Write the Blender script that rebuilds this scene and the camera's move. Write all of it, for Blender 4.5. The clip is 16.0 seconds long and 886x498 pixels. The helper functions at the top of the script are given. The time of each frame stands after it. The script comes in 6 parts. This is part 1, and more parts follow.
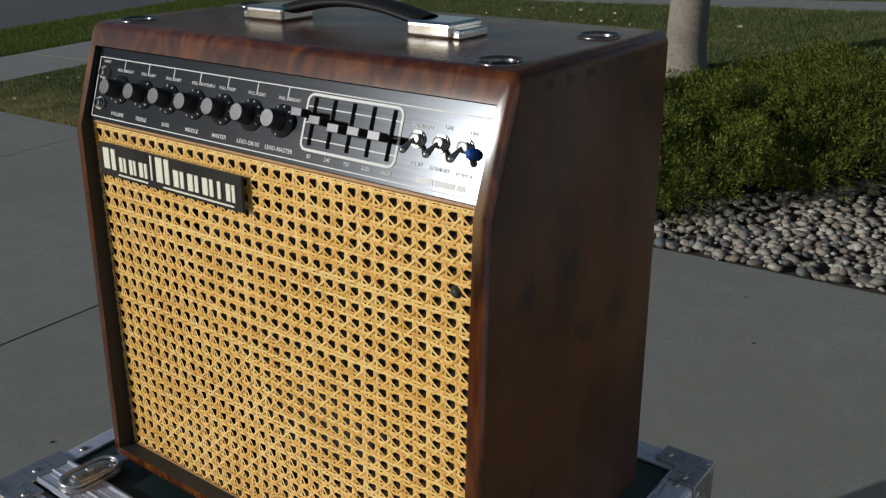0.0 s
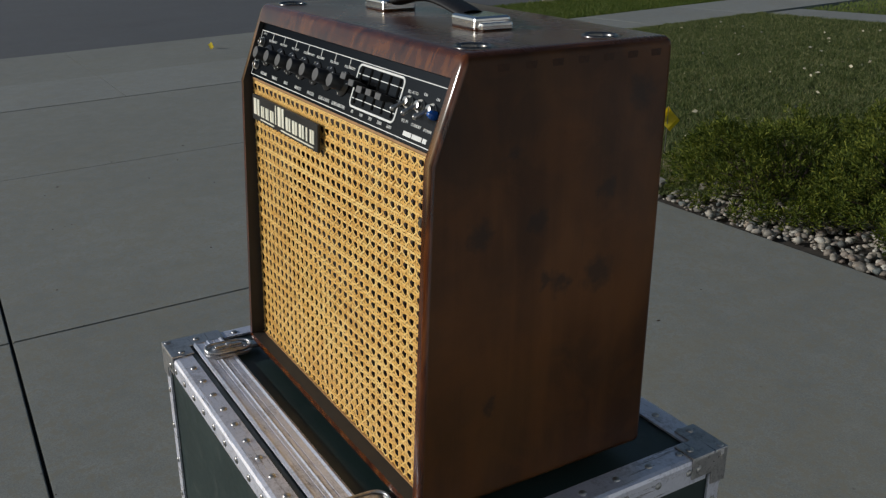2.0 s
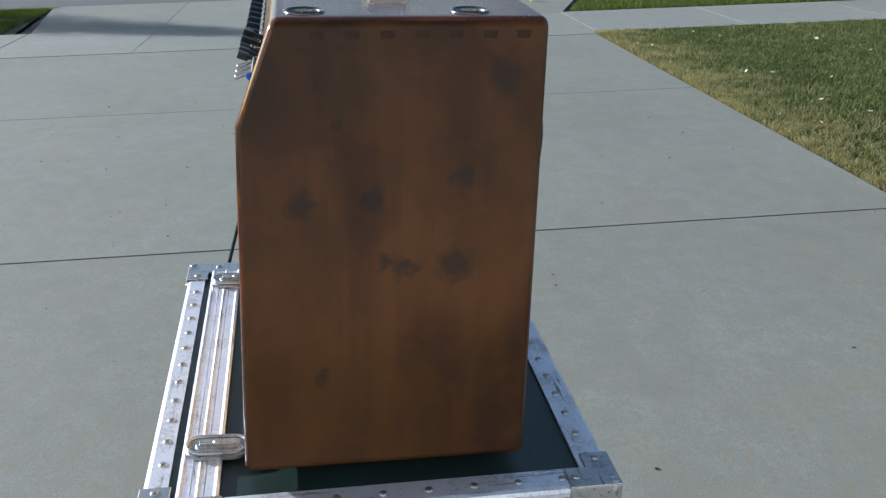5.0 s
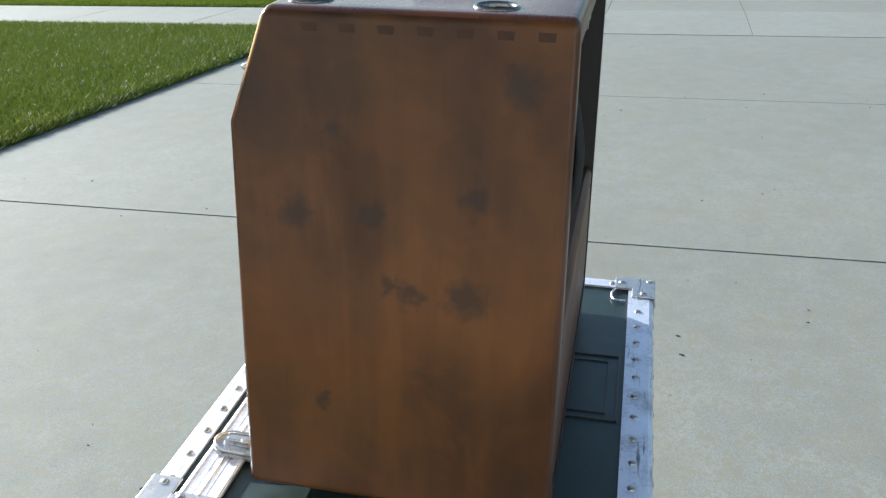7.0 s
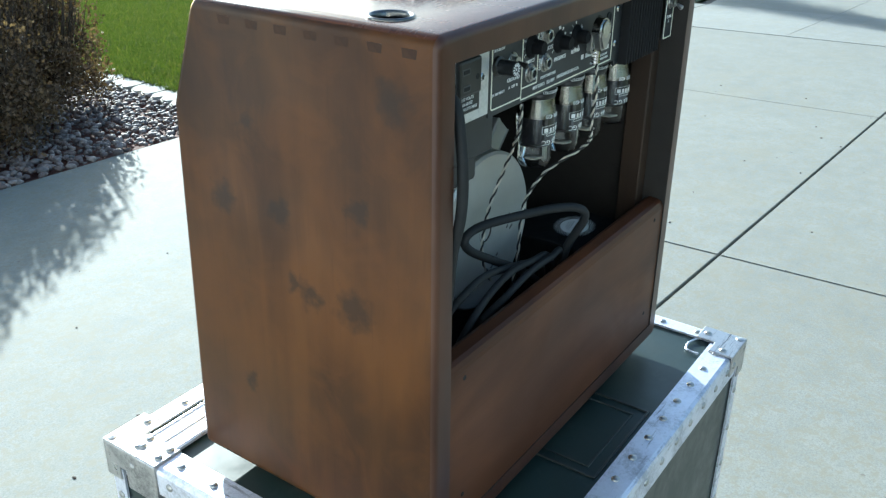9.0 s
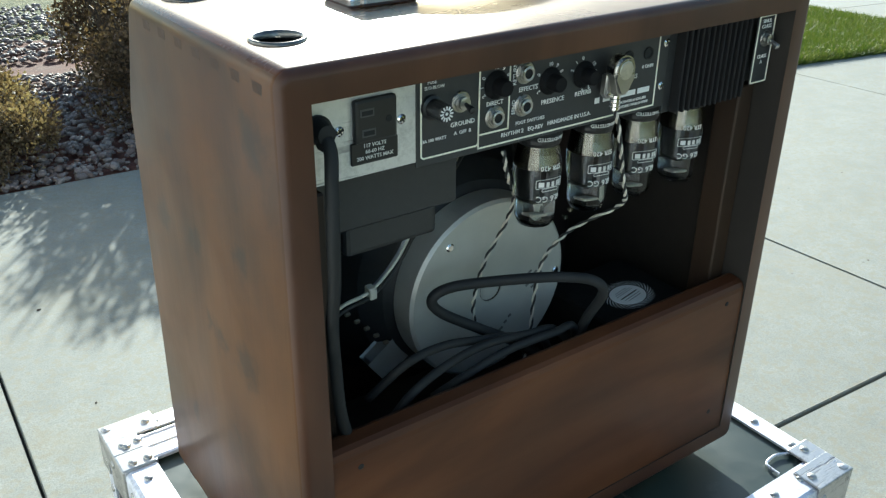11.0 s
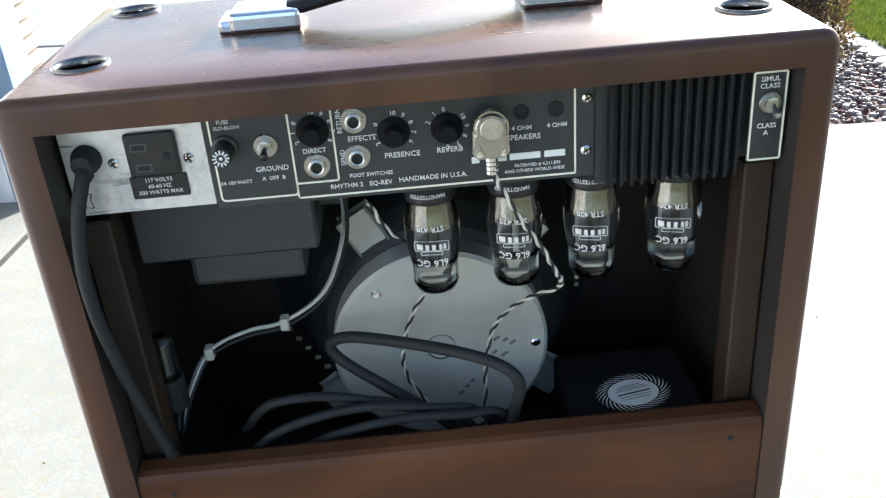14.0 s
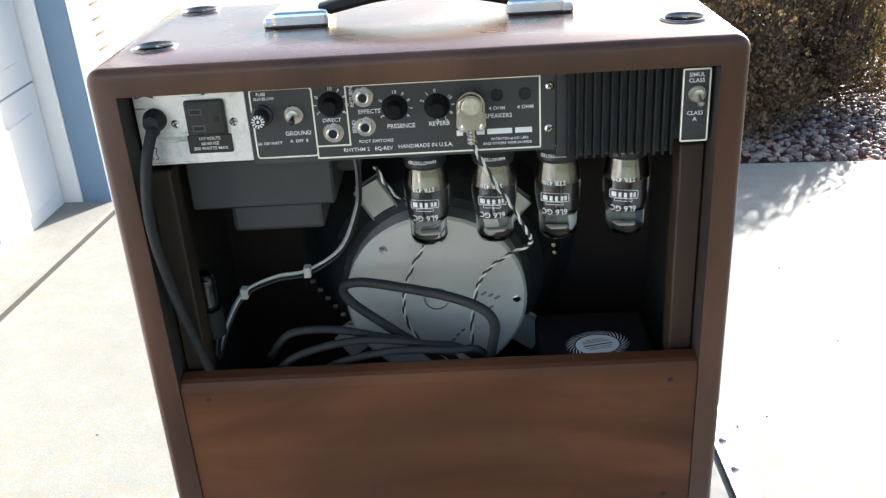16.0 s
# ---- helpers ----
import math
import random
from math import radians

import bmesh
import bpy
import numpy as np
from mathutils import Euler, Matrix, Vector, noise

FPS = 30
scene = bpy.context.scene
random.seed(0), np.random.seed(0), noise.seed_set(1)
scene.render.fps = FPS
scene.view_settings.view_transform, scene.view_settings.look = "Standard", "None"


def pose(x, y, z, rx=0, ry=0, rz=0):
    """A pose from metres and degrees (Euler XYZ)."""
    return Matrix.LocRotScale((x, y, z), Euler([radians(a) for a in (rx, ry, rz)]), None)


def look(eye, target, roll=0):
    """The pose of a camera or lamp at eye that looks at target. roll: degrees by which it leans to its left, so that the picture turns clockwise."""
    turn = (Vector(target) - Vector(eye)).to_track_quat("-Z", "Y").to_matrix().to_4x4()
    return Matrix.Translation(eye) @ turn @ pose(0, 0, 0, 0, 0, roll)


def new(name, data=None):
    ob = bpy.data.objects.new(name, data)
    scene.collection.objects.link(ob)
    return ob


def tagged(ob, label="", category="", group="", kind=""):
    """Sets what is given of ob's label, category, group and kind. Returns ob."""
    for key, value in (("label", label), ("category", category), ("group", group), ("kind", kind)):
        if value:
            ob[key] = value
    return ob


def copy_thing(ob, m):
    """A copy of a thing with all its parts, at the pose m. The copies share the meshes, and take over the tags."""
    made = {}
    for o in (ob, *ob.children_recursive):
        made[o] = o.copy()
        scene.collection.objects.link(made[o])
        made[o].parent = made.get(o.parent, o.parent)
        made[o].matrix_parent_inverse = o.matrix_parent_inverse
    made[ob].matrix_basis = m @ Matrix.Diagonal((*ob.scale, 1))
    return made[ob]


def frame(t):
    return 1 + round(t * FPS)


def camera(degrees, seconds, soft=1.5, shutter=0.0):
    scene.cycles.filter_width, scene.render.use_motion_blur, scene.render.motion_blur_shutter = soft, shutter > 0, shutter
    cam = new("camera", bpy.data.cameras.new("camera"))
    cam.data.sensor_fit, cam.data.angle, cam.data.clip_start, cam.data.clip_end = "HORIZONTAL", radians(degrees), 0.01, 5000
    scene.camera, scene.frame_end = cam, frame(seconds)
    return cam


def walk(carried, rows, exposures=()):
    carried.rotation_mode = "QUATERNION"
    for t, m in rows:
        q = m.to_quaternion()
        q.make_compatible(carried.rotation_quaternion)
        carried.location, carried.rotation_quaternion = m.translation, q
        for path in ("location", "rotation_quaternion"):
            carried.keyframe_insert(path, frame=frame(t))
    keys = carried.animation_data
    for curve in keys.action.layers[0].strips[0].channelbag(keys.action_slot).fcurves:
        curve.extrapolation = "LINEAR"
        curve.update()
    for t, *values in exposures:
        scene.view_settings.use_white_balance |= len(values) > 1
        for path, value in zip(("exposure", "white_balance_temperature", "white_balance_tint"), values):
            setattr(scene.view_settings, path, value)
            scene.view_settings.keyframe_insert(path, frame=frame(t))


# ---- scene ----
cam = camera(52.3, 16.0, soft=1.3)
PATH = [
    (0, (0.577, -0.617, 0.592), (-0.543, 0.869, -0.141), -0.5),
    (0.5, (0.684, -0.548, 0.585), (-0.666, 0.702, -0.2), -0.9),
    (1, (0.737, -0.537, 0.58), (-0.751, 0.567, -0.17), -0.8),
    (1.5, (0.849, -0.537, 0.592), (-0.73, 0.466, -0.116), 0.5),
    (2, (0.92, -0.528, 0.602), (-0.673, 0.447, -0.115), 0.3),
    (2.5, (0.971, -0.452, 0.614), (-0.687, 0.404, -0.105), -0.3),
    (3, (1.021, -0.337, 0.625), (-0.738, 0.274, -0.105), -0.5),
    (3.5, (1.061, -0.241, 0.631), (-0.736, 0.245, -0.1), 0.7),
    (4, (1.07, -0.194, 0.628), (-0.722, 0.251, -0.139), 0.5),
    (6.5, (0.967, 0.137, 0.599), (-0.846, -0.027, -0.228), 1.5),
    (7, (0.924, 0.194, 0.604), (-0.85, -0.178, -0.242), 0.3),
    (7.5, (0.876, 0.261, 0.608), (-0.835, -0.253, -0.291), 1.5),
    (8, (0.832, 0.365, 0.622), (-0.798, -0.371, -0.273), 1.6),
    (8.5, (0.796, 0.464, 0.62), (-0.754, -0.44, -0.264), 2.0),
    (9, (0.751, 0.506, 0.617), (-0.73, -0.513, -0.259), 0.7),
    (9.5, (0.674, 0.517, 0.611), (-0.723, -0.618, -0.262), 1.6),
    (12, (0.298, 0.642, 0.623), (-0.44, -0.965, -0.312), -0.6),
    (12.5, (0.206, 0.584, 0.61), (-0.368, -1.079, -0.341), -0.6),
    (13, (0.135, 0.546, 0.61), (-0.287, -1.139, -0.379), -1.9),
    (13.5, (0.059, 0.592, 0.62), (-0.144, -1.146, -0.348), -2.6),
    (14, (0.01, 0.666, 0.625), (-0.041, -1.105, -0.302), -4.6),
    (14.5, (-0.019, 0.725, 0.629), (0.011, -1.062, -0.269), -3.8),
    (15, (-0.032, 0.772, 0.631), (0.063, -1.018, -0.257), -4.6),
    (15.5, (-0.04, 0.815, 0.637), (0.07, -0.982, -0.234), -4.3),
    (16, (-0.034, 0.821, 0.635), (0.024, -0.982, -0.229), -3.6),
]
EXPOSURES = [(0, -0.98, 6050, 9), (0.5, -1.12, 6100, 9), (1.5, -1.0, 6100, 9), (2.5, -0.72, 6000, 9), (3.0, -0.52, 5850, 9), (3.5, -0.15, 5650, 8), (4.2, 0.22, 5650, 7), (6.3, 0.94, 6050, 5), (7.0, 1.1, 5950, 4),
             (8.0, 1.35, 5700, 0), (9.0, 1.5, 5550, -3), (9.7, 1.35, 5550, -3), (11.8, 1.5, 6250, 1), (13.0, 2.1, 5700, 10), (14.5, 2.05, 6300, 12), (16, 2.1, 6400, 13)]
walk(cam, [(t, look(eye, target, roll)) for t, eye, target, roll in PATH], EXPOSURES)

# ---- sky and sun ----
SUN_EL, SUN_AZ = radians(17.5), math.atan2(-0.515, -0.857)     # azimuth from +y towards +x
world = bpy.data.worlds.new("world")
scene.world = world
world.use_nodes = True
wn = world.node_tree.nodes
sky = wn.new("ShaderNodeTexSky")
sky.sky_type, sky.sun_disc, sky.sun_elevation, sky.sun_rotation = "NISHITA", False, SUN_EL, SUN_AZ
world.node_tree.links.new(sky.outputs[0], wn["Background"].inputs[0])
wn["Background"].inputs[1].default_value = 0.105
sun_data = bpy.data.lights.new("sun", "SUN")
sun_data.energy, sun_data.angle, sun_data.color = 5.0, radians(0.6), (1.0, 0.96, 0.88)
sun_dir = Vector((math.sin(SUN_AZ) * math.cos(SUN_EL), math.cos(SUN_AZ) * math.cos(SUN_EL), math.sin(SUN_EL)))
sun = new("sun", sun_data)
sun.matrix_world = look(sun_dir * 20, (0, 0, 0))

# ---- mesh helpers ----


def mesh_from(name, verts, faces, smooth=False):
    me = bpy.data.meshes.new(name)
    me.from_pydata([tuple(v) for v in verts], [], [tuple(f) for f in faces])
    if smooth:
        me.shade_smooth()
    return me


def part(name, data, material, parent=None, label="", smooth=False):
    """Link a bmesh or a mesh as one object, under a thing or a part if given."""
    if isinstance(data, bmesh.types.BMesh):
        me = bpy.data.meshes.new(name)
        bmesh.ops.recalc_face_normals(data, faces=data.faces)
        data.to_mesh(me)
        data.free()
        if smooth:
            me.shade_smooth()
    else:
        me = data
    if len(me.materials) == 0:
        for m in (material if isinstance(material, (list, tuple)) else [material]):
            me.materials.append(m)
    ob = new(name, me)
    if parent is not None:
        ob.parent = parent
    return tagged(ob, label)


def thing(name, label, category, group="", kind="", at=(0, 0, 0)):
    ob = new(name)
    ob.empty_display_size = 0.05
    ob.location = at
    return tagged(ob, label, category, group, kind)


def box(bm, lo, hi, bevel=0.0, segments=2, m=None):
    """A box between two corners, with rounded edges, turned by m."""
    lo, hi = Vector(lo), Vector(hi)
    c, s = (lo + hi) / 2, hi - lo
    geo = bmesh.ops.create_cube(bm, size=1.0)["verts"]
    for v in geo:
        v.co = Vector((v.co.x * s.x, v.co.y * s.y, v.co.z * s.z)) + c
        if m is not None:
            v.co = m @ v.co
    if bevel > 0:
        edges = list({e for v in geo for e in v.link_edges})
        bmesh.ops.bevel(bm, geom=edges, offset=bevel, segments=segments, affect="EDGES", profile=0.5)
    return bm


def lathe(bm, profile, seg=24, m=None, mat=0):
    """Turn (radius, height) pairs round the z axis; ends with radius 0 close."""
    rings = []
    for r, h in profile:
        if r < 1e-6:
            rings.append([bm.verts.new((0, 0, h))])
        else:
            rings.append([bm.verts.new((r * math.cos(2 * math.pi * i / seg), r * math.sin(2 * math.pi * i / seg), h)) for i in range(seg)])
    for a, b in zip(rings, rings[1:]):
        for i in range(seg):
            j = (i + 1) % seg
            if len(a) == 1 and len(b) == 1:
                continue
            f = (a[0], b[i], b[j]) if len(a) == 1 else (a[i], a[j], b[0]) if len(b) == 1 else (a[i], a[j], b[j], b[i])
            bm.faces.new(f).material_index = mat
    if m is not None:
        for ring in rings:
            for v in ring:
                v.co = m @ v.co
    return bm


def sweep(bm, pts, r, seg=8, mat=0, caps=True):
    """A round tube along points; r is a number or a list."""
    pts = [Vector(p) for p in pts]
    rs = [r] * len(pts) if isinstance(r, (int, float)) else r
    up, rings = None, []
    for i, p in enumerate(pts):
        d = (pts[min(i + 1, len(pts) - 1)] - pts[max(i - 1, 0)]).normalized()
        if up is None:
            up = d.orthogonal().normalized()
        up = (up - d * up.dot(d)).normalized()
        side = d.cross(up)
        rings.append([bm.verts.new(p + rs[i] * (math.cos(2 * math.pi * k / seg) * up + math.sin(2 * math.pi * k / seg) * side)) for k in range(seg)])
    for a, b in zip(rings, rings[1:]):
        for k in range(seg):
            bm.faces.new((a[k], a[(k + 1) % seg], b[(k + 1) % seg], b[k])).material_index = mat
    if caps:
        bm.faces.new(rings[0][::-1]).material_index = mat
        bm.faces.new(rings[-1]).material_index = mat
    return bm


def spline(pts, n=8):
    """Points along a Catmull-Rom curve."""
    p = [Vector(q) for q in pts]
    p = [2 * p[0] - p[1]] + p + [2 * p[-1] - p[-2]]
    out = []
    for i in range(1, len(p) - 2):
        for k in range(n):
            t = k / n
            a, b, c, d = p[i - 1], p[i], p[i + 1], p[i + 2]
            out.append(0.5 * ((2 * b) + (c - a) * t + (2 * a - 5 * b + 4 * c - d) * t * t + (3 * b - a - 3 * c + d) * t ** 3))
    return out + [p[-2]]


def prism(bm, poly, lo, hi, axis="x"):
    """Push a polygon out between two heights along an axis."""
    def at(a, b, h):
        return (h, a, b) if axis == "x" else (a, h, b) if axis == "y" else (a, b, h)
    A = [bm.verts.new(at(a, b, lo)) for a, b in poly]
    B = [bm.verts.new(at(a, b, hi)) for a, b in poly]
    n = len(poly)
    bm.faces.new(A[::-1])
    bm.faces.new(B)
    for i in range(n):
        bm.faces.new((A[i], A[(i + 1) % n], B[(i + 1) % n], B[i]))
    return bm


def curl(p, r):
    """Lay a flat print round a cylinder of radius r whose side it touches."""
    return Vector((math.sin(p.x / r) * (r + p.z), p.y, math.cos(p.x / r) * (r + p.z) - r))


def words(text, size, m, material, parent, name="lettering", depth=0.00025, align="CENTER", squeeze=1.0, wrap=0.0):
    """Raised printed lettering with the built-in font, as a mesh."""
    cu = bpy.data.curves.new(name, "FONT")
    cu.body, cu.size, cu.align_x, cu.align_y, cu.extrude, cu.resolution_u = text, size, align, "CENTER", depth, 2
    cu.offset = size * 0.003
    tmp = bpy.data.objects.new("tmp", cu)
    scene.collection.objects.link(tmp)
    me = bpy.data.meshes.new_from_object(tmp.evaluated_get(bpy.context.evaluated_depsgraph_get()))
    bpy.data.objects.remove(tmp)
    bpy.data.curves.remove(cu)
    if wrap:
        for v in me.vertices:
            v.co = curl(v.co, wrap)
    me.transform(m @ Matrix.Diagonal((squeeze, 1, 1, 1)))
    return part(name, me, material, parent)


# ---- materials ----


class Nodes:
    """Short hand for building a node material."""

    def __init__(self, name):
        self.mat = bpy.data.materials.new(name)
        self.mat.use_nodes = True
        self.t = self.mat.node_tree
        self.b = self.t.nodes["Principled BSDF"]

    def add(self, kind, **inputs):
        n = self.t.nodes.new(kind)
        for k, v in inputs.items():
            self.put(n.inputs[k.replace("_", " ")], v)
        return n

    def put(self, socket, v):
        if isinstance(v, bpy.types.NodeSocket):
            self.t.links.new(v, socket)
        else:
            socket.default_value = v

    def coords(self, scale=(1, 1, 1), kind="Object", turn=(0, 0, 0)):
        c = self.t.nodes.new("ShaderNodeTexCoord")
        m = self.t.nodes.new("ShaderNodeMapping")
        m.inputs["Scale"].default_value = scale
        m.inputs["Rotation"].default_value = turn
        self.t.links.new(c.outputs[kind], m.inputs["Vector"])
        return m.outputs[0]

    def world(self, scale=(1, 1, 1)):
        g = self.t.nodes.new("ShaderNodeNewGeometry")
        m = self.t.nodes.new("ShaderNodeMapping")
        m.inputs["Scale"].default_value = scale
        self.t.links.new(g.outputs["Position"], m.inputs["Vector"])
        return m.outputs[0]

    def noise(self, vec, scale, detail=4.0, rough=0.55, distort=0.0):
        return self.add("ShaderNodeTexNoise", Vector=vec, Scale=scale, Detail=detail, Roughness=rough, Distortion=distort).outputs["Fac"]

    def ramp(self, fac, *stops):
        n = self.add("ShaderNodeValToRGB", Fac=fac)
        e = n.color_ramp.elements
        while len(e) < len(stops):
            e.new(0.5)
        for el, (p, c) in zip(e, stops):
            el.position = p
            el.color = (*c, 1) if isinstance(c, tuple) else (c, c, c, 1)
        return n.outputs["Color"]

    def mix(self, fac, a, b, mode="MIX"):
        n = self.t.nodes.new("ShaderNodeMix")
        n.data_type, n.blend_type = "RGBA", mode
        for i, v in ((0, fac), (6, a), (7, b)):
            self.put(n.inputs[i], (*v, 1) if isinstance(v, tuple) and len(v) == 3 else v)
        return n.outputs[2]

    def math(self, op, a, b=0.0):
        n = self.t.nodes.new("ShaderNodeMath")
        n.operation = op
        self.put(n.inputs[0], a)
        self.put(n.inputs[1], b)
        return n.outputs[0]

    def random(self):
        return self.t.nodes.new("ShaderNodeObjectInfo").outputs["Random"]

    def island(self):
        return self.t.nodes.new("ShaderNodeNewGeometry").outputs["Random Per Island"]

    def out(self, color, rough=0.5, metal=0.0, bump=None, strength=0.3, dist=0.001, **more):
        self.put(self.b.inputs["Base Color"], (*color, 1) if isinstance(color, tuple) and len(color) == 3 else color)
        self.put(self.b.inputs["Roughness"], rough)
        self.put(self.b.inputs["Metallic"], metal)
        for k, v in more.items():
            self.put(self.b.inputs[k.replace("_", " ")], v)
        if bump is not None:
            n = self.add("ShaderNodeBump", Height=bump, Strength=strength, Distance=dist)
            self.t.links.new(n.outputs[0], self.b.inputs["Normal"])
        return self.mat


def plain(name, color, rough=0.5, metal=0.0, vary=0.12, scale=60.0, bump=0.1, **more):
    """A simple surface with a little unevenness in tone, gloss and relief."""
    n = Nodes(name)
    v = n.coords()
    a = n.noise(v, scale, 5)
    b = n.noise(v, scale / 9, 3)
    f = n.math("ADD", n.math("MULTIPLY", a, 0.5), n.math("MULTIPLY", b, 0.5))
    lo, hi = tuple(c * (1 - vary) for c in color), tuple(min(1, c * (1 + vary)) for c in color)
    col = n.ramp(f, (0.3, lo), (0.7, hi))
    rg = n.ramp(b, (0.3, max(0.0, rough - 0.06)), (0.7, min(1.0, rough + 0.06)))
    return n.out(col, rg, metal, bump=a, strength=bump, **more)


def wood_material(name, dark, mid, light, along="z", stains=(), rough=0.26, coat=0.2, shine=0.35, figure=(6.5, 3.0), relief=0.06):
    """Oiled and lacquered hardwood with the grain along one axis: soft broad figure and faint pores."""
    def stretch(across, length):
        return tuple(length if a == along else across for a in "xyz")
    n = Nodes(name)
    v = n.coords()
    grain = n.noise(n.coords(stretch(30, 3.0)), 1.0, 5, 0.55, 1.2)
    broad = n.noise(n.coords(stretch(*figure)), 1.0, 3, 0.5, 1.2)
    fine = n.noise(n.coords(stretch(420, 14)), 1.0, 3)
    cloud = n.noise(v, 8.0, 3, 0.5, 0.6)
    col = n.ramp(n.math("ADD", n.math("MULTIPLY", grain, 0.2), n.math("MULTIPLY", broad, 0.8)), (0.33, dark), (0.5, mid), (0.68, light))
    col = n.mix(n.ramp(fine, (0.6, 0.0), (0.85, 0.25)), col, tuple(c * 0.5 for c in dark))
    col = n.mix(n.ramp(cloud, (0.45, 0.0), (0.75, 0.22)), col, tuple(c * 0.9 for c in dark))
    col = n.mix(n.ramp(n.noise(v, 5.5, 3, 0.5, 0.8), (0.42, 0.0), (0.68, 0.34)), col, (mid[0] * 0.62, mid[1] * 0.95, mid[2] * 1.5))
    if stains:
        col = n.mix(n.ramp(n.noise(v, 15.0, 4, 0.6, 0.9), (0.46, 0.0), (0.70, 0.42)), col, (light[0] * 1.05, light[1] * 0.98, light[2] * 0.8))
    for (x, y, z), r in stains:
        d = n.add("ShaderNodeVectorMath")
        d.operation = "DISTANCE"
        warp = n.add("ShaderNodeVectorMath")
        warp.operation = "ADD"
        jit = n.add("ShaderNodeTexNoise", Vector=v, Scale=70.0, Detail=4.0)
        sc = n.add("ShaderNodeVectorMath")
        sc.operation = "SCALE"
        sc.inputs["Scale"].default_value = 0.036
        n.t.links.new(jit.outputs["Color"], sc.inputs[0])
        n.t.links.new(v, warp.inputs[0])
        n.t.links.new(sc.outputs[0], warp.inputs[1])
        n.t.links.new(warp.outputs[0], d.inputs[0])
        d.inputs[1].default_value = (x + 0.018, y + 0.018, z + 0.018)
        col = n.mix(n.ramp(n.math("DIVIDE", d.outputs["Value"], r), (0.34, 0.66), (0.92, 0.0)), col, (0.013, 0.009, 0.007))
    rg = n.ramp(n.math("ADD", n.math("MULTIPLY", cloud, 0.85), n.math("MULTIPLY", fine, 0.15)), (0.3, rough - 0.05), (0.7, rough + 0.08))
    return n.out(col, rg, 0.0, bump=n.math("ADD", fine, n.math("MULTIPLY", grain, 0.6)), strength=relief, dist=0.0005, Coat_Weight=coat, Coat_Roughness=0.14, Specular_IOR_Level=shine)


STAINS = [((0.2505, 0.073, 0.237), 0.026), ((0.2505, -0.008, 0.307), 0.019), ((0.2505, 0.024, 0.236), 0.017), ((0.2505, 0.08, 0.33), 0.015),
          ((0.2505, -0.075, 0.305), 0.02), ((0.2505, -0.063, 0.115), 0.013), ((0.2505, 0.115, 0.425), 0.024), ((0.2505, 0.005, 0.243), 0.014), ((0.2505, -0.04, 0.38), 0.015)]
WOOD = wood_material("lacquered_mahogany", (0.019, 0.0060, 0.0016), (0.052, 0.0185, 0.0038), (0.100, 0.0375, 0.0076), stains=STAINS, rough=0.34, coat=0.05, shine=0.2, relief=0.012)
WOOD_X = wood_material("lacquered_mahogany_across", (0.032, 0.010, 0.0045), (0.075, 0.025, 0.0095), (0.125, 0.045, 0.017), along="x", rough=0.26, coat=0.16, shine=0.22, relief=0.03)
# back-facing copy of the mahogany, its colour greyed to stand for glare haze
WOOD_BACK = wood_material("haze_greyed_mahogany_rim", (0.032, 0.0125, 0.0072), (0.062, 0.025, 0.0135), (0.092, 0.040, 0.0215), rough=0.36, coat=0.1)
WOOD_BOARD = wood_material("mahogany_back_board", (0.034, 0.0115, 0.0055), (0.074, 0.027, 0.0115), (0.118, 0.046, 0.0195), along="x", rough=0.42, coat=0.0, shine=0.2, relief=0.03)
WOOD_RIM = wood_material("figured_mahogany_rim", (0.026, 0.0062, 0.0020), (0.082, 0.0215, 0.0050), (0.17, 0.055, 0.0115), along="z", rough=0.20, coat=0.6, figure=(48, 9))
ENDGRAIN = plain("dovetail_end_grain", (0.031, 0.0105, 0.0026), 0.36, vary=0.4, scale=200, Specular_IOR_Level=0.2)


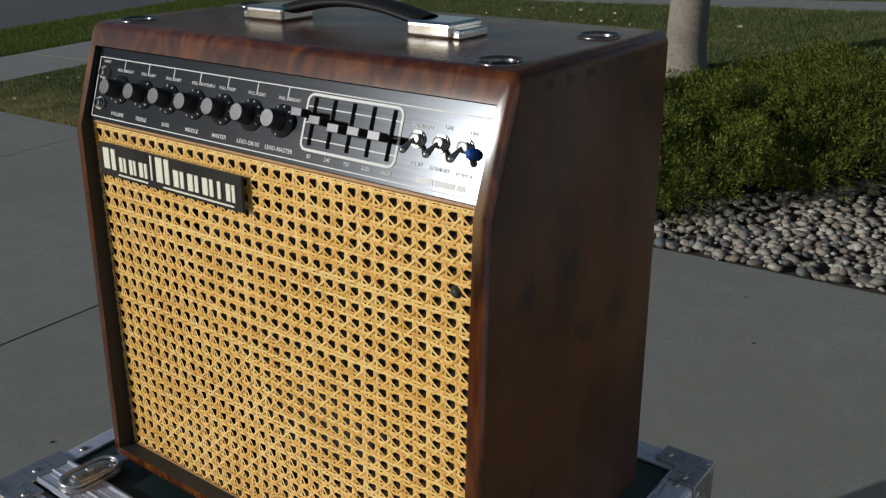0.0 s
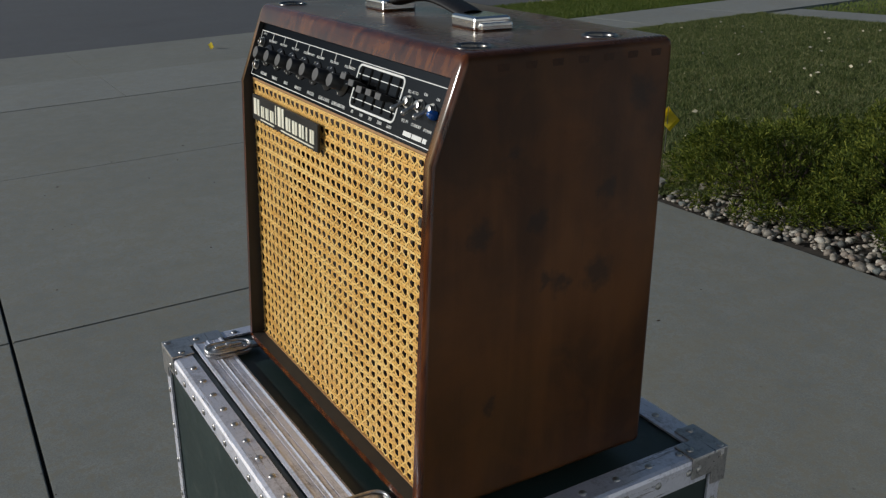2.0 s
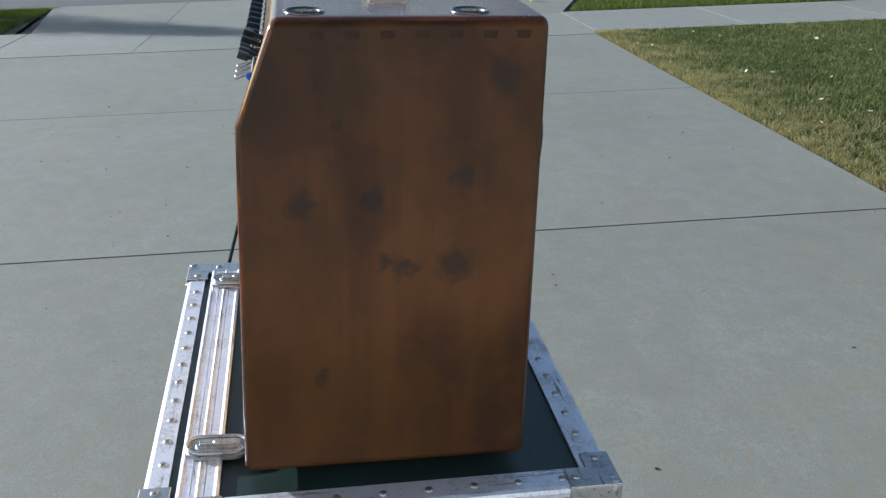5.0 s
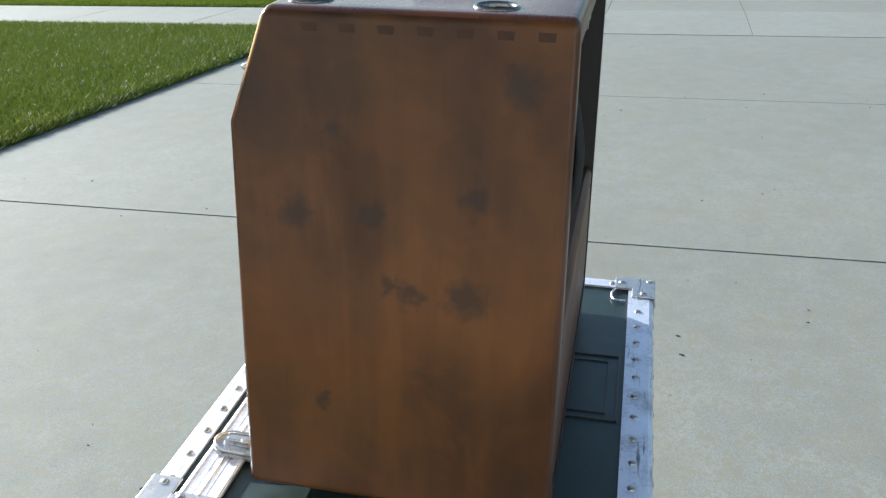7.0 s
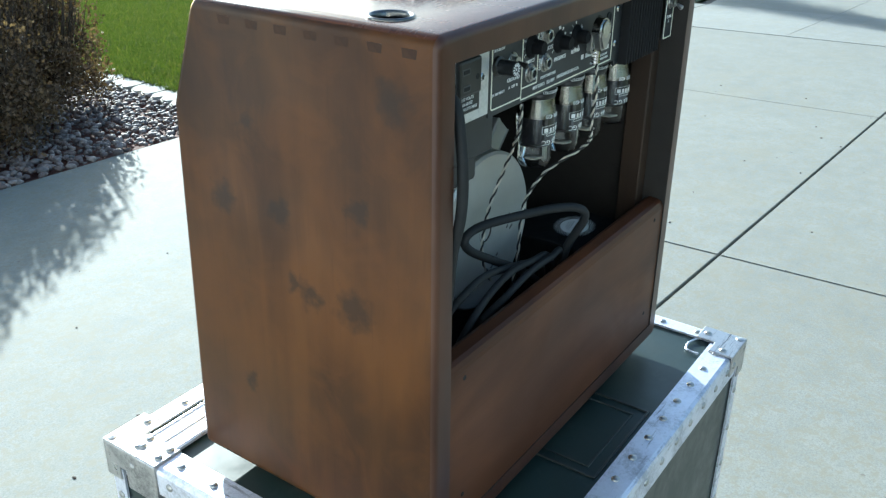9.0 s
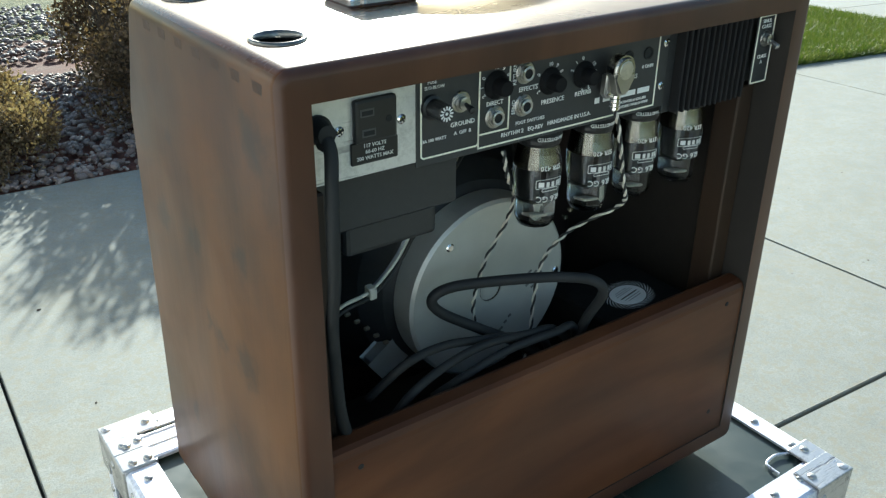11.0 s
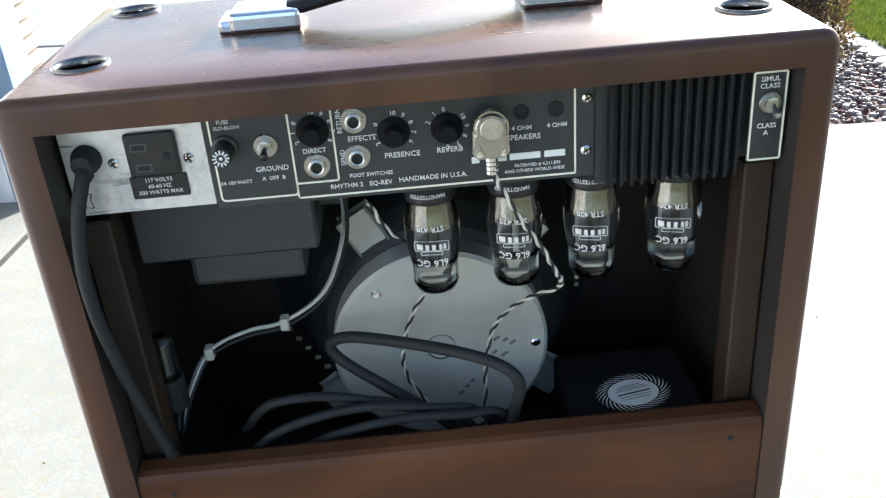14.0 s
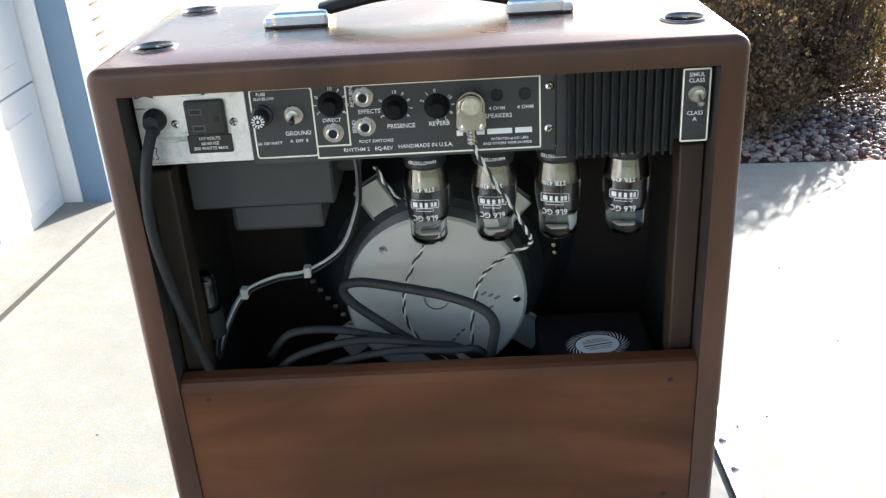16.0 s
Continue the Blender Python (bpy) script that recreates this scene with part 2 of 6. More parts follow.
def concrete(name, tint, fine=1.0):
    n = Nodes(name)
    w = n.world()
    big = n.noise(w, 0.9, 4)
    mid = n.noise(w, 9.0, 5, 0.6)
    grit = n.noise(w, 210.0, 4, 0.75)
    blotch = n.noise(w, 2.7, 5, 0.65, 0.8)
    spots = n.add("ShaderNodeTexVoronoi", Vector=w, Scale=5.5).outputs["Distance"]
    # wide tone range: mottling, plus uneven sun sheen put into the colour
    c = n.ramp(n.math("ADD", n.math("MULTIPLY", big, 0.45), n.math("MULTIPLY", mid, 0.55)), (0.3, tuple(a * 0.76 for a in tint)), (0.7, tuple(min(1, a * 1.14) for a in tint)))
    c = n.mix(n.ramp(grit, (0.36, 0.6), (0.56, 0.0)), c, tuple(a * 0.5 for a in tint))
    c = n.mix(n.ramp(blotch, (0.50, 0.0), (0.70, 0.5)), c, (tint[0] * 0.92, tint[1] * 0.84, tint[2] * 0.70))
    c = n.mix(n.ramp(grit, (0.62, 0.0), (0.74, 0.65)), c, tuple(min(1, a * 1.5) for a in tint))
    c = n.mix(n.ramp(spots, (0.018, 0.8), (0.035, 0.0)), c, (0.09, 0.08, 0.07))
    fleck = n.noise(w, 42.0, 5, 0.7)
    c = n.mix(n.ramp(fleck, (0.48, 0.0), (0.60, 0.75)), c, (tint[0] * 0.86, tint[1] * 0.76, tint[2] * 0.62))
    c = n.mix(n.ramp(fleck, (0.30, 0.45), (0.44, 0.0)), c, tuple(a * 0.66 for a in tint))
    rnd = n.random()
    c = n.mix(0.08, c, n.ramp(rnd, (0.0, tuple(a * 0.6 for a in tint)), (1.0, tuple(min(1, a * 1.3) for a in tint))))
    return n.out(c, 0.82, 0.0, bump=n.math("ADD", grit, n.math("MULTIPLY", mid, 0.4)), strength=0.35, dist=0.002)


CONCRETE = concrete("broom_finished_concrete", (0.240, 0.246, 0.225))
WALKWAY = concrete("sidewalk_concrete", (0.268, 0.276, 0.260))
STAINED = concrete("threshold_concrete", (0.232, 0.238, 0.220))
# the street's shade is put into this darker, bluer grey
STREET = concrete("shaded_street_grey", (0.105, 0.110, 0.122))


def soil_material():
    n = Nodes("turf_soil")
    w = n.world()
    c = n.ramp(n.noise(w, 14, 6, 0.7), (0.3, (0.045, 0.052, 0.018)), (0.55, (0.085, 0.095, 0.032)), (0.8, (0.16, 0.14, 0.07)))
    return n.out(c, 0.95, bump=n.noise(w, 60, 4), strength=0.8, dist=0.02)


def blade_material(name, a, b, c, through_light=0.45, rough=0.6):
    n = Nodes(name)
    w = n.world()
    f = n.math("ADD", n.math("MULTIPLY", n.island(), 0.5), n.math("MULTIPLY", n.noise(w, 1.6, 4), 0.22))
    f = n.math("ADD", f, n.math("MULTIPLY", n.noise(w, 11.0, 3), 0.28))
    col = n.ramp(f, (0.25, a), (0.55, b), (0.85, c))
    n.out(col, rough, Specular_IOR_Level=0.3)
    thin = n.add("ShaderNodeBsdfTranslucent", Color=n.mix(1.0, col, (0.95, 1.0, 0.55), "MULTIPLY"))
    both = n.add("ShaderNodeMixShader", Fac=through_light)
    n.t.links.new(n.b.outputs[0], both.inputs[1])
    n.t.links.new(thin.outputs[0], both.inputs[2])
    n.t.links.new(both.outputs[0], n.t.nodes["Material Output"].inputs["Surface"])
    return n.mat


SOIL = soil_material()
GRASS = blade_material("lawn_grass", (0.066, 0.108, 0.016), (0.118, 0.160, 0.028), (0.23, 0.22, 0.072), 0.36)
OLIVE = blade_material("olive_lawn_grass", (0.040, 0.062, 0.016), (0.135, 0.170, 0.055), (0.42, 0.38, 0.20), 0.32)
STRAW = blade_material("dry_lawn_straw", (0.24, 0.205, 0.11), (0.40, 0.345, 0.20), (0.56, 0.50, 0.32))
JUNIPER = blade_material("juniper_leaf", (0.028, 0.048, 0.007), (0.105, 0.135, 0.016), (0.30, 0.30, 0.048), 0.28, 0.85)
DRYLEAF = blade_material("dry_shrub_leaf", (0.055, 0.036, 0.022), (0.15, 0.096, 0.060), (0.30, 0.20, 0.13), 0.3)
RUSSET = blade_material("tawny_grass", (0.10, 0.062, 0.042), (0.20, 0.14, 0.09), (0.32, 0.25, 0.17))
CONIFER = blade_material("spruce_leaf", (0.012, 0.03, 0.016), (0.025, 0.055, 0.028), (0.05, 0.08, 0.04))
BARK = plain("grey_bark", (0.23, 0.20, 0.165), 0.9, vary=0.4, scale=40, bump=0.9)
TWIG = plain("brown_twig", (0.07, 0.05, 0.035), 0.9, vary=0.3)


def rock_material(name, *tones):
    """Washed stones, each of its own tone, some speckled."""
    n = Nodes(name)
    w = n.world()
    r = n.math("FRACT", n.math("ADD", n.math("MULTIPLY", n.random(), 7.3), n.math("MULTIPLY", n.island(), 5.7)))
    col = n.ramp(r, *[(i / (len(tones) - 1), t) for i, t in enumerate(tones)])
    col = n.mix(n.ramp(n.noise(w, 90, 4), (0.35, 0.45), (0.6, 0.0)), col, (0.09, 0.08, 0.07))
    col = n.mix(n.ramp(n.noise(w, 420, 2), (0.60, 0.0), (0.72, 0.35)), col, (0.5, 0.48, 0.43))
    return n.out(col, 0.66, bump=n.noise(w, 140, 3), strength=0.3, dist=0.002)


ROCK = rock_material("river_rock", (0.07, 0.08, 0.08), (0.20, 0.17, 0.135), (0.36, 0.32, 0.26), (0.16, 0.115, 0.09), (0.52, 0.49, 0.42), (0.27, 0.215, 0.165), (0.10, 0.125, 0.125))
RED_ROCK = rock_material("red_grey_rock", (0.055, 0.045, 0.045), (0.15, 0.105, 0.095), (0.25, 0.20, 0.19), (0.11, 0.07, 0.065), (0.34, 0.29, 0.27), (0.085, 0.075, 0.08))
MULCH = plain("red_mulch", (0.10, 0.035, 0.024), 0.95, vary=0.5, scale=45, bump=1.0)
BEDSOIL = plain("grey_brown_bed_soil", (0.055, 0.045, 0.036), 0.95, vary=0.5, scale=60, bump=1.0)
JOINT = plain("dark_joint_dirt", (0.04, 0.037, 0.032), 0.95, vary=0.4, scale=80)
EDGER = concrete("edging_stone", (0.47, 0.455, 0.42))
PALE_ROCK = rock_material("pale_rock", (0.24, 0.23, 0.205), (0.33, 0.31, 0.28))
BLUE = plain("slate_blue_paint", (0.13, 0.21, 0.31), 0.55, vary=0.06, scale=20)
# the door's shade is put into this greyed, bluish white
WHITE = plain("shade_greyed_door_white", (0.62, 0.64, 0.67), 0.45, vary=0.03, scale=30)
TRIM = plain("white_trim_paint", (0.72, 0.73, 0.74), 0.5, vary=0.04, scale=30)
ORANGE = plain("orange_flag_plastic", (0.85, 0.10, 0.02), 0.5, vary=0.1)
YELLOW = plain("yellow_flag_plastic", (0.85, 0.68, 0.03), 0.5, vary=0.1)
WIRE = plain("steel_wire", (0.35, 0.34, 0.33), 0.4, 0.9)

# ---- the ground: one sloping plan; U runs along the driveway, V across it ----
TURN = 0.045


def level(x, y):
    return -0.73 + 0.04 * x + 0.04 * y


def plan(u, v, dz=0.0):
    """A place on the ground from driveway coordinates."""
    x, y = (u + TURN * v) / (1 + TURN ** 2), (v - TURN * u) / (1 + TURN ** 2)
    return Vector((x, y, level(x, y) + dz))


def sheet(name, corners, dz, material, label, category, depth=0.0, bevel=0.006, parent=None, kind="structure"):
    """A flat ground piece over a polygon of driveway coordinates, with a rounded rim and thickness."""
    bm = bmesh.new()
    top = [bm.verts.new(plan(u, v, dz)) for u, v in corners]
    f = bm.faces.new(top)
    if depth:
        ext = bmesh.ops.extrude_face_region(bm, geom=[f])
        for v in [g for g in ext["geom"] if isinstance(g, bmesh.types.BMVert)]:
            v.co.z -= depth
        bm.normal_update()
        rim = [e for e in bm.edges if all(v in top for v in e.verts)]
        bmesh.ops.bevel(bm, geom=rim, offset=bevel, segments=2, affect="EDGES")
    ob = part(name, bm, material, parent, "" if parent else label)
    if not parent:
        tagged(ob, label, category, kind=kind)
    return ob


ground = sheet("ground", [(60, -70), (60, 70), (-90, 70), (-90, -70)], -0.10, SOIL, "dark turf soil under lawn and planting beds", "ground")
drive_bed = sheet("driveway", [(1.9, -3.0), (1.9, 2.36), (-7.1, 2.36), (-7.1, -3.05), (-2.24, -3.27), (0.3, -3.1)], -0.03, JOINT, "wide grey concrete driveway with dark control joints", "driveway")
GAP = 0.0036


def mid_joint(u):
    return -0.415 + 0.0125 * u


def joint(u):
    """Half the width of a cross joint: the one far down the drive is only a shallow score."""
    return 0.0009 if u == -4.71 else GAP


def BED_V(u):
    return -3.145 + 0.075 * u


def LAWN_V(u):
    return -3.08 - (u + 7.1) * 0.045


def EDGE_U(v):
    """The curved line of edging stones between lawn and bed."""
    return -2.26 - 0.37 * (1 - np.exp(-np.maximum(0.0, -3.40 - v) / 0.45))


for j in range(2):
    cuts = [1.552, 0.33, -2.24, -4.71, -7.12] if j == 0 else [1.552, -2.24, -4.71, -7.12]
    for i in range(len(cuts) - 1):
        u1, u0 = cuts[i] - joint(cuts[i]), cuts[i + 1] + joint(cuts[i + 1])
        lo_ = ((BED_V(u0) + GAP, BED_V(u1) + GAP) if u1 > -2.2 else (LAWN_V(u0) + GAP, LAWN_V(u1) + GAP)) if j == 0 else (mid_joint(u0) + 1.35 * GAP, mid_joint(u1) + 1.35 * GAP)
        hi_ = (mid_joint(u0) - 1.35 * GAP, mid_joint(u1) - 1.35 * GAP) if j == 0 else (2.38 - GAP, 2.38 - GAP)
        sheet("slab", [(u0, lo_[0]), (u1, lo_[1]), (u1, hi_[1]), (u0, hi_[0])], 0.0, CONCRETE, "", "", 0.12, 0.003, drive_bed)
sheet("slab", [(1.578, -2.70), (2.3, -2.70), (2.3, 2.38), (1.578, 2.38)], 0.004, STAINED, "", "", 0.12, 0.006, drive_bed)
sheet("joint_dirt", [(1.551, -2.70), (1.579, -2.70), (1.579, 2.38), (1.551, 2.38)], -0.006, JOINT, "", "", 0.02, 0.002, drive_bed)
apron = sheet("apron", [(-7.1, -3.05), (-7.1, 2.36), (-10.9, 3.4), (-10.9, -3.5)], -0.03, JOINT, "concrete driveway apron between sidewalk and street", "driveway apron")
avs = [(-3.09, -3.5), (-1.80, -1.84), (-0.49, -0.545), (0.85, 0.81), (2.415, 3.3)]
for (a0, a1), (b0, b1) in zip(avs, avs[1:]):
    sheet("slab", [(-8.63, a0 + 0.5 * GAP), (-7.14, a0 + 0.5 * GAP), (-7.14, b0 - 0.5 * GAP), (-8.63, b0 - 0.5 * GAP)], 0.0, WALKWAY, "", "", 0.1, 0.0015, apron)
    sheet("slab", [(-11.0, a1 + 0.5 * GAP), (-8.638, a0 + 0.5 * GAP), (-8.638, b0 - 0.5 * GAP), (-11.0, b1 - 0.5 * GAP)], -0.004, CONCRETE, "", "", 0.1, 0.0015, apron)
for far, near, v0, v1 in ((-8.70, -7.28, 2.42, 40), (-8.61, -7.15, -40, -3.095)):
    walk_bed = sheet("sidewalk", [(far, v0), (near, v0), (near, v1), (far, v1)], -0.03, JOINT, "straight pale concrete sidewalk in square slabs", "sidewalk")
    for k in range(14):
        a = v0 + k * 1.5 if v0 > 0 else v1 - (k + 1) * 1.5
        sheet("slab", [(far, a + GAP), (near, a + GAP), (near, a + 1.5 - GAP), (far, a + 1.5 - GAP)], 0.0, WALKWAY, "", "", 0.1, 0.002, walk_bed)
sheet("road", [(-40, -70), (-11.03, -70), (-11.03, 70), (-40, 70)], -0.02, STREET, "grey concrete street beyond the apron, darkened to stand for shade", "road")
sheet("path", [(-7.14, 8.5), (1.0, 8.5), (1.0, 9.1), (-7.14, 9.1)], 0.0, WALKWAY, "narrow pale concrete path across the lawn", "path", 0.1)
front_walk = sheet("pavement", [(0.33, -5.68), (1.85, -5.68), (1.85, -3.02), (0.33, -3.13)], -0.03, JOINT, "concrete front walk beside the planting bed", "front walk")
for c in ([(0.34, -5.66), (1.5, -5.66), (1.5, -4.32), (0.34, -4.32)], [(0.34, -4.31), (1.5, -4.31), (1.5, BED_V(1.5)), (0.34, BED_V(0.34))], [(1.52, -5.66), (6.0, -5.66), (6.0, -4.2), (1.52, -4.2)], [(1.0, -9.0), (6.0, -9.0), (6.0, -5.71), (1.0, -5.71)]):
    sheet("slab", c, 0.0, WALKWAY, "", "", 0.12, 0.006, front_walk)

# ---- lawns ----


def blades(name, spots, height, lean, material, width=0.006, label="", category="grass"):
    """Thin bent blades of grass at many (x, y, z) spots, one mesh."""
    n = len(spots)
    s = np.asarray(spots, float)
    rng = np.random.default_rng(len(spots))
    ang, h = rng.uniform(0, 6.283, n), height * rng.uniform(0.55, 1.25, n)
    wx, wy = np.cos(ang) * width, np.sin(ang) * width
    lx, ly = rng.normal(0, lean, n) * h, rng.normal(0, lean, n) * h
    v = np.zeros((n, 3, 3))
    v[:, 0] = s + np.stack([-wx, -wy, 0 * h], 1)
    v[:, 1] = s + np.stack([wx, wy, 0 * h], 1)
    v[:, 2] = s + np.stack([lx, ly, h], 1)
    me = bpy.data.meshes.new(name)
    me.vertices.add(n * 3)
    me.vertices.foreach_set("co", v.ravel())
    me.loops.add(n * 3)
    me.loops.foreach_set("vertex_index", np.arange(n * 3))
    me.polygons.add(n)
    me.polygons.foreach_set("loop_start", np.arange(n) * 3)
    me.update()
    me.materials.append(material)
    return tagged(new(name, me), label, category, kind="stuff")


def lawn(name, u0, u1, v0, v1, count, label, height=0.034, keep=None, material=None, width=0.0055, tufts=0, lift=-0.015):
    rng = np.random.default_rng(count)
    u, v = rng.uniform(u0, u1, count), rng.uniform(v0, v1, count)
    if tufts:
        pick = rng.integers(0, tufts, count)
        near = rng.random(count) < 0.62
        u = np.where(near, u[pick] + rng.normal(0, 0.024, count), u)
        v = np.where(near, v[pick] + rng.normal(0, 0.026, count), v)
    if keep is not None:
        k = keep(u, v)
        u, v = u[k], v[k]
    x, y = (u + TURN * v) / (1 + TURN ** 2), (v - TURN * u) / (1 + TURN ** 2)
    z = -0.73 + 0.04 * x + 0.04 * y + lift
    blades(name, np.stack([x, y, z], 1), height, 0.6, material or GRASS, width, label)


sheet("lawn_ground", [(-7.27, 2.42), (-2.35, 2.42), (1.0, 5.0), (1.0, 8.48), (-7.27, 8.48)], -0.02, SOIL, "sloping lawn soil beside the driveway", "lawn")
sheet("lawn_ground", [(-7.1, -12), (-2.64, -12), (-2.63, -4.9), (-2.55, -4.1), (-2.44, -3.75), (-2.27, LAWN_V(-2.27)), (-7.1, LAWN_V(-7.1))], 0.010, SOIL, "lawn soil beside the driveway", "lawn")
sheet("lawn_ground", [(-11.0, 3.4), (-8.71, 2.5), (-8.71, 40), (-11.0, 40)], -0.02, SOIL, "verge soil between sidewalk and street", "verge")
sheet("lawn_ground", [(-11.0, -40), (-8.65, -40), (-8.65, -3.28), (-11.0, -3.55)], -0.02, SOIL, "verge soil between sidewalk and street", "verge")
lawn("grass", -7.27, -0.5, 2.38, 8.5, 480000, "short sunlit lawn grass with dry patches", 0.032, material=OLIVE, width=0.0034, tufts=9000, keep=lambda u, v: (v > 2.405 + 0.012 * np.sin(u * 23) * np.sin(u * 61) + np.maximum(0, u + 2.3) * 0.75))


def ragged(u, v, edge, side):
    """Straw lies thick along the kerb of concrete and thins out unevenly into the lawn."""
    d = side * (v - edge)
    reach = 0.12 + 0.13 * (1 + np.sin(u * 5.1 + 1.0)) * (0.6 + 0.4 * np.sin(u * 13.7)) + 0.03 * np.sin(u * 31.0)
    return (d > 0) & (np.exp(-d / np.maximum(reach, 0.03)) > np.modf(np.abs(np.sin(u * 977.1 + v * 631.7)) * 43.7)[0])


lawn("dry_grass", -7.27, -2.30, 2.375, 3.05, 120000, "straw-coloured dry grass along the driveway", 0.036, material=STRAW, width=0.0034, tufts=260, keep=lambda u, v: ragged(u, v, 2.392, 1))
lawn("dry_grass", -7.12, -2.35, -3.5, -2.95, 6000, "straw-coloured dry grass along the driveway", 0.03, keep=lambda u, v: (v < LAWN_V(u)) & ragged(u, v, LAWN_V(u), -1) & (u < EDGE_U(v) - 0.05), lift=0.02, material=STRAW, width=0.0034)
lawn("grass", -7.12, -2.2, -9, -2.95, 300000, "short green lawn grass along the driveway", 0.040, lift=0.022, keep=lambda u, v: (v < LAWN_V(u)) & (u < EDGE_U(v) - 0.05), width=0.004)
lawn("grass", -7.12, -2.4, -3.5, -2.9, 220000, "green grass hanging over the driveway's edge", 0.050, lift=-0.012, keep=lambda u, v: (np.abs(v - LAWN_V(u) - 0.006) < 0.018) & (u < EDGE_U(v) - 0.05), width=0.004)
lawn("grass", -11.0, -8.72, 2.5, 13, 100000, "short green verge grass by the street", 0.045, keep=lambda u, v: v > 2.5 - (u + 8.7) * 0.40)
lawn("grass", -11.0, -8.65, -12, -3.45, 70000, "short green verge grass by the street", 0.045)
lawn("grass", -7.12, 6, 9.1, 15, 60000, "short green lawn grass beyond the path", 0.06)

# ---- planting beds: river rock, shrubs ----


def rock_mesh(name, seed, material, smooth=2):
    rng = random.Random(seed)
    bm = bmesh.new()
    bmesh.ops.create_icosphere(bm, subdivisions=smooth, radius=1.0)
    sx, sy, sz = rng.uniform(0.75, 1.25), rng.uniform(0.6, 0.95), rng.uniform(0.4, 0.65)
    off = Vector((seed * 3.1, seed * 1.7, 0))
    for v in bm.verts:
        k = 1 + 0.42 * noise.noise(v.co * 1.5 + off)
        v.co = Vector((v.co.x * sx, v.co.y * sy, v.co.z * sz)) * k
    me = bpy.data.meshes.new(name)
    bm.to_mesh(me)
    bm.free()
    me.shade_smooth()
    me.materials.append(material)
    return me


ROCKS = [rock_mesh("rock", i, ROCK) for i in range(7)]
RED_ROCKS = [rock_mesh("rock", i + 10, RED_ROCK) for i in range(7)]
COARSE = {me.name: rock_mesh("rock", i + 10 * k, m, 1) for k, (m, group) in enumerate(((ROCK, ROCKS), (RED_ROCK, RED_ROCKS))) for i, me in enumerate(group)}


def rock_spots(u0, u1, v0, v1, count, seed, keep, size, kinds=ROCKS, lift=0.0):
    rng = random.Random(seed)
    out = []
    while len(out) < count:
        u, v = rng.uniform(u0, u1), rng.uniform(v0, v1)
        if keep(u, v):
            s = size * (0.5 + 1.15 * rng.random() ** 1.6)
            out.append((plan(u, v, lift - 0.02 + 0.3 * s + rng.uniform(0, 0.012)), s, rng.uniform(0, 360), rng.uniform(-15, 15), rng.choice(kinds)))
    return out


def rock_bed(label, spots, singles):
    bed = thing("rock_bed", label, "rock bed", kind="structure")
    for p, s, rz, rx, me in spots[:singles]:
        o = part("rock", me, me.materials[0], bed)
        o.matrix_basis = pose(*p, rx, rx, rz) @ Matrix.Diagonal((s, s, s, 1))
    if len(spots) > singles:
        vs, fs, n = [], [], 0
        for p, s, rz, rx, me in spots[singles:]:
            m = np.array(pose(*p, rx, rx, rz) @ Matrix.Diagonal((s, s, s, 1)))
            me = COARSE[me.name]
            co = np.empty(len(me.vertices) * 3)
            me.vertices.foreach_get("co", co)
            co = co.reshape(-1, 3) @ m[:3, :3].T + m[:3, 3]
            vs.append(co)
            fs.append(np.array([tuple(q.vertices) for q in me.polygons]) + n)
            n += len(co)
        rest = bpy.data.meshes.new("rocks")
        rest.from_pydata(np.concatenate(vs).tolist(), [], np.concatenate(fs).tolist())
        rest.shade_smooth()
        rest.materials.append(spots[0][4].materials[0])
        o = part("rocks", rest, ROCK, bed)
        tagged(o, kind="stuff")
    return bed


sheet("bed_soil", [(-2.35, 2.42), (2.4, 2.42), (2.4, 8.4), (1.0, 5.0)], -0.03, BEDSOIL, "brown soil under river rock beside the driveway", "bed soil")
sheet("bed_soil", [(-2.64, -6.5), (0.33, -6.5), (0.33, BED_V(0.33)), (-2.26, BED_V(-2.26)), (-2.43, -3.75), (-2.54, -4.1), (-2.62, -4.9)], -0.03, MULCH, "reddish mulch under river rock beside the driveway", "bed soil")
sheet("bed_soil", [(0.332, -9.0), (0.98, -9.0), (0.98, -5.68), (0.332, -5.68)], -0.03, MULCH, "reddish mulch and rock beyond the front walk", "bed soil")
near_a = sorted(rock_spots(-2.2, 1.6, 2.42, 4.2, 6400, 3, lambda u, v: v < 2.9 + max(0, u + 0.95) * 1.15, 0.0172), key=lambda r: r[0].y)
rock_bed("mixed grey and tan river rocks beside the driveway", near_a, 300)
near_b = sorted(rock_spots(-2.9, 0.1, -5.2, -3.12, 5200, 5, lambda u, v: v < BED_V(u) - 0.02 and u > EDGE_U(v) + 0.06, 0.0175, RED_ROCKS, 0.008), key=lambda r: -r[0].y)
rock_bed("mixed red and grey river rocks under the brown shrubs", near_b, 300)
rock_bed("pale river rocks beyond the front walk", rock_spots(-1.0, 0.95, -8.0, -5.7, 1800, 6, lambda u, v: True, 0.021, RED_ROCKS), 0)

edging = thing("edging", "curved row of pale stone lawn edging", "edging", kind="structure")
stone = bmesh.new()
prism(stone, [((0.105 + 0.008 * math.sin(3 * a)) * math.cos(a), 0.066 * math.sin(a)) for a in [2 * math.pi * i / 16 for i in range(16)]], -0.05, 0.020, "z")
bmesh.ops.bevel(stone, geom=[e for e in stone.edges if all(v.co.z > 0 for v in e.verts)], offset=0.009, segments=2, affect="EDGES")
edge_me = bpy.data.meshes.new("edging_stone")
stone.to_mesh(edge_me)
stone.free()
edge_me.materials.append(EDGER)
v = -3.42
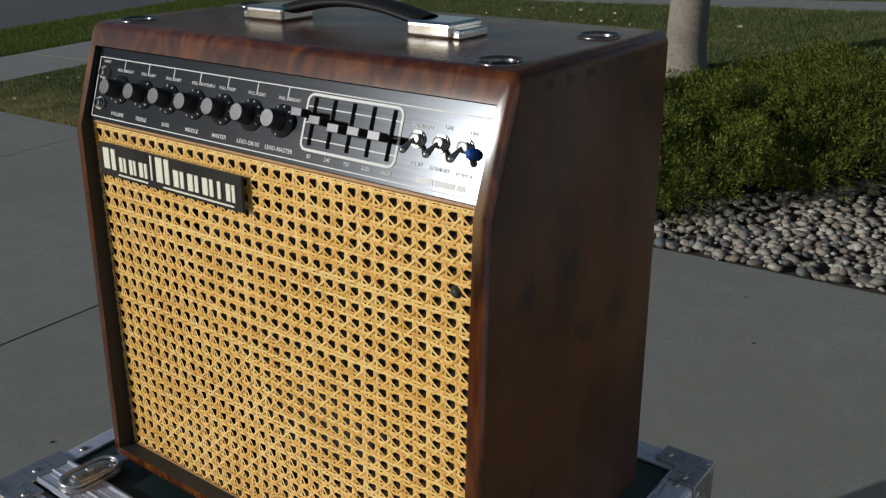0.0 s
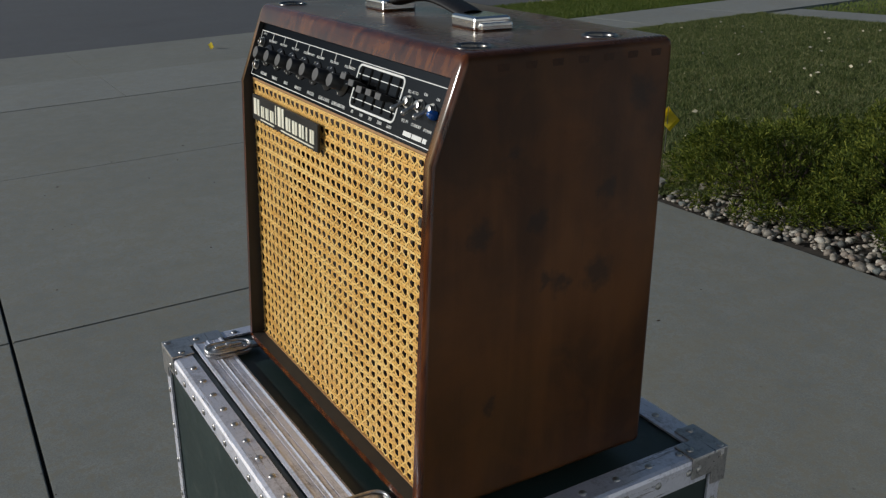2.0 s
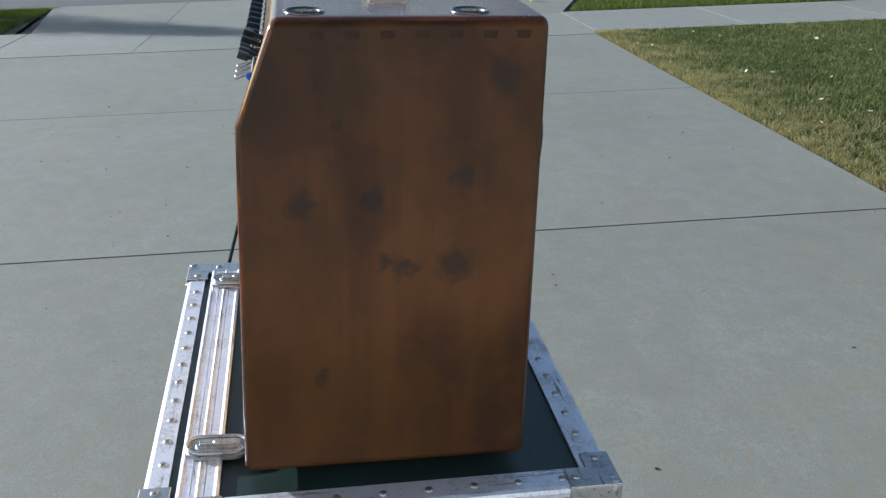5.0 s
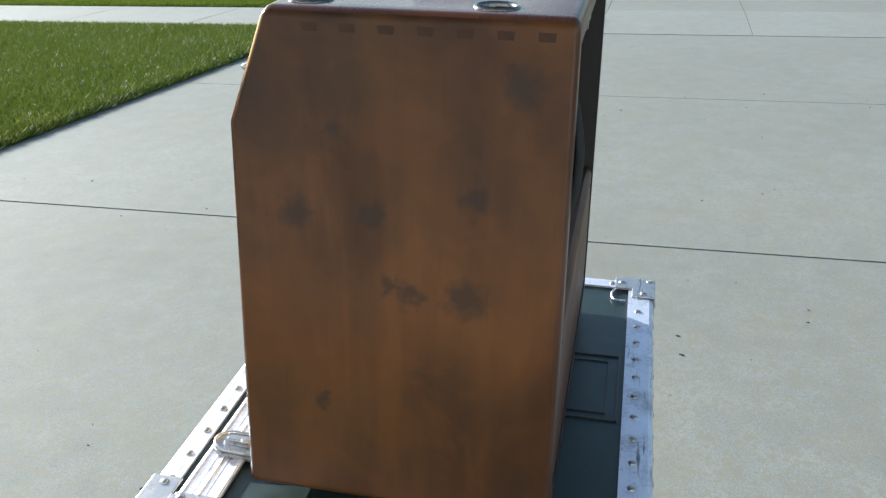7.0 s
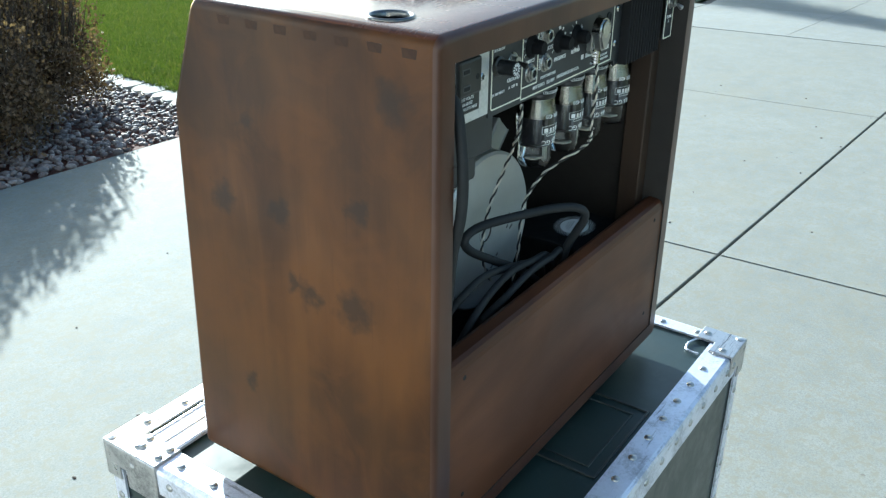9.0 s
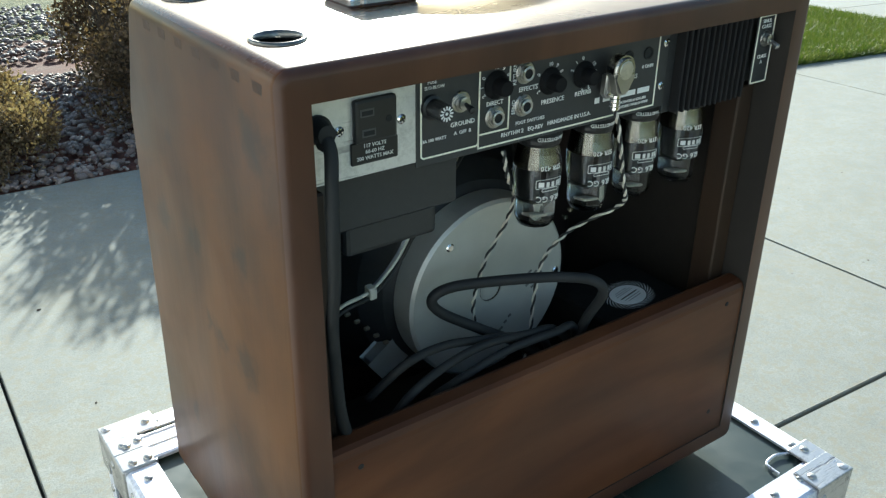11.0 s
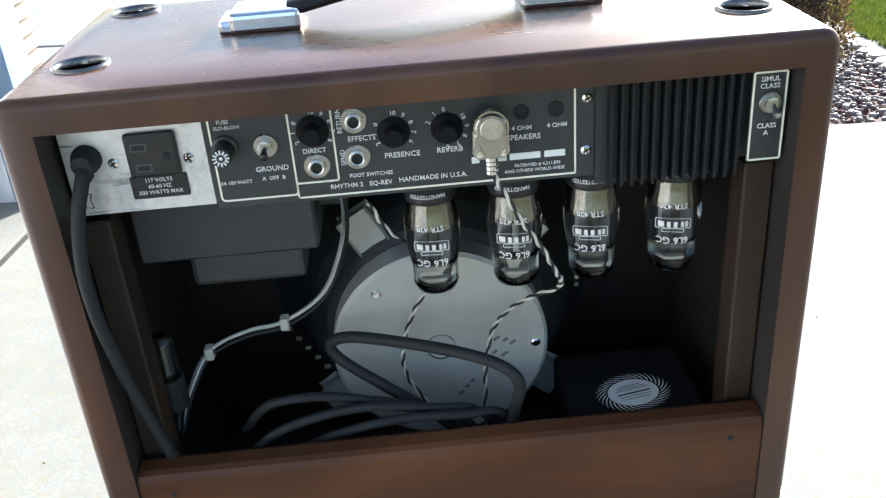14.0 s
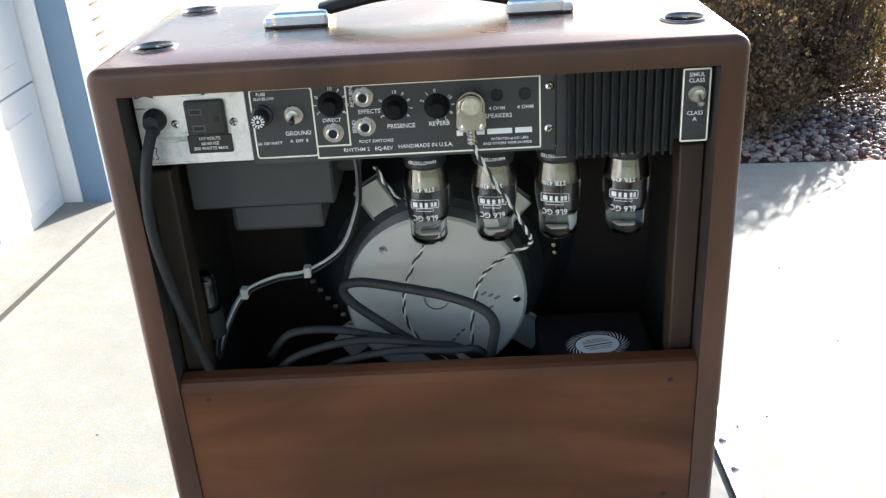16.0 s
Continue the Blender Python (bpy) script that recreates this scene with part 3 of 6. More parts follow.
for k in range(22):
    bend = math.degrees(math.atan(0.82 * math.exp((3.40 + v) / 0.45)))
    o = part("edging_stone", edge_me, EDGER, edging)
    o.matrix_basis = pose(*plan(EDGE_U(v), v, 0.004 + 0.003 * math.sin(k * 3)), 3 * math.sin(k * 2.3), 0, bend * 0.5 + 7 * math.sin(k * 5))
    v -= 0.128 * math.cos(radians(bend))

corner_stones = [(-2.385, 2.462, 0.062, 0.044, 12), (-2.345, 2.56, 0.066, 0.05, -25), (-2.29, 2.475, 0.04, 0.03, 60)]
for i, (u, v, a, b, turn) in enumerate(corner_stones):
    ob = thing("stone", "flat pale fieldstone at the corner of the planting bed", "stone", "stones at the bed's corner", at=plan(u, v, 0.0))
    rng = random.Random(70 + i)
    bm = bmesh.new()
    prism(bm, [(a * rng.uniform(0.8, 1.15) * math.cos(q), b * rng.uniform(0.8, 1.15) * math.sin(q)) for q in [2 * math.pi * (k + rng.uniform(-0.25, 0.25)) / 7 for k in range(7)]], -0.03, 0.024, "z")
    bmesh.ops.bevel(bm, geom=[e for e in bm.edges if all(p.co.z > 0 for p in e.verts)], offset=0.007, segments=2, affect="EDGES")
    for p in bm.verts:
        p.co.z += 0.006 * noise.noise(p.co * 30)
    o = part("rock", bm, PALE_ROCK, ob)
    o.matrix_basis = pose(0, 0, 0, 6 - 5 * i, 4 * i - 5, turn)


def leaf_cloud(spots, normals, size, seed, ratio=0.45, wild=0.7):
    """Small bent leaves at many places: two triangles each, in one mesh."""
    rng = np.random.default_rng(seed)
    n = len(spots)
    d = rng.normal(0, 1, (n, 3)) * wild + normals
    d /= np.linalg.norm(d, axis=1)[:, None]
    s = np.cross(d, rng.normal(0, 1, (n, 3)))
    s /= np.linalg.norm(s, axis=1)[:, None]
    L = size * rng.uniform(0.6, 1.4, n)[:, None]
    v = np.zeros((n, 4, 3))
    v[:, 0] = spots
    v[:, 1] = spots + d * L * 0.55 + s * L * ratio
    v[:, 2] = spots + d * L
    v[:, 3] = spots + d * L * 0.55 - s * L * ratio
    me = bpy.data.meshes.new("leaves")
    me.vertices.add(n * 4)
    me.vertices.foreach_set("co", v.ravel())
    me.loops.add(n * 4)
    me.loops.foreach_set("vertex_index", np.arange(n * 4))
    me.polygons.add(n)
    me.polygons.foreach_set("loop_start", np.arange(n) * 4)
    me.update()
    return me


def shrub(name, label, category, u, v, ru, rv, h, count, leaf, material, seed, clumps=60, twigs=14, group="", ratio=0.45, puff=1.0, sprigs=0):
    """A shrub of twigs and many small leaf clumps with an uneven outline."""
    rng = np.random.default_rng(seed)
    base = plan(u, v, -0.03)
    ob = thing(name, label, category, group, at=base)
    bm = bmesh.new()
    spots, norms = [], []
    per = count // clumps
    for k in range(clumps):
        a, rr = rng.uniform(0, 6.283), math.sqrt(rng.uniform(0, 1))
        top = h * (1 - 0.45 * rr ** 2.2) * rng.uniform(0.22, 1.08)
        c = np.array([math.cos(a) * rr * ru, math.sin(a) * rr * rv, top * 0.9])
        r = 0.17 * puff * min(ru, rv, h * 1.3) * rng.uniform(0.7, 1.5)
        q = rng.normal(0, 1, (per, 3))
        q /= np.linalg.norm(q, axis=1)[:, None]
        rad = r * rng.uniform(0.35, 1.0, per)[:, None]
        p = c + q * rad * np.array([1, 1, 1.15])
        p[:, 2] = np.maximum(p[:, 2], 0.02)
        spots.append(p)
        norms.append(q + np.array([0, 0, 0.8]))
        if k < twigs:
            sweep(bm, spline([(c[0] * 0.1, c[1] * 0.1, 0), (c[0] * 0.5, c[1] * 0.45, c[2] * 0.55), tuple(c)], 4), [0.012 - 0.001 * i for i in range(9)], 5)
    for k in range(sprigs):
        a, rr = rng.uniform(0, 6.283), math.sqrt(rng.uniform(0, 1)) * 0.95
        x, y = math.cos(a) * rr * ru, math.sin(a) * rr * rv
        tip = h * (1 - 0.40 * rr ** 2.2) + rng.uniform(-0.02, 0.11)
        sweep(bm, [(x * 0.8, y * 0.8, tip * 0.45), (x * 0.93, y * 0.93, tip * 0.75), (x + rng.normal(0, 0.015), y + rng.normal(0, 0.015), tip)], [0.0035, 0.0026, 0.0012], 4)
    part("stem", bm, TWIG, ob)
    me = leaf_cloud(np.concatenate(spots), np.concatenate(norms), leaf, seed, ratio)
    me.materials.append(material)
    part("foliage", me, material, ob)
    return ob


def juniper(u, v, ru, rv, h, seed, sprays=560, per=70):
    """A low mound of separate feathery sprays that stand out of a dark inside, with gaps between them."""
    rng = np.random.default_rng(seed)
    ob = thing("juniper_shrub", "low spreading green juniper shrub in river rock", "shrub", "junipers beside the driveway", at=plan(u, v, -0.03))
    bm = bmesh.new()
    spots, ways = [], []
    for k in range(sprays):
        a, rr = rng.uniform(0, 6.283), math.sqrt(rng.uniform(0, 1))
        lump = 0.82 + 0.26 * math.sin(3 * a + seed) * rr + 0.16 * math.sin(7 * rr + 2 * a + seed)
        top = h * (1 - 0.45 * rr ** 4) * lump * (1.0 if k % 3 else rng.uniform(0.25, 0.9))
        foot = np.array([math.cos(a) * rr * ru, math.sin(a) * rr * rv, max(0.02, top - 0.07)])
        axis = np.array([math.cos(a) * rr * 0.8, math.sin(a) * rr * 0.8, 0.75]) + rng.normal(0, 0.33, 3)
        axis /= np.linalg.norm(axis)
        long = rng.uniform(0.065, 0.13)
        t = rng.uniform(0.0, 1.0, per) ** 0.8
        q = rng.normal(0, 1, (per, 3))
        q -= (q @ axis)[:, None] * axis
        q /= np.linalg.norm(q, axis=1)[:, None]
        spread = (0.006 + 0.030 * np.sin(np.pi * np.minimum(1, 0.15 + 0.85 * t)))[:, None] * rng.uniform(0.1, 1.0, (per, 1))
        spots.append(foot + t[:, None] * long * axis + q * spread)
        ways.append(axis * 1.1 + q * 0.9)
        if k < 60:
            sweep(bm, [(foot[0] * 0.15, foot[1] * 0.15, 0.0), (foot[0] * 0.6, foot[1] * 0.6, foot[2] * 0.6), tuple(foot + axis * 0.03)], [0.010, 0.006, 0.002], 5)
    part("stem", bm, TWIG, ob)
    me = leaf_cloud(np.concatenate(spots), np.concatenate(ways), 0.020, seed, 0.14, 0.3)
    me.materials.append(JUNIPER)
    part("foliage", me, JUNIPER, ob)


for i, (u, v, ru, rv, h) in enumerate([(-1.86, 2.93, 0.52, 0.50, 0.36), (-1.15, 3.12, 0.52, 0.54, 0.36), (-0.66, 3.75, 0.72, 0.64, 0.37), (-1.45, 3.95, 0.75, 0.62, 0.34), (0.05, 4.55, 0.85, 0.80, 0.36), (-0.7, 4.85, 0.85, 0.7, 0.31), (1.0, 5.15, 0.9, 0.85, 0.37)]):
    juniper(u, v, ru, rv, h, 20 + i, 620 if i < 2 else 900)
for i, (u, v, ru, rv, h) in enumerate([(-1.10, -4.02, 0.60, 0.54, 0.90), (-1.80, -4.50, 0.52, 0.50, 0.93), (-1.2, -5.0, 0.6, 0.5, 0.85)]):
    shrub("brown_shrub", "autumn-brown deciduous shrub with bare twigs", "shrub", u, v, ru, rv, h, 27000, 0.021, DRYLEAF, 40 + i, 300, 130, "shrubs by the front walk", 0.36, 1.1, 220)
shrub("russet_shrub", "small russet shrub with fine dry leaves on red mulch", "shrub", 0.06, -3.66, 0.27, 0.46, 0.44, 15000, 0.020, RUSSET, 51, 150, 50, "", 0.3, 1.25)
shrub("dwarf_spruce", "small dark green spruce beyond the front walk", "shrub", 0.48, -5.98, 0.2, 0.2, 0.62, 6000, 0.03, CONIFER, 52, 60, 10)

# ---- tree on the lawn ----
tree = thing("tree", "lawn tree with a smooth grey trunk", "tree", at=plan(-2.1, 5.32, -0.03))
bm = bmesh.new()
sweep(bm, [(0, 0, 0), (0, 0, 0.06), (0.0, 0, 0.25), (0.01, 0, 0.9), (0.03, 0.02, 1.9), (0.0, 0.05, 3.2)], [0.20, 0.16, 0.135, 0.125, 0.11, 0.07], 18)
part("trunk", bm, BARK, tree, smooth=True)
bm = bmesh.new()
rng = random.Random(4)
tips = []
for k in range(11):
    a, z0 = k * 2.4, 1.9 + 0.12 * k
    e = Vector((math.cos(a) * rng.uniform(0.8, 1.5), math.sin(a) * rng.uniform(0.8, 1.5), z0 + rng.uniform(0.6, 1.4)))
    sweep(bm, spline([(0, 0.03, z0), (e.x * 0.5, e.y * 0.5, z0 + 0.3), tuple(e)], 4), [0.045 - 0.004 * i for i in range(9)], 6)
    tips.append(e)
part("limbs", bm, BARK, tree)
nr = np.random.default_rng(9)
sp = np.concatenate([np.array(e) + nr.normal(0, 0.38, (420, 3)) for e in tips])
me = leaf_cloud(sp, nr.normal(0, 1, sp.shape), 0.075, 9)
me.materials.append(JUNIPER)
part("crown", me, JUNIPER, tree)

copy_thing(tree, pose(*plan(-10.98, 8.05, -0.03), 0, 0, 80))

# ---- utility flags ----


def flag(u, v, material, label, lean, turn, tall=0.42, size=1.0, droop=0.0):
    ob = thing("marker_flag", label, "marker flag", "utility flags on the lawn", at=plan(u, v, -0.02))
    tip = Vector((lean, 0, tall))
    bm = bmesh.new()
    sweep(bm, [(0, 0, 0), tip * 0.5, tip], 0.002, 6)
    part("wire", bm, WIRE, ob)
    bm = bmesh.new()
    n = 6
    rows = []
    for i in range(n + 1):
        a = i / n
        off = Vector((math.cos(turn) * 0.10 * size * a, math.sin(turn) * 0.10 * size * a, -0.015 * a))
        wob = Vector((-math.sin(turn), math.cos(turn), 0)) * 0.012 * math.sin(a * 5)
        rows.append([bm.verts.new(tip + off + wob), bm.verts.new(tip + off + wob + Vector((0, 0, -0.078 * size)))])
    if droop:
        swing = Matrix.Translation(tip) @ Matrix.Rotation(droop, 4, Vector((-math.sin(turn), math.cos(turn), 0))) @ Matrix.Translation(-tip)
        for v_ in bm.verts:
            v_.co = swing @ v_.co
    for a, b in zip(rows, rows[1:]):
        bm.faces.new((a[0], b[0], b[1], a[1]))
    bmesh.ops.solidify(bm, geom=bm.faces[:], thickness=0.0008)
    part("pennant", bm, material, ob)


flag(-2.2, 8.72, ORANGE, "small orange plastic utility flag on a wire", 0.02, 1.0)
flag(-8.3, 9.4, ORANGE, "small orange plastic utility flag on a wire", 0.0, 2.0)
flag(-3.12, -4.33, ORANGE, "crumpled orange plastic utility flag low in the grass", 0.02, 0.5, 0.15, 1.5, radians(-28))
flag(-2.61, 2.83, YELLOW, "small yellow plastic utility flag on a wire", 0.0, 1.2, 0.34, 1.0, radians(42))
flag(-9.80, 2.27, YELLOW, "small yellow plastic utility flag fallen on the apron", 0.02, 0.4, 0.07, 0.85, radians(-35))

# ---- garage front beside the camera's way ----
GX, DX = 1.49, 1.69          # face of the garage wall, face of the recessed door
DOOR0, DOOR1 = -2.755, 2.0    # the opening along y
garage = thing("garage", "slate blue garage front with a closed white sectional door", "garage", kind="structure")
floor_z = -0.80


def wall_piece(name, lo, hi, material, bevel=0.004):
    bm = bmesh.new()
    box(bm, lo, hi, bevel, 1)
    return part(name, bm, material, garage)


wall_piece("wall", (GX, -2.98, floor_z - 0.2), (GX + 0.12, DOOR0, 2.6), BLUE)
wall_piece("wall", (GX + 0.122, -2.98, floor_z - 0.2), (GX + 0.4, DOOR0 - 0.09, 2.6), BLUE)
wall_piece("wall", (GX, DOOR1 + 0.09, floor_z - 0.2), (GX + 0.3, 2.9, 2.6), BLUE)
wall_piece("wall", (GX, DOOR0 + 0.002, 1.55), (GX + 0.3, DOOR1 + 0.088, 2.6), BLUE)
wall_piece("trim", (GX + 0.122, DOOR0 - 0.088, floor_z - 0.2), (GX + 0.28, DOOR0, 1.548), TRIM)
wall_piece("trim", (GX + 0.02, DOOR1, floor_z - 0.2), (GX + 0.28, DOOR1 + 0.088, 1.548), TRIM)
wall_piece("trim", (GX + 0.04, DOOR0 + 0.002, 1.45), (GX + 0.28, DOOR1 - 0.002, 1.548), TRIM)
wall_piece("roof", (GX - 0.45, -3.6, 2.6), (GX + 7.0, 3.3, 2.78), TRIM, 0.01)
wall_piece("side_wall", (GX + 0.402, -2.98, floor_z - 0.2), (GX + 6.5, -2.8, 2.6), BLUE)
wall_piece("side_wall", (GX + 0.3, 2.66, floor_z - 0.2), (GX + 6.5, 2.9, 2.6), BLUE)
door = new("garage_door")
door.parent = garage
for k in range(4):
    z0 = floor_z + k * 0.565
    bm = bmesh.new()
    box(bm, (DX, DOOR0 + 0.004, z0 + 0.003), (DX + 0.05, DOOR1 - 0.004, z0 + 0.562), 0.006, 2)
    for q in range(8):
        y0 = DOOR0 + 0.09 + q * 0.605
        box(bm, (DX - 0.006, y0, z0 + 0.10), (DX + 0.002, y0 + 0.49, z0 + 0.46), 0.005, 1)
    part("panel", bm, WHITE, door)
veneer = thing("brick_pier", "pale tan brick pier behind the garage corner", "brick pier", kind="structure")
bm = bmesh.new()
box(bm, (GX + 0.20, -3.52, floor_z - 0.25), (GX + 0.45, -3.32, 1.2), 0.004, 1)
part("core", bm, STAINED, veneer)
TAN = plain("tan_brick", (0.27, 0.22, 0.165), 0.85, vary=0.3, scale=30, bump=0.6)
bm = bmesh.new()
box(bm, (-0.03, -0.10, -0.03), (0.03, 0.10, 0.03), 0.005, 1)
brick = bpy.data.meshes.new("brick")
bm.to_mesh(brick)
bm.free()
for r in range(28):
    for o_ in range(2):
        b = part("brick", brick, TAN, veneer)
        b.matrix_basis = pose(GX + 0.185, -3.42, floor_z - 0.2 + r * 0.07, 0, 0, 0) if o_ == 0 else pose(GX + 0.34 + (0.03 if r % 2 else -0.03), -3.315, floor_z - 0.2 + r * 0.07, 0, 0, 90)


# ---- unseen spruce across the street, added to cast the apron's shadow band ----
spruce = thing("spruce_tree", "unseen slim spruce added to cast the shadow band on the apron", "tree", at=plan(-12.75, -9.55, -0.03))
bm = bmesh.new()
sweep(bm, [(0, 0, 0), (0, 0, 1.5), (0, 0, 3.9)], [0.09, 0.07, 0.012], 10)
part("trunk", bm, BARK, spruce)
bm = bmesh.new()
nr = np.random.default_rng(77)
tips = []
for k in range(90):
    z = 0.35 + 3.4 * k / 90
    a, r = k * 2.4, min(0.95, 0.5 * (3.9 - z) / 0.95) + 0.04
    e = np.array([math.cos(a) * r, math.sin(a) * r, z - 0.12])
    sweep(bm, [(0, 0, z), tuple(e)], [0.014, 0.004], 4)
    tips += [e * np.array([f, f, 1]) for f in (0.3, 0.55, 0.8, 1.0)]
part("limbs", bm, BARK, spruce)
sp = np.concatenate([e + nr.normal(0, 0.10, (40, 3)) for e in tips])
me = leaf_cloud(sp, nr.normal(0, 1, sp.shape) + np.array([0, 0, -0.3]), 0.07, 78, 0.2)
me.materials.append(CONIFER)
part("crown", me, CONIFER, spruce)

stake = thing("marker_stake", "yellow plastic marker stake lying on the walk", "marker stake", at=plan(0.66, -3.82, 0.012))
bm = bmesh.new()
sweep(bm, [(0.20, -0.03, 0), (0.0, 0.0, 0.0), (-0.06, 0.01, 0.0)], [0.003, 0.006, 0.007], 8)
lathe(bm, [(0.0, -0.004), (0.012, -0.004), (0.012, 0.004), (0.0, 0.004)], 14, Matrix.Translation((-0.065, 0.01, 0.004)))
part("shaft", bm, YELLOW, stake)

# pale fallen leaves caught in the grass
nr = np.random.default_rng(31)
lu, lv = nr.uniform(-7.0, -2.4, 130), 2.5 + 5.5 * nr.uniform(0, 1, 130) ** 1.4
litter = leaf_cloud(np.array([tuple(plan(a, b, 0.016)) for a, b in zip(lu, lv)]), nr.normal(0, 1, (130, 3)) * np.array([1, 1, 0.25]), 0.034, 32, 0.3, 0.2)
litter.materials.append(plain("bleached_leaf", (0.55, 0.50, 0.36), 0.8, vary=0.25))
tagged(part("fallen_leaves", litter, None), "pale dry leaves scattered over the lawn", "leaves", kind="stuff")

# scattered grit and leaf crumbs on the driveway
rng = random.Random(12)
bm = bmesh.new()
spots = [(rng.uniform(-5.0, 1.4), rng.uniform(-2.9, 2.3)) for _ in range(125)]
for u, v in spots:
    r = rng.uniform(0.0018, 0.0048)
    geo = bmesh.ops.create_icosphere(bm, subdivisions=1, radius=r)["verts"]
    at, sx = plan(u, v, r * 0.35), rng.uniform(1.0, 2.2)
    m = Matrix.Translation(at) @ Matrix.Rotation(rng.uniform(0, 6.28), 4, "Z") @ Matrix.Diagonal((sx, 1, 0.6, 1))
    for q in geo:
        q.co = m @ (q.co * rng.uniform(0.75, 1.2))
crumbs = part("grit", bm, plain("dark_grit", (0.075, 0.055, 0.042), 0.9, vary=0.5, scale=400))
tagged(crumbs, "dark grit and leaf crumbs on the concrete driveway", "grit", kind="stuff")

# ---- the flight case under the amplifier ----


def aluminium(name, tone, rough, wear, metal=0.65, run=(12, 170, 170), scuffs=0.85):
    """Bare metal gone chalky, with dark scratches and dents that run along it."""
    n = Nodes(name)
    v = n.coords()
    a, b = n.noise(v, 22, 5, 0.65), n.noise(v, 240, 4, 0.7)
    col = n.ramp(n.math("ADD", n.math("MULTIPLY", a, 0.6), n.math("MULTIPLY", b, 0.4)), (0.36, tuple(t * wear for t in tone)), (0.5, tone), (0.75, tuple(min(1, t * 1.15) for t in tone)))
    scuff = n.noise(n.coords(run), 1.0, 5, 0.75)
    patch = n.ramp(n.noise(v, 17, 3), (0.42, 0.15), (0.62, 1.0))
    mark = n.math("MULTIPLY", n.ramp(scuff, (0.57, 0.0), (0.64, scuffs)), patch)
    col = n.mix(mark, col, (0.085, 0.08, 0.095))
    rg = n.ramp(a, (0.3, rough + 0.14), (0.7, rough - 0.05))
    return n.out(col, rg, metal, bump=n.math("SUBTRACT", b, mark), strength=0.25, dist=0.0006)


# the tone's blue cast stands for sky reflected in the worn metal
ALU = aluminium("sky_tinted_worn_aluminium", (0.72, 0.73, 0.82), 0.42, 0.62, 0.6)
ALU_Y = aluminium("sky_tinted_worn_aluminium_side", (0.72, 0.73, 0.82), 0.42, 0.62, 0.6, (170, 12, 170))
STEEL = aluminium("dull_nickel_steel", (0.50, 0.49, 0.49), 0.30, 0.5, 0.85)
RIVET = plain("rivet_steel", (0.42, 0.41, 0.40), 0.35, 0.9, vary=0.3, scale=300)


def laminate():
    n = Nodes("dark_green_laminate")
    v = n.coords()
    a, b = n.noise(v, 6, 4), n.noise(v, 300, 3)
    col = n.ramp(a, (0.3, (0.012, 0.024, 0.023)), (0.7, (0.020, 0.036, 0.034)))
    dust = n.noise(v, 26, 6, 0.7)
    col = n.mix(n.ramp(dust, (0.58, 0.0), (0.8, 0.22)), col, (0.16, 0.17, 0.16))
    return n.out(col, n.ramp(dust, (0.35, 0.34), (0.7, 0.5)), 0.0, bump=b, strength=0.10, dist=0.0004)


LAMINATE = laminate()
CX0, CX1, CY0, CY1, CZ = -0.324, 0.300, -0.255, 0.256, -0.014
case = thing("flight_case", "scuffed dark green flight case with riveted aluminium edges", "flight case", at=(0, 0, 0))
low = min(level(a, b) for a in (CX0, CX1) for b in (CY0, CY1))


def case_part(name, lo, hi, material, bevel=0.001, label="", parent=None):
    bm = bmesh.new()
    box(bm, lo, hi, bevel, 2)
    return part(name, bm, material, parent or case, label)


case_part("body", (CX0 + 0.004, CY0 + 0.004, low), (CX1 - 0.004, CY1 - 0.004, CZ - 0.004), LAMINATE, 0.003)


def angle(name, a, b, out1, out2, width=0.027, thick=0.003):
    """An L-shaped edge extrusion from a to b, its legs lying back along out1 and out2, with a rounded nose."""
    a, b, o1, o2 = Vector(a), Vector(b), Vector(out1), Vector(out2)
    prof = [(0, width), (0, 0.006), (0.0018, 0.0018), (0.006, 0), (width, 0), (width, thick), (0.007, thick), (thick, 0.007), (thick, width)]
    bm = bmesh.new()
    A = [bm.verts.new(a + o1 * p + o2 * q) for p, q in prof]
    B = [bm.verts.new(b + o1 * p + o2 * q) for p, q in prof]
    bm.faces.new(A)
    bm.faces.new(B[::-1])
    for i in range(len(prof)):
        j = (i + 1) % len(prof)
        bm.faces.new((A[i], B[i], B[j], A[j]))
    return part(name, bm, ALU_Y if abs((b - a).y) > abs((b - a).x) else ALU, case)


X, Y, Z = Vector((1, 0, 0)), Vector((0, 1, 0)), Vector((0, 0, 1))
angle("edge_angle", (CX0 + 0.03, CY0, CZ), (CX1 - 0.03, CY0, CZ), Y, -Z)
angle("edge_angle", (CX0 + 0.03, CY1, CZ), (CX1 - 0.03, CY1, CZ), -Y, -Z, 0.036)
angle("edge_angle", (CX0, CY0 + 0.03, CZ), (CX0, CY1 - 0.03, CZ), X, -Z)
angle("edge_angle", (CX1, CY0 + 0.03, CZ), (CX1, CY1 - 0.03, CZ), -X, -Z, 0.034)
for x, ox in ((CX0, X), (CX1, -X)):
    for y, oy in ((CY0, Y), (CY1, -Y)):
        angle("edge_angle", (x, y, CZ - 0.03), (x, y, low), ox, oy, 0.024)

rv = bmesh.new()
lathe(rv, [(0.0048, 0), (0.0046, 0.0009), (0.0034, 0.0019), (0.0, 0.0024)], 10)
rivet_me = bpy.data.meshes.new("rivet")
rv.to_mesh(rivet_me)
rv.free()
rivet_me.shade_smooth()
rivet_me.materials.append(RIVET)


def rivet(m):
    o = part("rivet", rivet_me, RIVET, case)
    o.matrix_basis = m


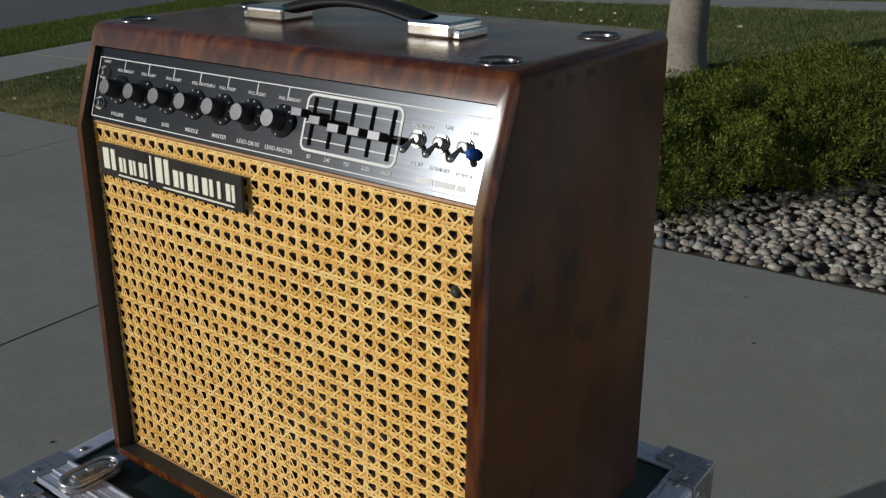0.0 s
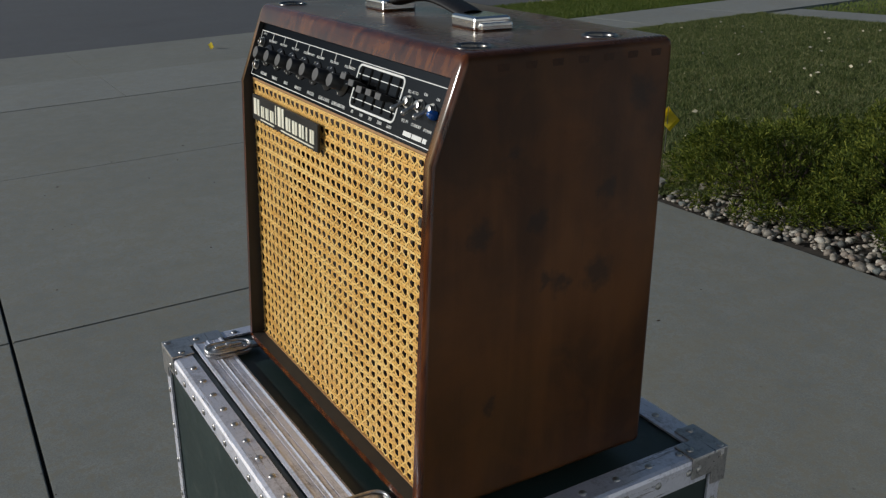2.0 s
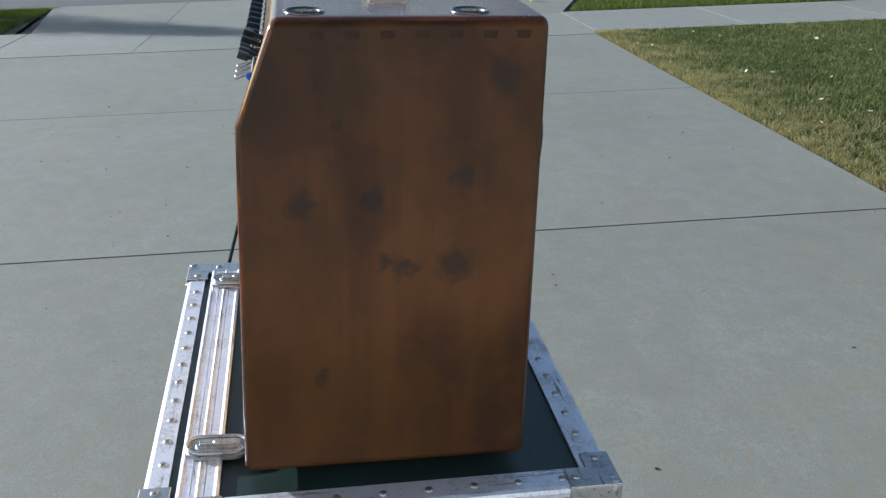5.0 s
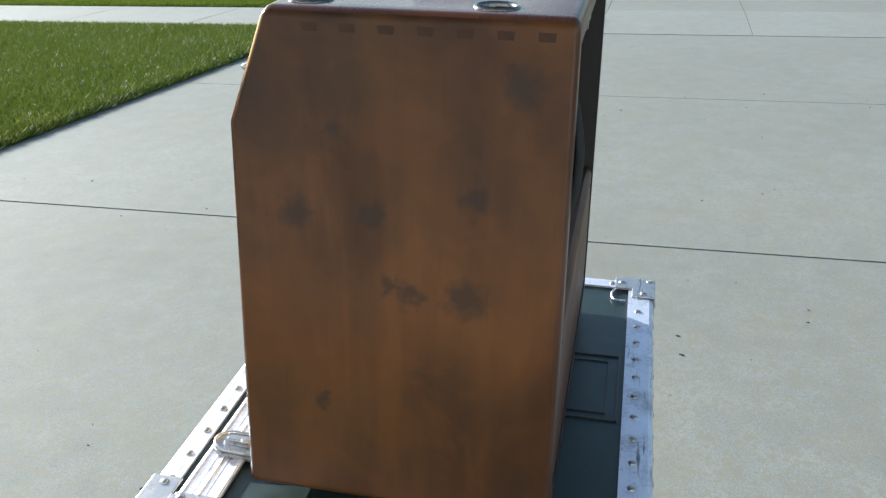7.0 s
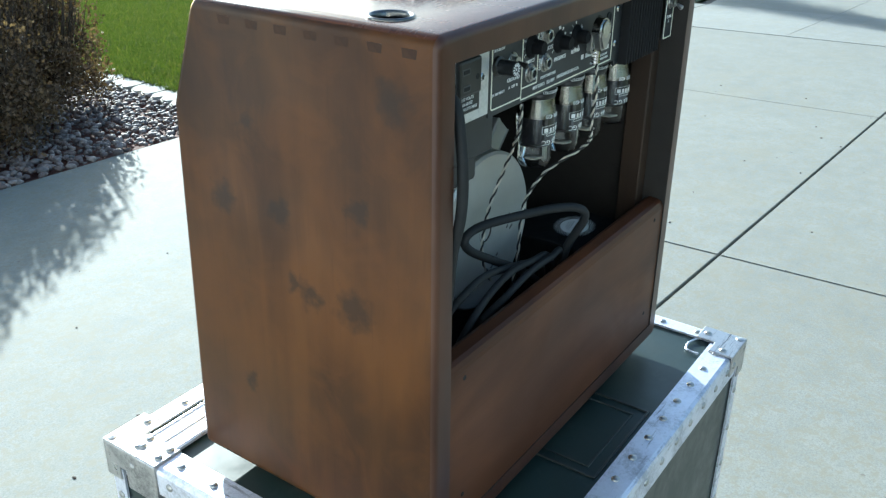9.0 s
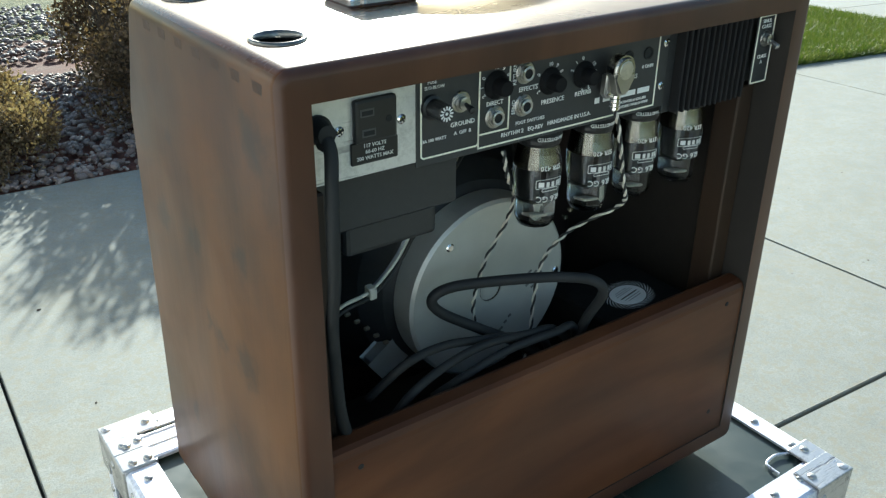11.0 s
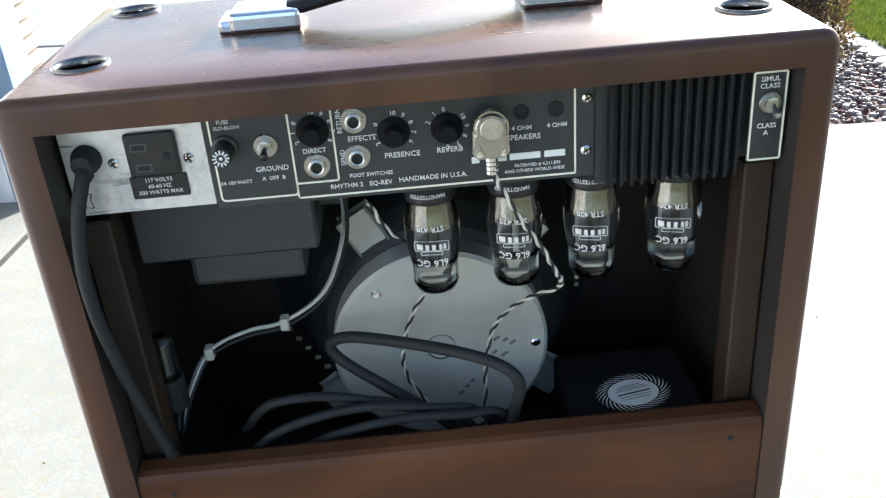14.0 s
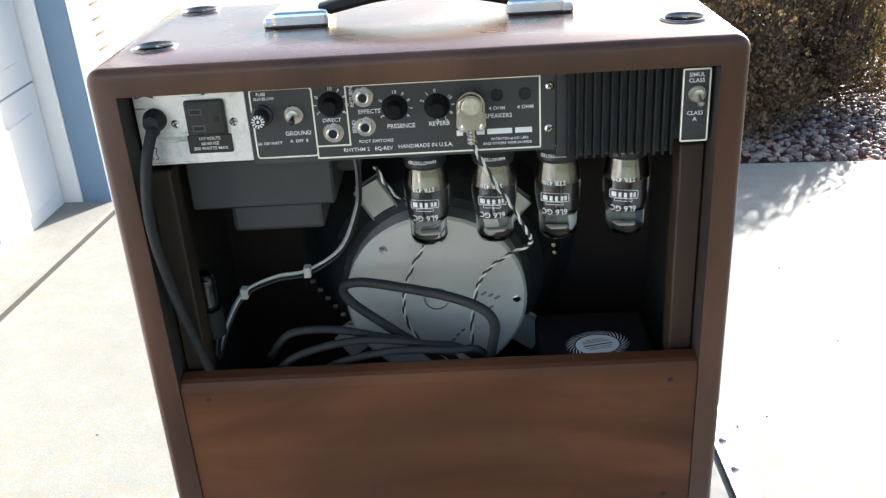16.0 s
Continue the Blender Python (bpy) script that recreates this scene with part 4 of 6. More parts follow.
for k in range(13):
    x = CX0 + 0.055 + k * 0.0428
    rivet(pose(x, CY0 + 0.017, CZ))
    rivet(pose(x, CY1 - 0.022, CZ))
    rivet(pose(x + 0.01, CY0, CZ - 0.016, 90))
    rivet(pose(x + 0.01, CY1, CZ - 0.016, -90))
for k in range(9):
    y = CY0 + 0.055 + k * 0.0495
    rivet(pose(CX0 + 0.016, y, CZ))
    rivet(pose(CX1 - 0.018, y, CZ))
    rivet(pose(CX0, y, CZ - 0.016, 0, -90))
    rivet(pose(CX1, y, CZ - 0.016, 0, 90))
for k in range(10):
    z = CZ - 0.07 - k * 0.062
    for x, y, rx, ry in ((CX0 + 0.014, CY0, 90, 0), (CX1 - 0.014, CY0, 90, 0), (CX0 + 0.014, CY1, -90, 0), (CX1 - 0.014, CY1, -90, 0), (CX0, CY0 + 0.014, 0, -90), (CX0, CY1 - 0.014, 0, -90), (CX1, CY0 + 0.014, 0, 90), (CX1, CY1 - 0.014, 0, 90)):
        rivet(pose(x, y, z, rx, ry))


def corner(x, y, sx, sy):
    """A pressed steel cap over a top corner: wings along both edges and down the upright, round a bulged nose."""
    bm = bmesh.new()
    w, n, t, h = 0.056, 0.031, 0.0020, 0.046

    def wing(a, b, c, d, e, f):
        box(bm, (min(sx * a, sx * b), min(sy * c, sy * d), e), (max(sx * a, sx * b), max(sy * c, sy * d), f), 0.0012, 2)
    wing(-t, w, -t, n, -0.001, t)
    wing(-t, n, n - 0.002, w, -0.001, t)
    wing(-t, w, -t, 0.0005, -0.028, 0.0)
    wing(-t, 0.0005, -t, w, -0.028, 0.0)
    wing(-t, 0.022, -t, 0.0005, -h, -0.026)
    wing(-t, 0.0005, -t, 0.022, -h, -0.026)
    lathe(bm, [(0.0, 0.0050), (0.0045, 0.0040), (0.0080, 0.0005), (0.0088, -0.006), (0.0080, -0.014)], 16, Matrix.Translation((sx * 0.0055, sy * 0.0055, -0.001)))
    o = part("corner_cap", bm, STEEL, case, smooth=False)
    o.location = (x, y, CZ + 0.001)
    for dx, dy in ((0.046, 0.015), (0.015, 0.046)):
        rivet(pose(x + sx * dx, y + sy * dy, CZ + 0.003))
    rivet(pose(x + sx * 0.046, y - sy * t, CZ - 0.014, 90 * sy))
    rivet(pose(x - sx * t, y + sy * 0.046, CZ - 0.014, 0, -90 * sx))


corner(CX0, CY0, 1, 1)
corner(CX1, CY0, -1, 1)
corner(CX0, CY1, 1, -1)
corner(CX1, CY1, -1, -1)

# the lid joint: a ribbed double extrusion across the top, with plates at its ends
bm = bmesh.new()
ribs = [(-0.2185, 0.0), (-0.2185, 0.0034), (-0.2150, 0.0046), (-0.2120, 0.0034), (-0.2080, 0.0030), (-0.2045, 0.0030), (-0.2040, 0.0018), (-0.2032, 0.0018), (-0.2028, 0.0032),
        (-0.1985, 0.0032), (-0.1965, 0.0044), (-0.1940, 0.0032), (-0.1900, 0.0030), (-0.1896, 0.0016), (-0.1888, 0.0016), (-0.1884, 0.0030), (-0.1800, 0.0030), (-0.1770, 0.0046), (-0.1738, 0.0034), (-0.1738, 0.0)]
prism(bm, [(y, CZ + z - 0.001) for y, z in ribs], CX0 + 0.028, CX1 - 0.034, "x")
part("lid_joint_extrusion", bm, ALU, case, "ribbed aluminium lid joint with scuffs")
bm = bmesh.new()
box(bm, (CX1 - 0.036, -0.222, CZ - 0.05), (CX1 + 0.0022, -0.170, CZ + 0.0026), 0.002, 2)
part("joint_plate", bm, STEEL, case)
for q in (-0.213, -0.180):
    rivet(pose(CX1 - 0.012, q, CZ + 0.0026))
    rivet(pose(CX1 - 0.028, q, CZ + 0.0026))
bm = bmesh.new()
box(bm, (CX0 - 0.0022, -0.222, CZ - 0.05), (CX0 + 0.03, -0.170, CZ + 0.0026), 0.002, 2)
part("joint_plate", bm, STEEL, case)


def latch(x):
    """A butterfly latch: an oval dished plate with a folded leaf, a rim of bent wire and a hook, lying across the lid joint."""
    ob = new("latch")
    ob.parent = case
    ob.matrix_basis = pose(x, -0.180, CZ + 0.0030, -4, 0, 0)

    def oval(a, r, n=10):
        return [(r * math.sin(t), a + r * math.cos(t)) for t in [math.pi * (-0.5 + i / n) for i in range(n + 1)]] + [(r * math.sin(t), -a + r * math.cos(t)) for t in [math.pi * (0.5 + i / n) for i in range(n + 1)]]

    def slab(a, r, z0, z1, bev):
        bm = bmesh.new()
        prism(bm, oval(a, r), z0, z1, "z")
        bm.normal_update()
        bmesh.ops.bevel(bm, geom=[e for e in bm.edges if all(abs(v.co.z - z1) < 1e-6 for v in e.verts)], offset=bev, segments=3, affect="EDGES")
        return bm
    part("base_plate", slab(0.0165, 0.0185, -0.001, 0.0030, 0.0010), STEEL, ob)
    bm = bmesh.new()
    ring = [(p, q, 0.0062 + 0.05 * max(0.0, q)) for p, q in oval(0.0175, 0.0158)]
    sweep(bm, ring + [ring[0]], 0.0024, 8, caps=False)
    part("rim", bm, STEEL, ob, smooth=True)
    part("leaf", slab(0.0150, 0.0118, 0.0030, 0.0088, 0.0034), STEEL, ob)
    bm = bmesh.new()
    box(bm, (-0.0030, -0.020, 0.0080), (0.0030, 0.020, 0.0112), 0.0012, 2)
    lathe(bm, [(0.0052, 0.0080), (0.0052, 0.0108), (0.0038, 0.0124), (0.0, 0.0128)], 16)
    part("thumb_turn", bm, STEEL, ob)
    bm = bmesh.new()
    box(bm, (-0.009, 0.030, 0.0005), (0.009, 0.047, 0.0065), 0.002, 2)
    part("catch", bm, STEEL, ob)


latch(-0.248)
latch(0.185)

# a recessed tray cover and a wire label holder on the lid
frame_bm = bmesh.new()
for lo, hi in (((-0.105, 0.212, 0), (0.040, 0.2145, 0.003)), ((-0.105, 0.100, 0), (-0.1025, 0.212, 0.003)), ((0.0375, 0.100, 0), (0.040, 0.212, 0.003)), ((-0.090, 0.199, 0), (0.026, 0.2005, 0.0022)), ((-0.090, 0.100, 0), (-0.0885, 0.199, 0.0022)), ((0.0245, 0.100, 0), (0.026, 0.199, 0.0022))):
    box(frame_bm, (lo[0], lo[1], CZ - 0.004), (hi[0], hi[1], CZ - 0.004 + hi[2] * 0.8), 0.0003, 1)
part("tray_rim", frame_bm, plain("worn_black_trim", (0.05, 0.055, 0.055), 0.4, 0.3, vary=0.4, scale=200), case)
bm = bmesh.new()
sweep(bm, spline([(-0.300, 0.204, CZ - 0.001), (-0.280, 0.196, CZ - 0.001), (-0.262, 0.198, CZ - 0.001), (-0.258, 0.206, CZ - 0.001), (-0.258, 0.216, CZ - 0.001)], 6), 0.0014, 6)
part("label_clip", bm, ALU, case)

# ---- the amplifier ----
BLACK = plain("black_plastic", (0.012, 0.012, 0.013), 0.38, vary=0.2, scale=150)
SATIN = plain("satin_black_metal", (0.030, 0.031, 0.033), 0.5, 0.1, vary=0.15, scale=200, bump=0.06)
SILVER = aluminium("brushed_silver", (0.70, 0.70, 0.70), 0.34, 0.7)
CHROME = plain("bright_chrome", (0.75, 0.74, 0.72), 0.14, 1.0, vary=0.08, scale=120, bump=0.05)
NICKEL = plain("dull_nickel", (0.42, 0.41, 0.39), 0.30, 1.0, vary=0.12, scale=160, bump=0.05)
PRINT = plain("white_print", (0.72, 0.72, 0.70), 0.6, vary=0.05)
CREAM = plain("cream_print", (0.78, 0.76, 0.62), 0.55, vary=0.05)
MATT = plain("matt_black_knob", (0.008, 0.008, 0.009), 0.7, vary=0.2, Specular_IOR_Level=0.12)
RUBBER = plain("black_rubber", (0.016, 0.017, 0.018), 0.7, vary=0.2, Specular_IOR_Level=0.3)
amp = thing("guitar_amplifier", "dark mahogany guitar amplifier with a cane grille on a flight case", "amplifier", at=(0, 0, 0))
HW, TOP, BEND = 0.2505, 0.478, 0.381


def front(z):
    return -0.1465 + 0.0155 * z / BEND if z <= BEND else -0.131 + 0.037 * (z - BEND) / (TOP - BEND)


def back(z):
    return 0.157 - 0.002 * z / TOP


def shell():
    """Sides, top and bottom as one dovetailed box: thick boards, rounded corners, sloping front rim."""
    th, r = 0.022, 0.011
    def arc(cx, cz, a0, rad, n=6):
        return [(cx + rad * math.cos(radians(a0 + 90 * i / n)), cz + rad * math.sin(radians(a0 + 90 * i / n))) for i in range(n + 1)]
    outer = arc(HW - r, TOP - r, 0, r) + arc(-HW + r, TOP - r, 90, r) + [(-HW, BEND), (-HW, 0.2)] + arc(-HW + r, r, 180, r) + arc(HW - r, r, 270, r) + [(HW, 0.2), (HW, BEND)]
    cx, cz = 0.0, TOP / 2
    iw, it = HW - th, th
    lip = 0.0135                                               # thinner lip round the front opening
    inner = [(max(-iw, min(iw, x)), max(it, min(TOP - it, z))) for x, z in outer]
    mouth = [(max(lip - HW, min(HW - lip, x)), max(lip, min(TOP - it, z))) for x, z in outer]
    bm = bmesh.new()
    n = len(outer)
    of = [bm.verts.new((x, front(z), z)) for x, z in outer]
    ob_ = [bm.verts.new((x + (0.003 * (1 - z / TOP) if x > 0 else 0.0), back(z), z)) for x, z in outer]
    def ring(points, depth):
        out, seen = [], {}
        for x, z in points:
            key = (round(x, 5), round(z, 5))
            if key not in seen:
                seen[key] = bm.verts.new((x, depth(z), z))
            out.append(seen[key])
        return out
    inf, inb = ring(mouth, front), ring(inner, back)
    def face(*vs):
        u = []
        for v in vs:
            if v not in u:
                u.append(v)
        if len(u) > 2:
            try:
                bm.faces.new(u)
            except ValueError:
                pass
    for i in range(n):
        j = (i + 1) % n
        face(of[i], of[j], ob_[j], ob_[i])
        face(inf[i], inb[i], inb[j], inf[j])
        face(of[i], inf[i], inf[j], of[j])
        face(ob_[i], ob_[j], inb[j], inb[i])
    bmesh.ops.remove_doubles(bm, verts=bm.verts[:], dist=1e-6)
    rims = []
    for ring in (of, ob_):
        s = set(ring)
        rims += [e for e in bm.edges if e.verts[0] in s and e.verts[1] in s]
    bmesh.ops.bevel(bm, geom=rims, offset=0.007, segments=4, affect="EDGES", profile=0.5)
    return bm


cabinet = part("cabinet", shell(), WOOD, amp, "dark lacquered mahogany cabinet")
cabinet.data.polygons.foreach_set("use_smooth", [False] * len(cabinet.data.polygons))
cabinet.data.materials.append(WOOD_X)
# inner faces get a darker tone than the outside
cabinet.data.materials.append(plain("dark_cabinet_inside", (0.022, 0.018, 0.015), 0.7, vary=0.3, scale=60))
cabinet.data.materials.append(WOOD_RIM)
cabinet.data.materials.append(WOOD_BACK)
for f in cabinet.data.polygons:
    if abs(f.normal.z) > 0.72:
        f.material_index = 1
    if max(abs(v) for v in (f.normal.x, f.normal.z)) > 0.98 and abs(f.center.x) < HW - 0.008 and 0.008 < f.center.z < TOP - 0.012:
        f.material_index = 2
    if f.normal.y < -0.3:
        f.material_index = 3
    if f.normal.y > 0.3:
        f.material_index = 4
cabinet.data.shade_smooth()
cabinet.data.set_sharp_from_angle(angle=radians(32))

# dovetails showing on the side boards
bm = bmesh.new()
prism(bm, [(-0.006, -0.0035), (0.006, -0.0035), (0.007, 0.0035), (-0.007, 0.0035)], -0.0002, 0.0001, "x")
tail = bpy.data.meshes.new("dovetail")
bm.to_mesh(tail)
bm.free()
tail.materials.append(ENDGRAIN)
for k in range(7):
    for z, flip in ((0.4635, 0), (0.0105, 180)):
        y = -0.055 + k * 0.031 if z > 0.2 else -0.105 + k * 0.038
        for sx in (1, -1):
            o = part("dovetail", tail, ENDGRAIN, cabinet)
            o.matrix_basis = pose(sx * HW, y, z, flip)

for x in (-0.2, 0.2):
    for y in (-0.10, 0.11):
        bm = bmesh.new()
        lathe(bm, [(0.0, -0.0135), (0.014, -0.0135), (0.016, -0.011), (0.018, 0.001), (0.0, 0.001)], 20, Matrix.Translation((x, y, 0)))
        part("rubber_foot", bm, RUBBER, amp)

# ---- the amplifier's front: baffle, cane, badge, control panel ----
bm = bmesh.new()
bz0, bz1 = 0.0120, 0.386
BC, BR = (0.0, 0.209), 0.146                                   # loudspeaker opening


def baffle_y(z):
    return front(bz0) + 0.022 + (z - bz0) / (bz1 - bz0) * (front(bz1) + 0.0165 - front(bz0) - 0.022)


angles = sorted([2 * math.pi * i / 72 for i in range(72)] + [math.atan2(z - BC[1], x) % (2 * math.pi) for x in (-0.2355, 0.2355) for z in (bz0, bz1)])
loops = []
for dy in (0.0, 0.018):
    rim, hole = [], []
    for a in angles:
        c, s_ = math.cos(a), math.sin(a)
        k = min(0.2355 / abs(c) if abs(c) > 1e-6 else 9, ((bz1 - BC[1]) if s_ > 0 else (BC[1] - bz0)) / abs(s_) if abs(s_) > 1e-6 else 9)
        for lst, r in ((rim, k), (hole, BR)):
            z = BC[1] + r * s_
            lst.append(bm.verts.new((r * c, baffle_y(z) + dy, z)))
    loops.append((rim, hole))
n = len(angles)
for i in range(n):
    j = (i + 1) % n
    (r0, h0), (r1, h1) = loops
    for q in ((r0[i], r0[j], h0[j], h0[i]), (r1[i], h1[i], h1[j], r1[j]), (r0[i], r1[i], r1[j], r0[j]), (h0[i], h0[j], h1[j], h1[i])):
        bm.faces.new(q)
part("baffle", bm, plain("plywood_baffle", (0.022, 0.0105, 0.0075), 0.7, vary=0.4, scale=40), amp, "brown plywood baffle")


def cane_material():
    n = Nodes("woven_cane")
    v = n.coords()
    a = n.noise(v, 300, 3)
    isl = n.island()
    f = n.math("ADD", n.math("MULTIPLY", isl, 0.5), n.math("MULTIPLY", n.noise(v, 26, 4), 0.5))
    col = n.ramp(f, (0.2, (0.64, 0.34, 0.066)), (0.5, (0.84, 0.50, 0.122)), (0.8, (0.92, 0.66, 0.24)))
    col = n.mix(n.ramp(a, (0.55, 0.0), (0.78, 0.4)), col, (0.36, 0.15, 0.03))
    return n.out(col, 0.42, bump=a, strength=0.2, dist=0.0004, Coat_Weight=0.6, Coat_Roughness=0.22)


CANE = cane_material()
PITCH = 0.01415
GX0, GX1, GZ0, GZ1 = -0.2362, 0.2362, 0.0118, 0.3845


def cane_weave():
    """Seven-step cane: doubled uprights and rows, and two slanting strands through every eye, each a domed ribbon that rides over and under."""
    verts, faces = [], []
    def surf(x, z, lift):
        return (x, front(z) + 0.0200 - lift - 0.006 * z / 0.385, z)
    def ribbon(p0, p1, w, lift, amp_, phase, wave):
        dx, dz = p1[0] - p0[0], p1[1] - p0[1]
        L = math.hypot(dx, dz)
        n = max(2, int(L / (wave / 4)))
        sx, sz = -dz / L * w / 2, dx / L * w / 2
        base = len(verts)
        for i in range(n + 1):
            t = i / n
            x, z = p0[0] + dx * t, p0[1] + dz * t
            h = lift + amp_ * math.sin(2 * math.pi * (t * L / wave) + phase)
            verts.append(surf(x + sx, z + sz, h - w * 0.13))
            verts.append(surf(x, z, h))
            verts.append(surf(x - sx, z - sz, h - w * 0.13))
        for i in range(n):
            a = base + i * 3
            faces.append((a, a + 1, a + 4, a + 3))
            faces.append((a + 1, a + 2, a + 5, a + 4))
    nx, nz = round((GX1 - GX0) / PITCH), round((GZ1 - GZ0) / PITCH)
    for i in range(nx + 1):
        x = GX0 + i * PITCH
        for d in (-0.0016, 0.0016):
            if GX0 <= x + d <= GX1:
                ribbon((x + d, GZ0), (x + d, GZ1), 0.0026, 0.0006, 0.0003, i, PITCH)
    for j in range(nz + 1):
        z = GZ0 + j * PITCH
        for d in (-0.0016, 0.0016):
            if GZ0 <= z + d <= GZ1:
                ribbon((GX0, z + d), (GX1, z + d), 0.0026, 0.0010, 0.0005, j + d * 999, PITCH)
    w, h = GX1 - GX0, GZ1 - GZ0
    for s in (1, -1):
        for k in range(-nz - 1, nx + 1):
            c = (k + 0.5) * PITCH
            a, b = max(0.0, c), min(w, c + h)
            if b - a < 0.004:
                continue
            if s > 0:
                ribbon((GX0 + a, GZ0 + a - c), (GX0 + b, GZ0 + b - c), 0.0019, 0.0012, 0.0007, 0.0, PITCH * 1.41421)
            else:
                ribbon((GX0 + a, GZ1 - (a - c)), (GX0 + b, GZ1 - (b - c)), 0.0019, 0.0014, 0.0007, 3.14, PITCH * 1.41421)
    return mesh_from("cane_grille", verts, faces, True)


grille = part("cane_grille", cane_weave(), CANE, amp, "golden woven cane grille")
BIND = plain("cane_spline", (0.33, 0.17, 0.05), 0.5, vary=0.3, scale=120)
for z, dy in ((GZ0 + 0.001, 0.0185), (GZ1 - 0.001, 0.0130)):
    bm = bmesh.new()
    sweep(bm, [(GX0 + 0.001, front(z) + dy, z), (GX1 - 0.001, front(z) + dy, z)], 0.0024, 8)
    part("spline", bm, BIND, grille)
SCREW = plain("dark_screw", (0.06, 0.055, 0.05), 0.5, 0.6)
for x, z in ((0.214, 0.315),):
    bm = bmesh.new()
    lathe(bm, [(0.0, 0.004), (0.003, 0.0035), (0.0052, 0.001), (0.0052, -0.002)], 16, pose(x, front(z) + 0.0145, z, 90))
    part("grille_screw", bm, SCREW, amp)

# badge: black plate with raised cream shapes
badge = new("badge")
badge.parent = amp
bm = bmesh.new()
TILT = math.degrees(math.atan2(0.0155, BEND))
BADGE = pose(-0.1145, -0.1235, 0.350, 90 - TILT, 0, 0)
box(bm, (-0.105, -0.0165, 0), (0.105, 0.0165, 0.0035), 0.0006, 1, BADGE)
part("badge_plate", bm, BLACK, badge, "black badge with raised cream shapes")
def cream(lo, hi, name="cream_bar"):
    b_ = bmesh.new()
    box(b_, (lo[0], lo[1], 0.0035), (hi[0], hi[1], 0.0048), 0.0003, 1, BADGE)
    part(name, b_, CREAM, badge)
x = -0.0965
for wd, ht in ((0.019, 0.021), (0.0105, 0.0145), (0.010, 0.0145), (0.012, 0.0145), (0.004, 0.024), (0.019, 0.024), (0.0145, 0.016), (0.0145, 0.016), (0.0145, 0.016), (0.0065, 0.016), (0.0115, 0.016)):
    wd *= 1.12
    if wd > 0.008:
        cream((x, -0.0085, 0), (x + wd * 0.46, -0.0085 + ht, 0))
        cream((x + wd * 0.60, -0.0085, 0), (x + wd * 0.92, -0.0085 + ht, 0))
    else:
        cream((x, -0.0085, 0), (x + wd * 0.62, -0.0085 + ht, 0))
    x += wd + 0.0042
cream((-0.074, -0.0132, 0), (-0.027, -0.0115, 0))
cream((-0.004, -0.0132, 0), (0.095, -0.0115, 0))

# control panel
SLOPE = math.degrees(math.atan2(0.025, 0.068))
PANEL = pose(0.0, -0.1100, 0.4205, 90 - SLOPE, 0, 0)     # its x runs across, its y up the slope, its z outwards


def panel_at(x, y, z=0.0):
    return PANEL @ Matrix.Translation((x, y, z))


def anodised():
    n = Nodes("dark_anodised_panel")
    g = n.noise(n.coords((8, 900, 900)), 1.0, 3)
    col = n.ramp(g, (0.3, (0.048, 0.051, 0.057)), (0.7, (0.052, 0.055, 0.061)))
    return n.out(col, n.ramp(g, (0.3, 0.185), (0.7, 0.205)), 1.0, bump=g, strength=0.004, dist=0.0002, Specular_Tint=(0.35, 0.35, 0.36, 1))


ANOD = anodised()
bm = bmesh.new()
box(bm, (-0.2362, -0.0355, -0.002), (0.2362, 0.036, 0), 0.0004, 1, PANEL)
control = part("control_panel", bm, ANOD, amp, "dark anodised control panel with white lines")
bm = bmesh.new()
LW = 0.0009
for lo, hi in (((-0.2315, 0.0262), (0.2345, 0.0262)), ((-0.2315, -0.0318), (0.2345, -0.0318)), ((-0.2315, -0.0318), (-0.2315, 0.0262))):
    box(bm, (lo[0] - LW / 2, lo[1] - LW / 2, 0), (hi[0] + LW / 2, hi[1] + LW / 2, 0.0003), 0, 1, PANEL)
KNOBS = [-0.191 + 0.0372 * i for i in range(7)]
for x in KNOBS:
    box(bm, (x - 0.0005, 0.0150, 0), (x + 0.0005, 0.0258, 0.0003), 0, 1, PANEL)
part("panel_line", bm, PRINT, control)


def rounded_frame(x0, y0, x1, y1, r, w, z0, z1, m, material, parent, name):
    """A rounded rectangular ring."""
    def loop(o):
        pts = []
        for cx, cy, a0 in ((x1 - r, y1 - r, 0), (x0 + r, y1 - r, 90), (x0 + r, y0 + r, 180), (x1 - r, y0 + r, 270)):
            for i in range(5):
                a = radians(a0 + 22.5 * i)
                pts.append((cx + (r + o) * math.cos(a), cy + (r + o) * math.sin(a)))
        return pts
    b_ = bmesh.new()
    rings = [[b_.verts.new(m @ Vector((x, y, z))) for x, y in loop(o)] for o, z in ((w / 2, z0), (w / 2, z1), (-w / 2, z1), (-w / 2, z0))]
    n = len(rings[0])
    for a, c in zip(rings, rings[1:]):
        for i in range(n):
            b_.faces.new((a[i], a[(i + 1) % n], c[(i + 1) % n], c[i]))
    return part(name, b_, material, parent)


rounded_frame(0.0560, -0.0215, 0.1545, 0.0235, 0.006, 0.0022, -0.0005, 0.0006, PANEL, PRINT, control, "equaliser_frame")
bm = bmesh.new()
for y in (0.0135, 0.0005, -0.0125):
    box(bm, (0.0568, y - 0.0005, 0), (0.1538, y + 0.0005, 0.0003), 0, 1, PANEL)
part("panel_line", bm, PRINT, control)


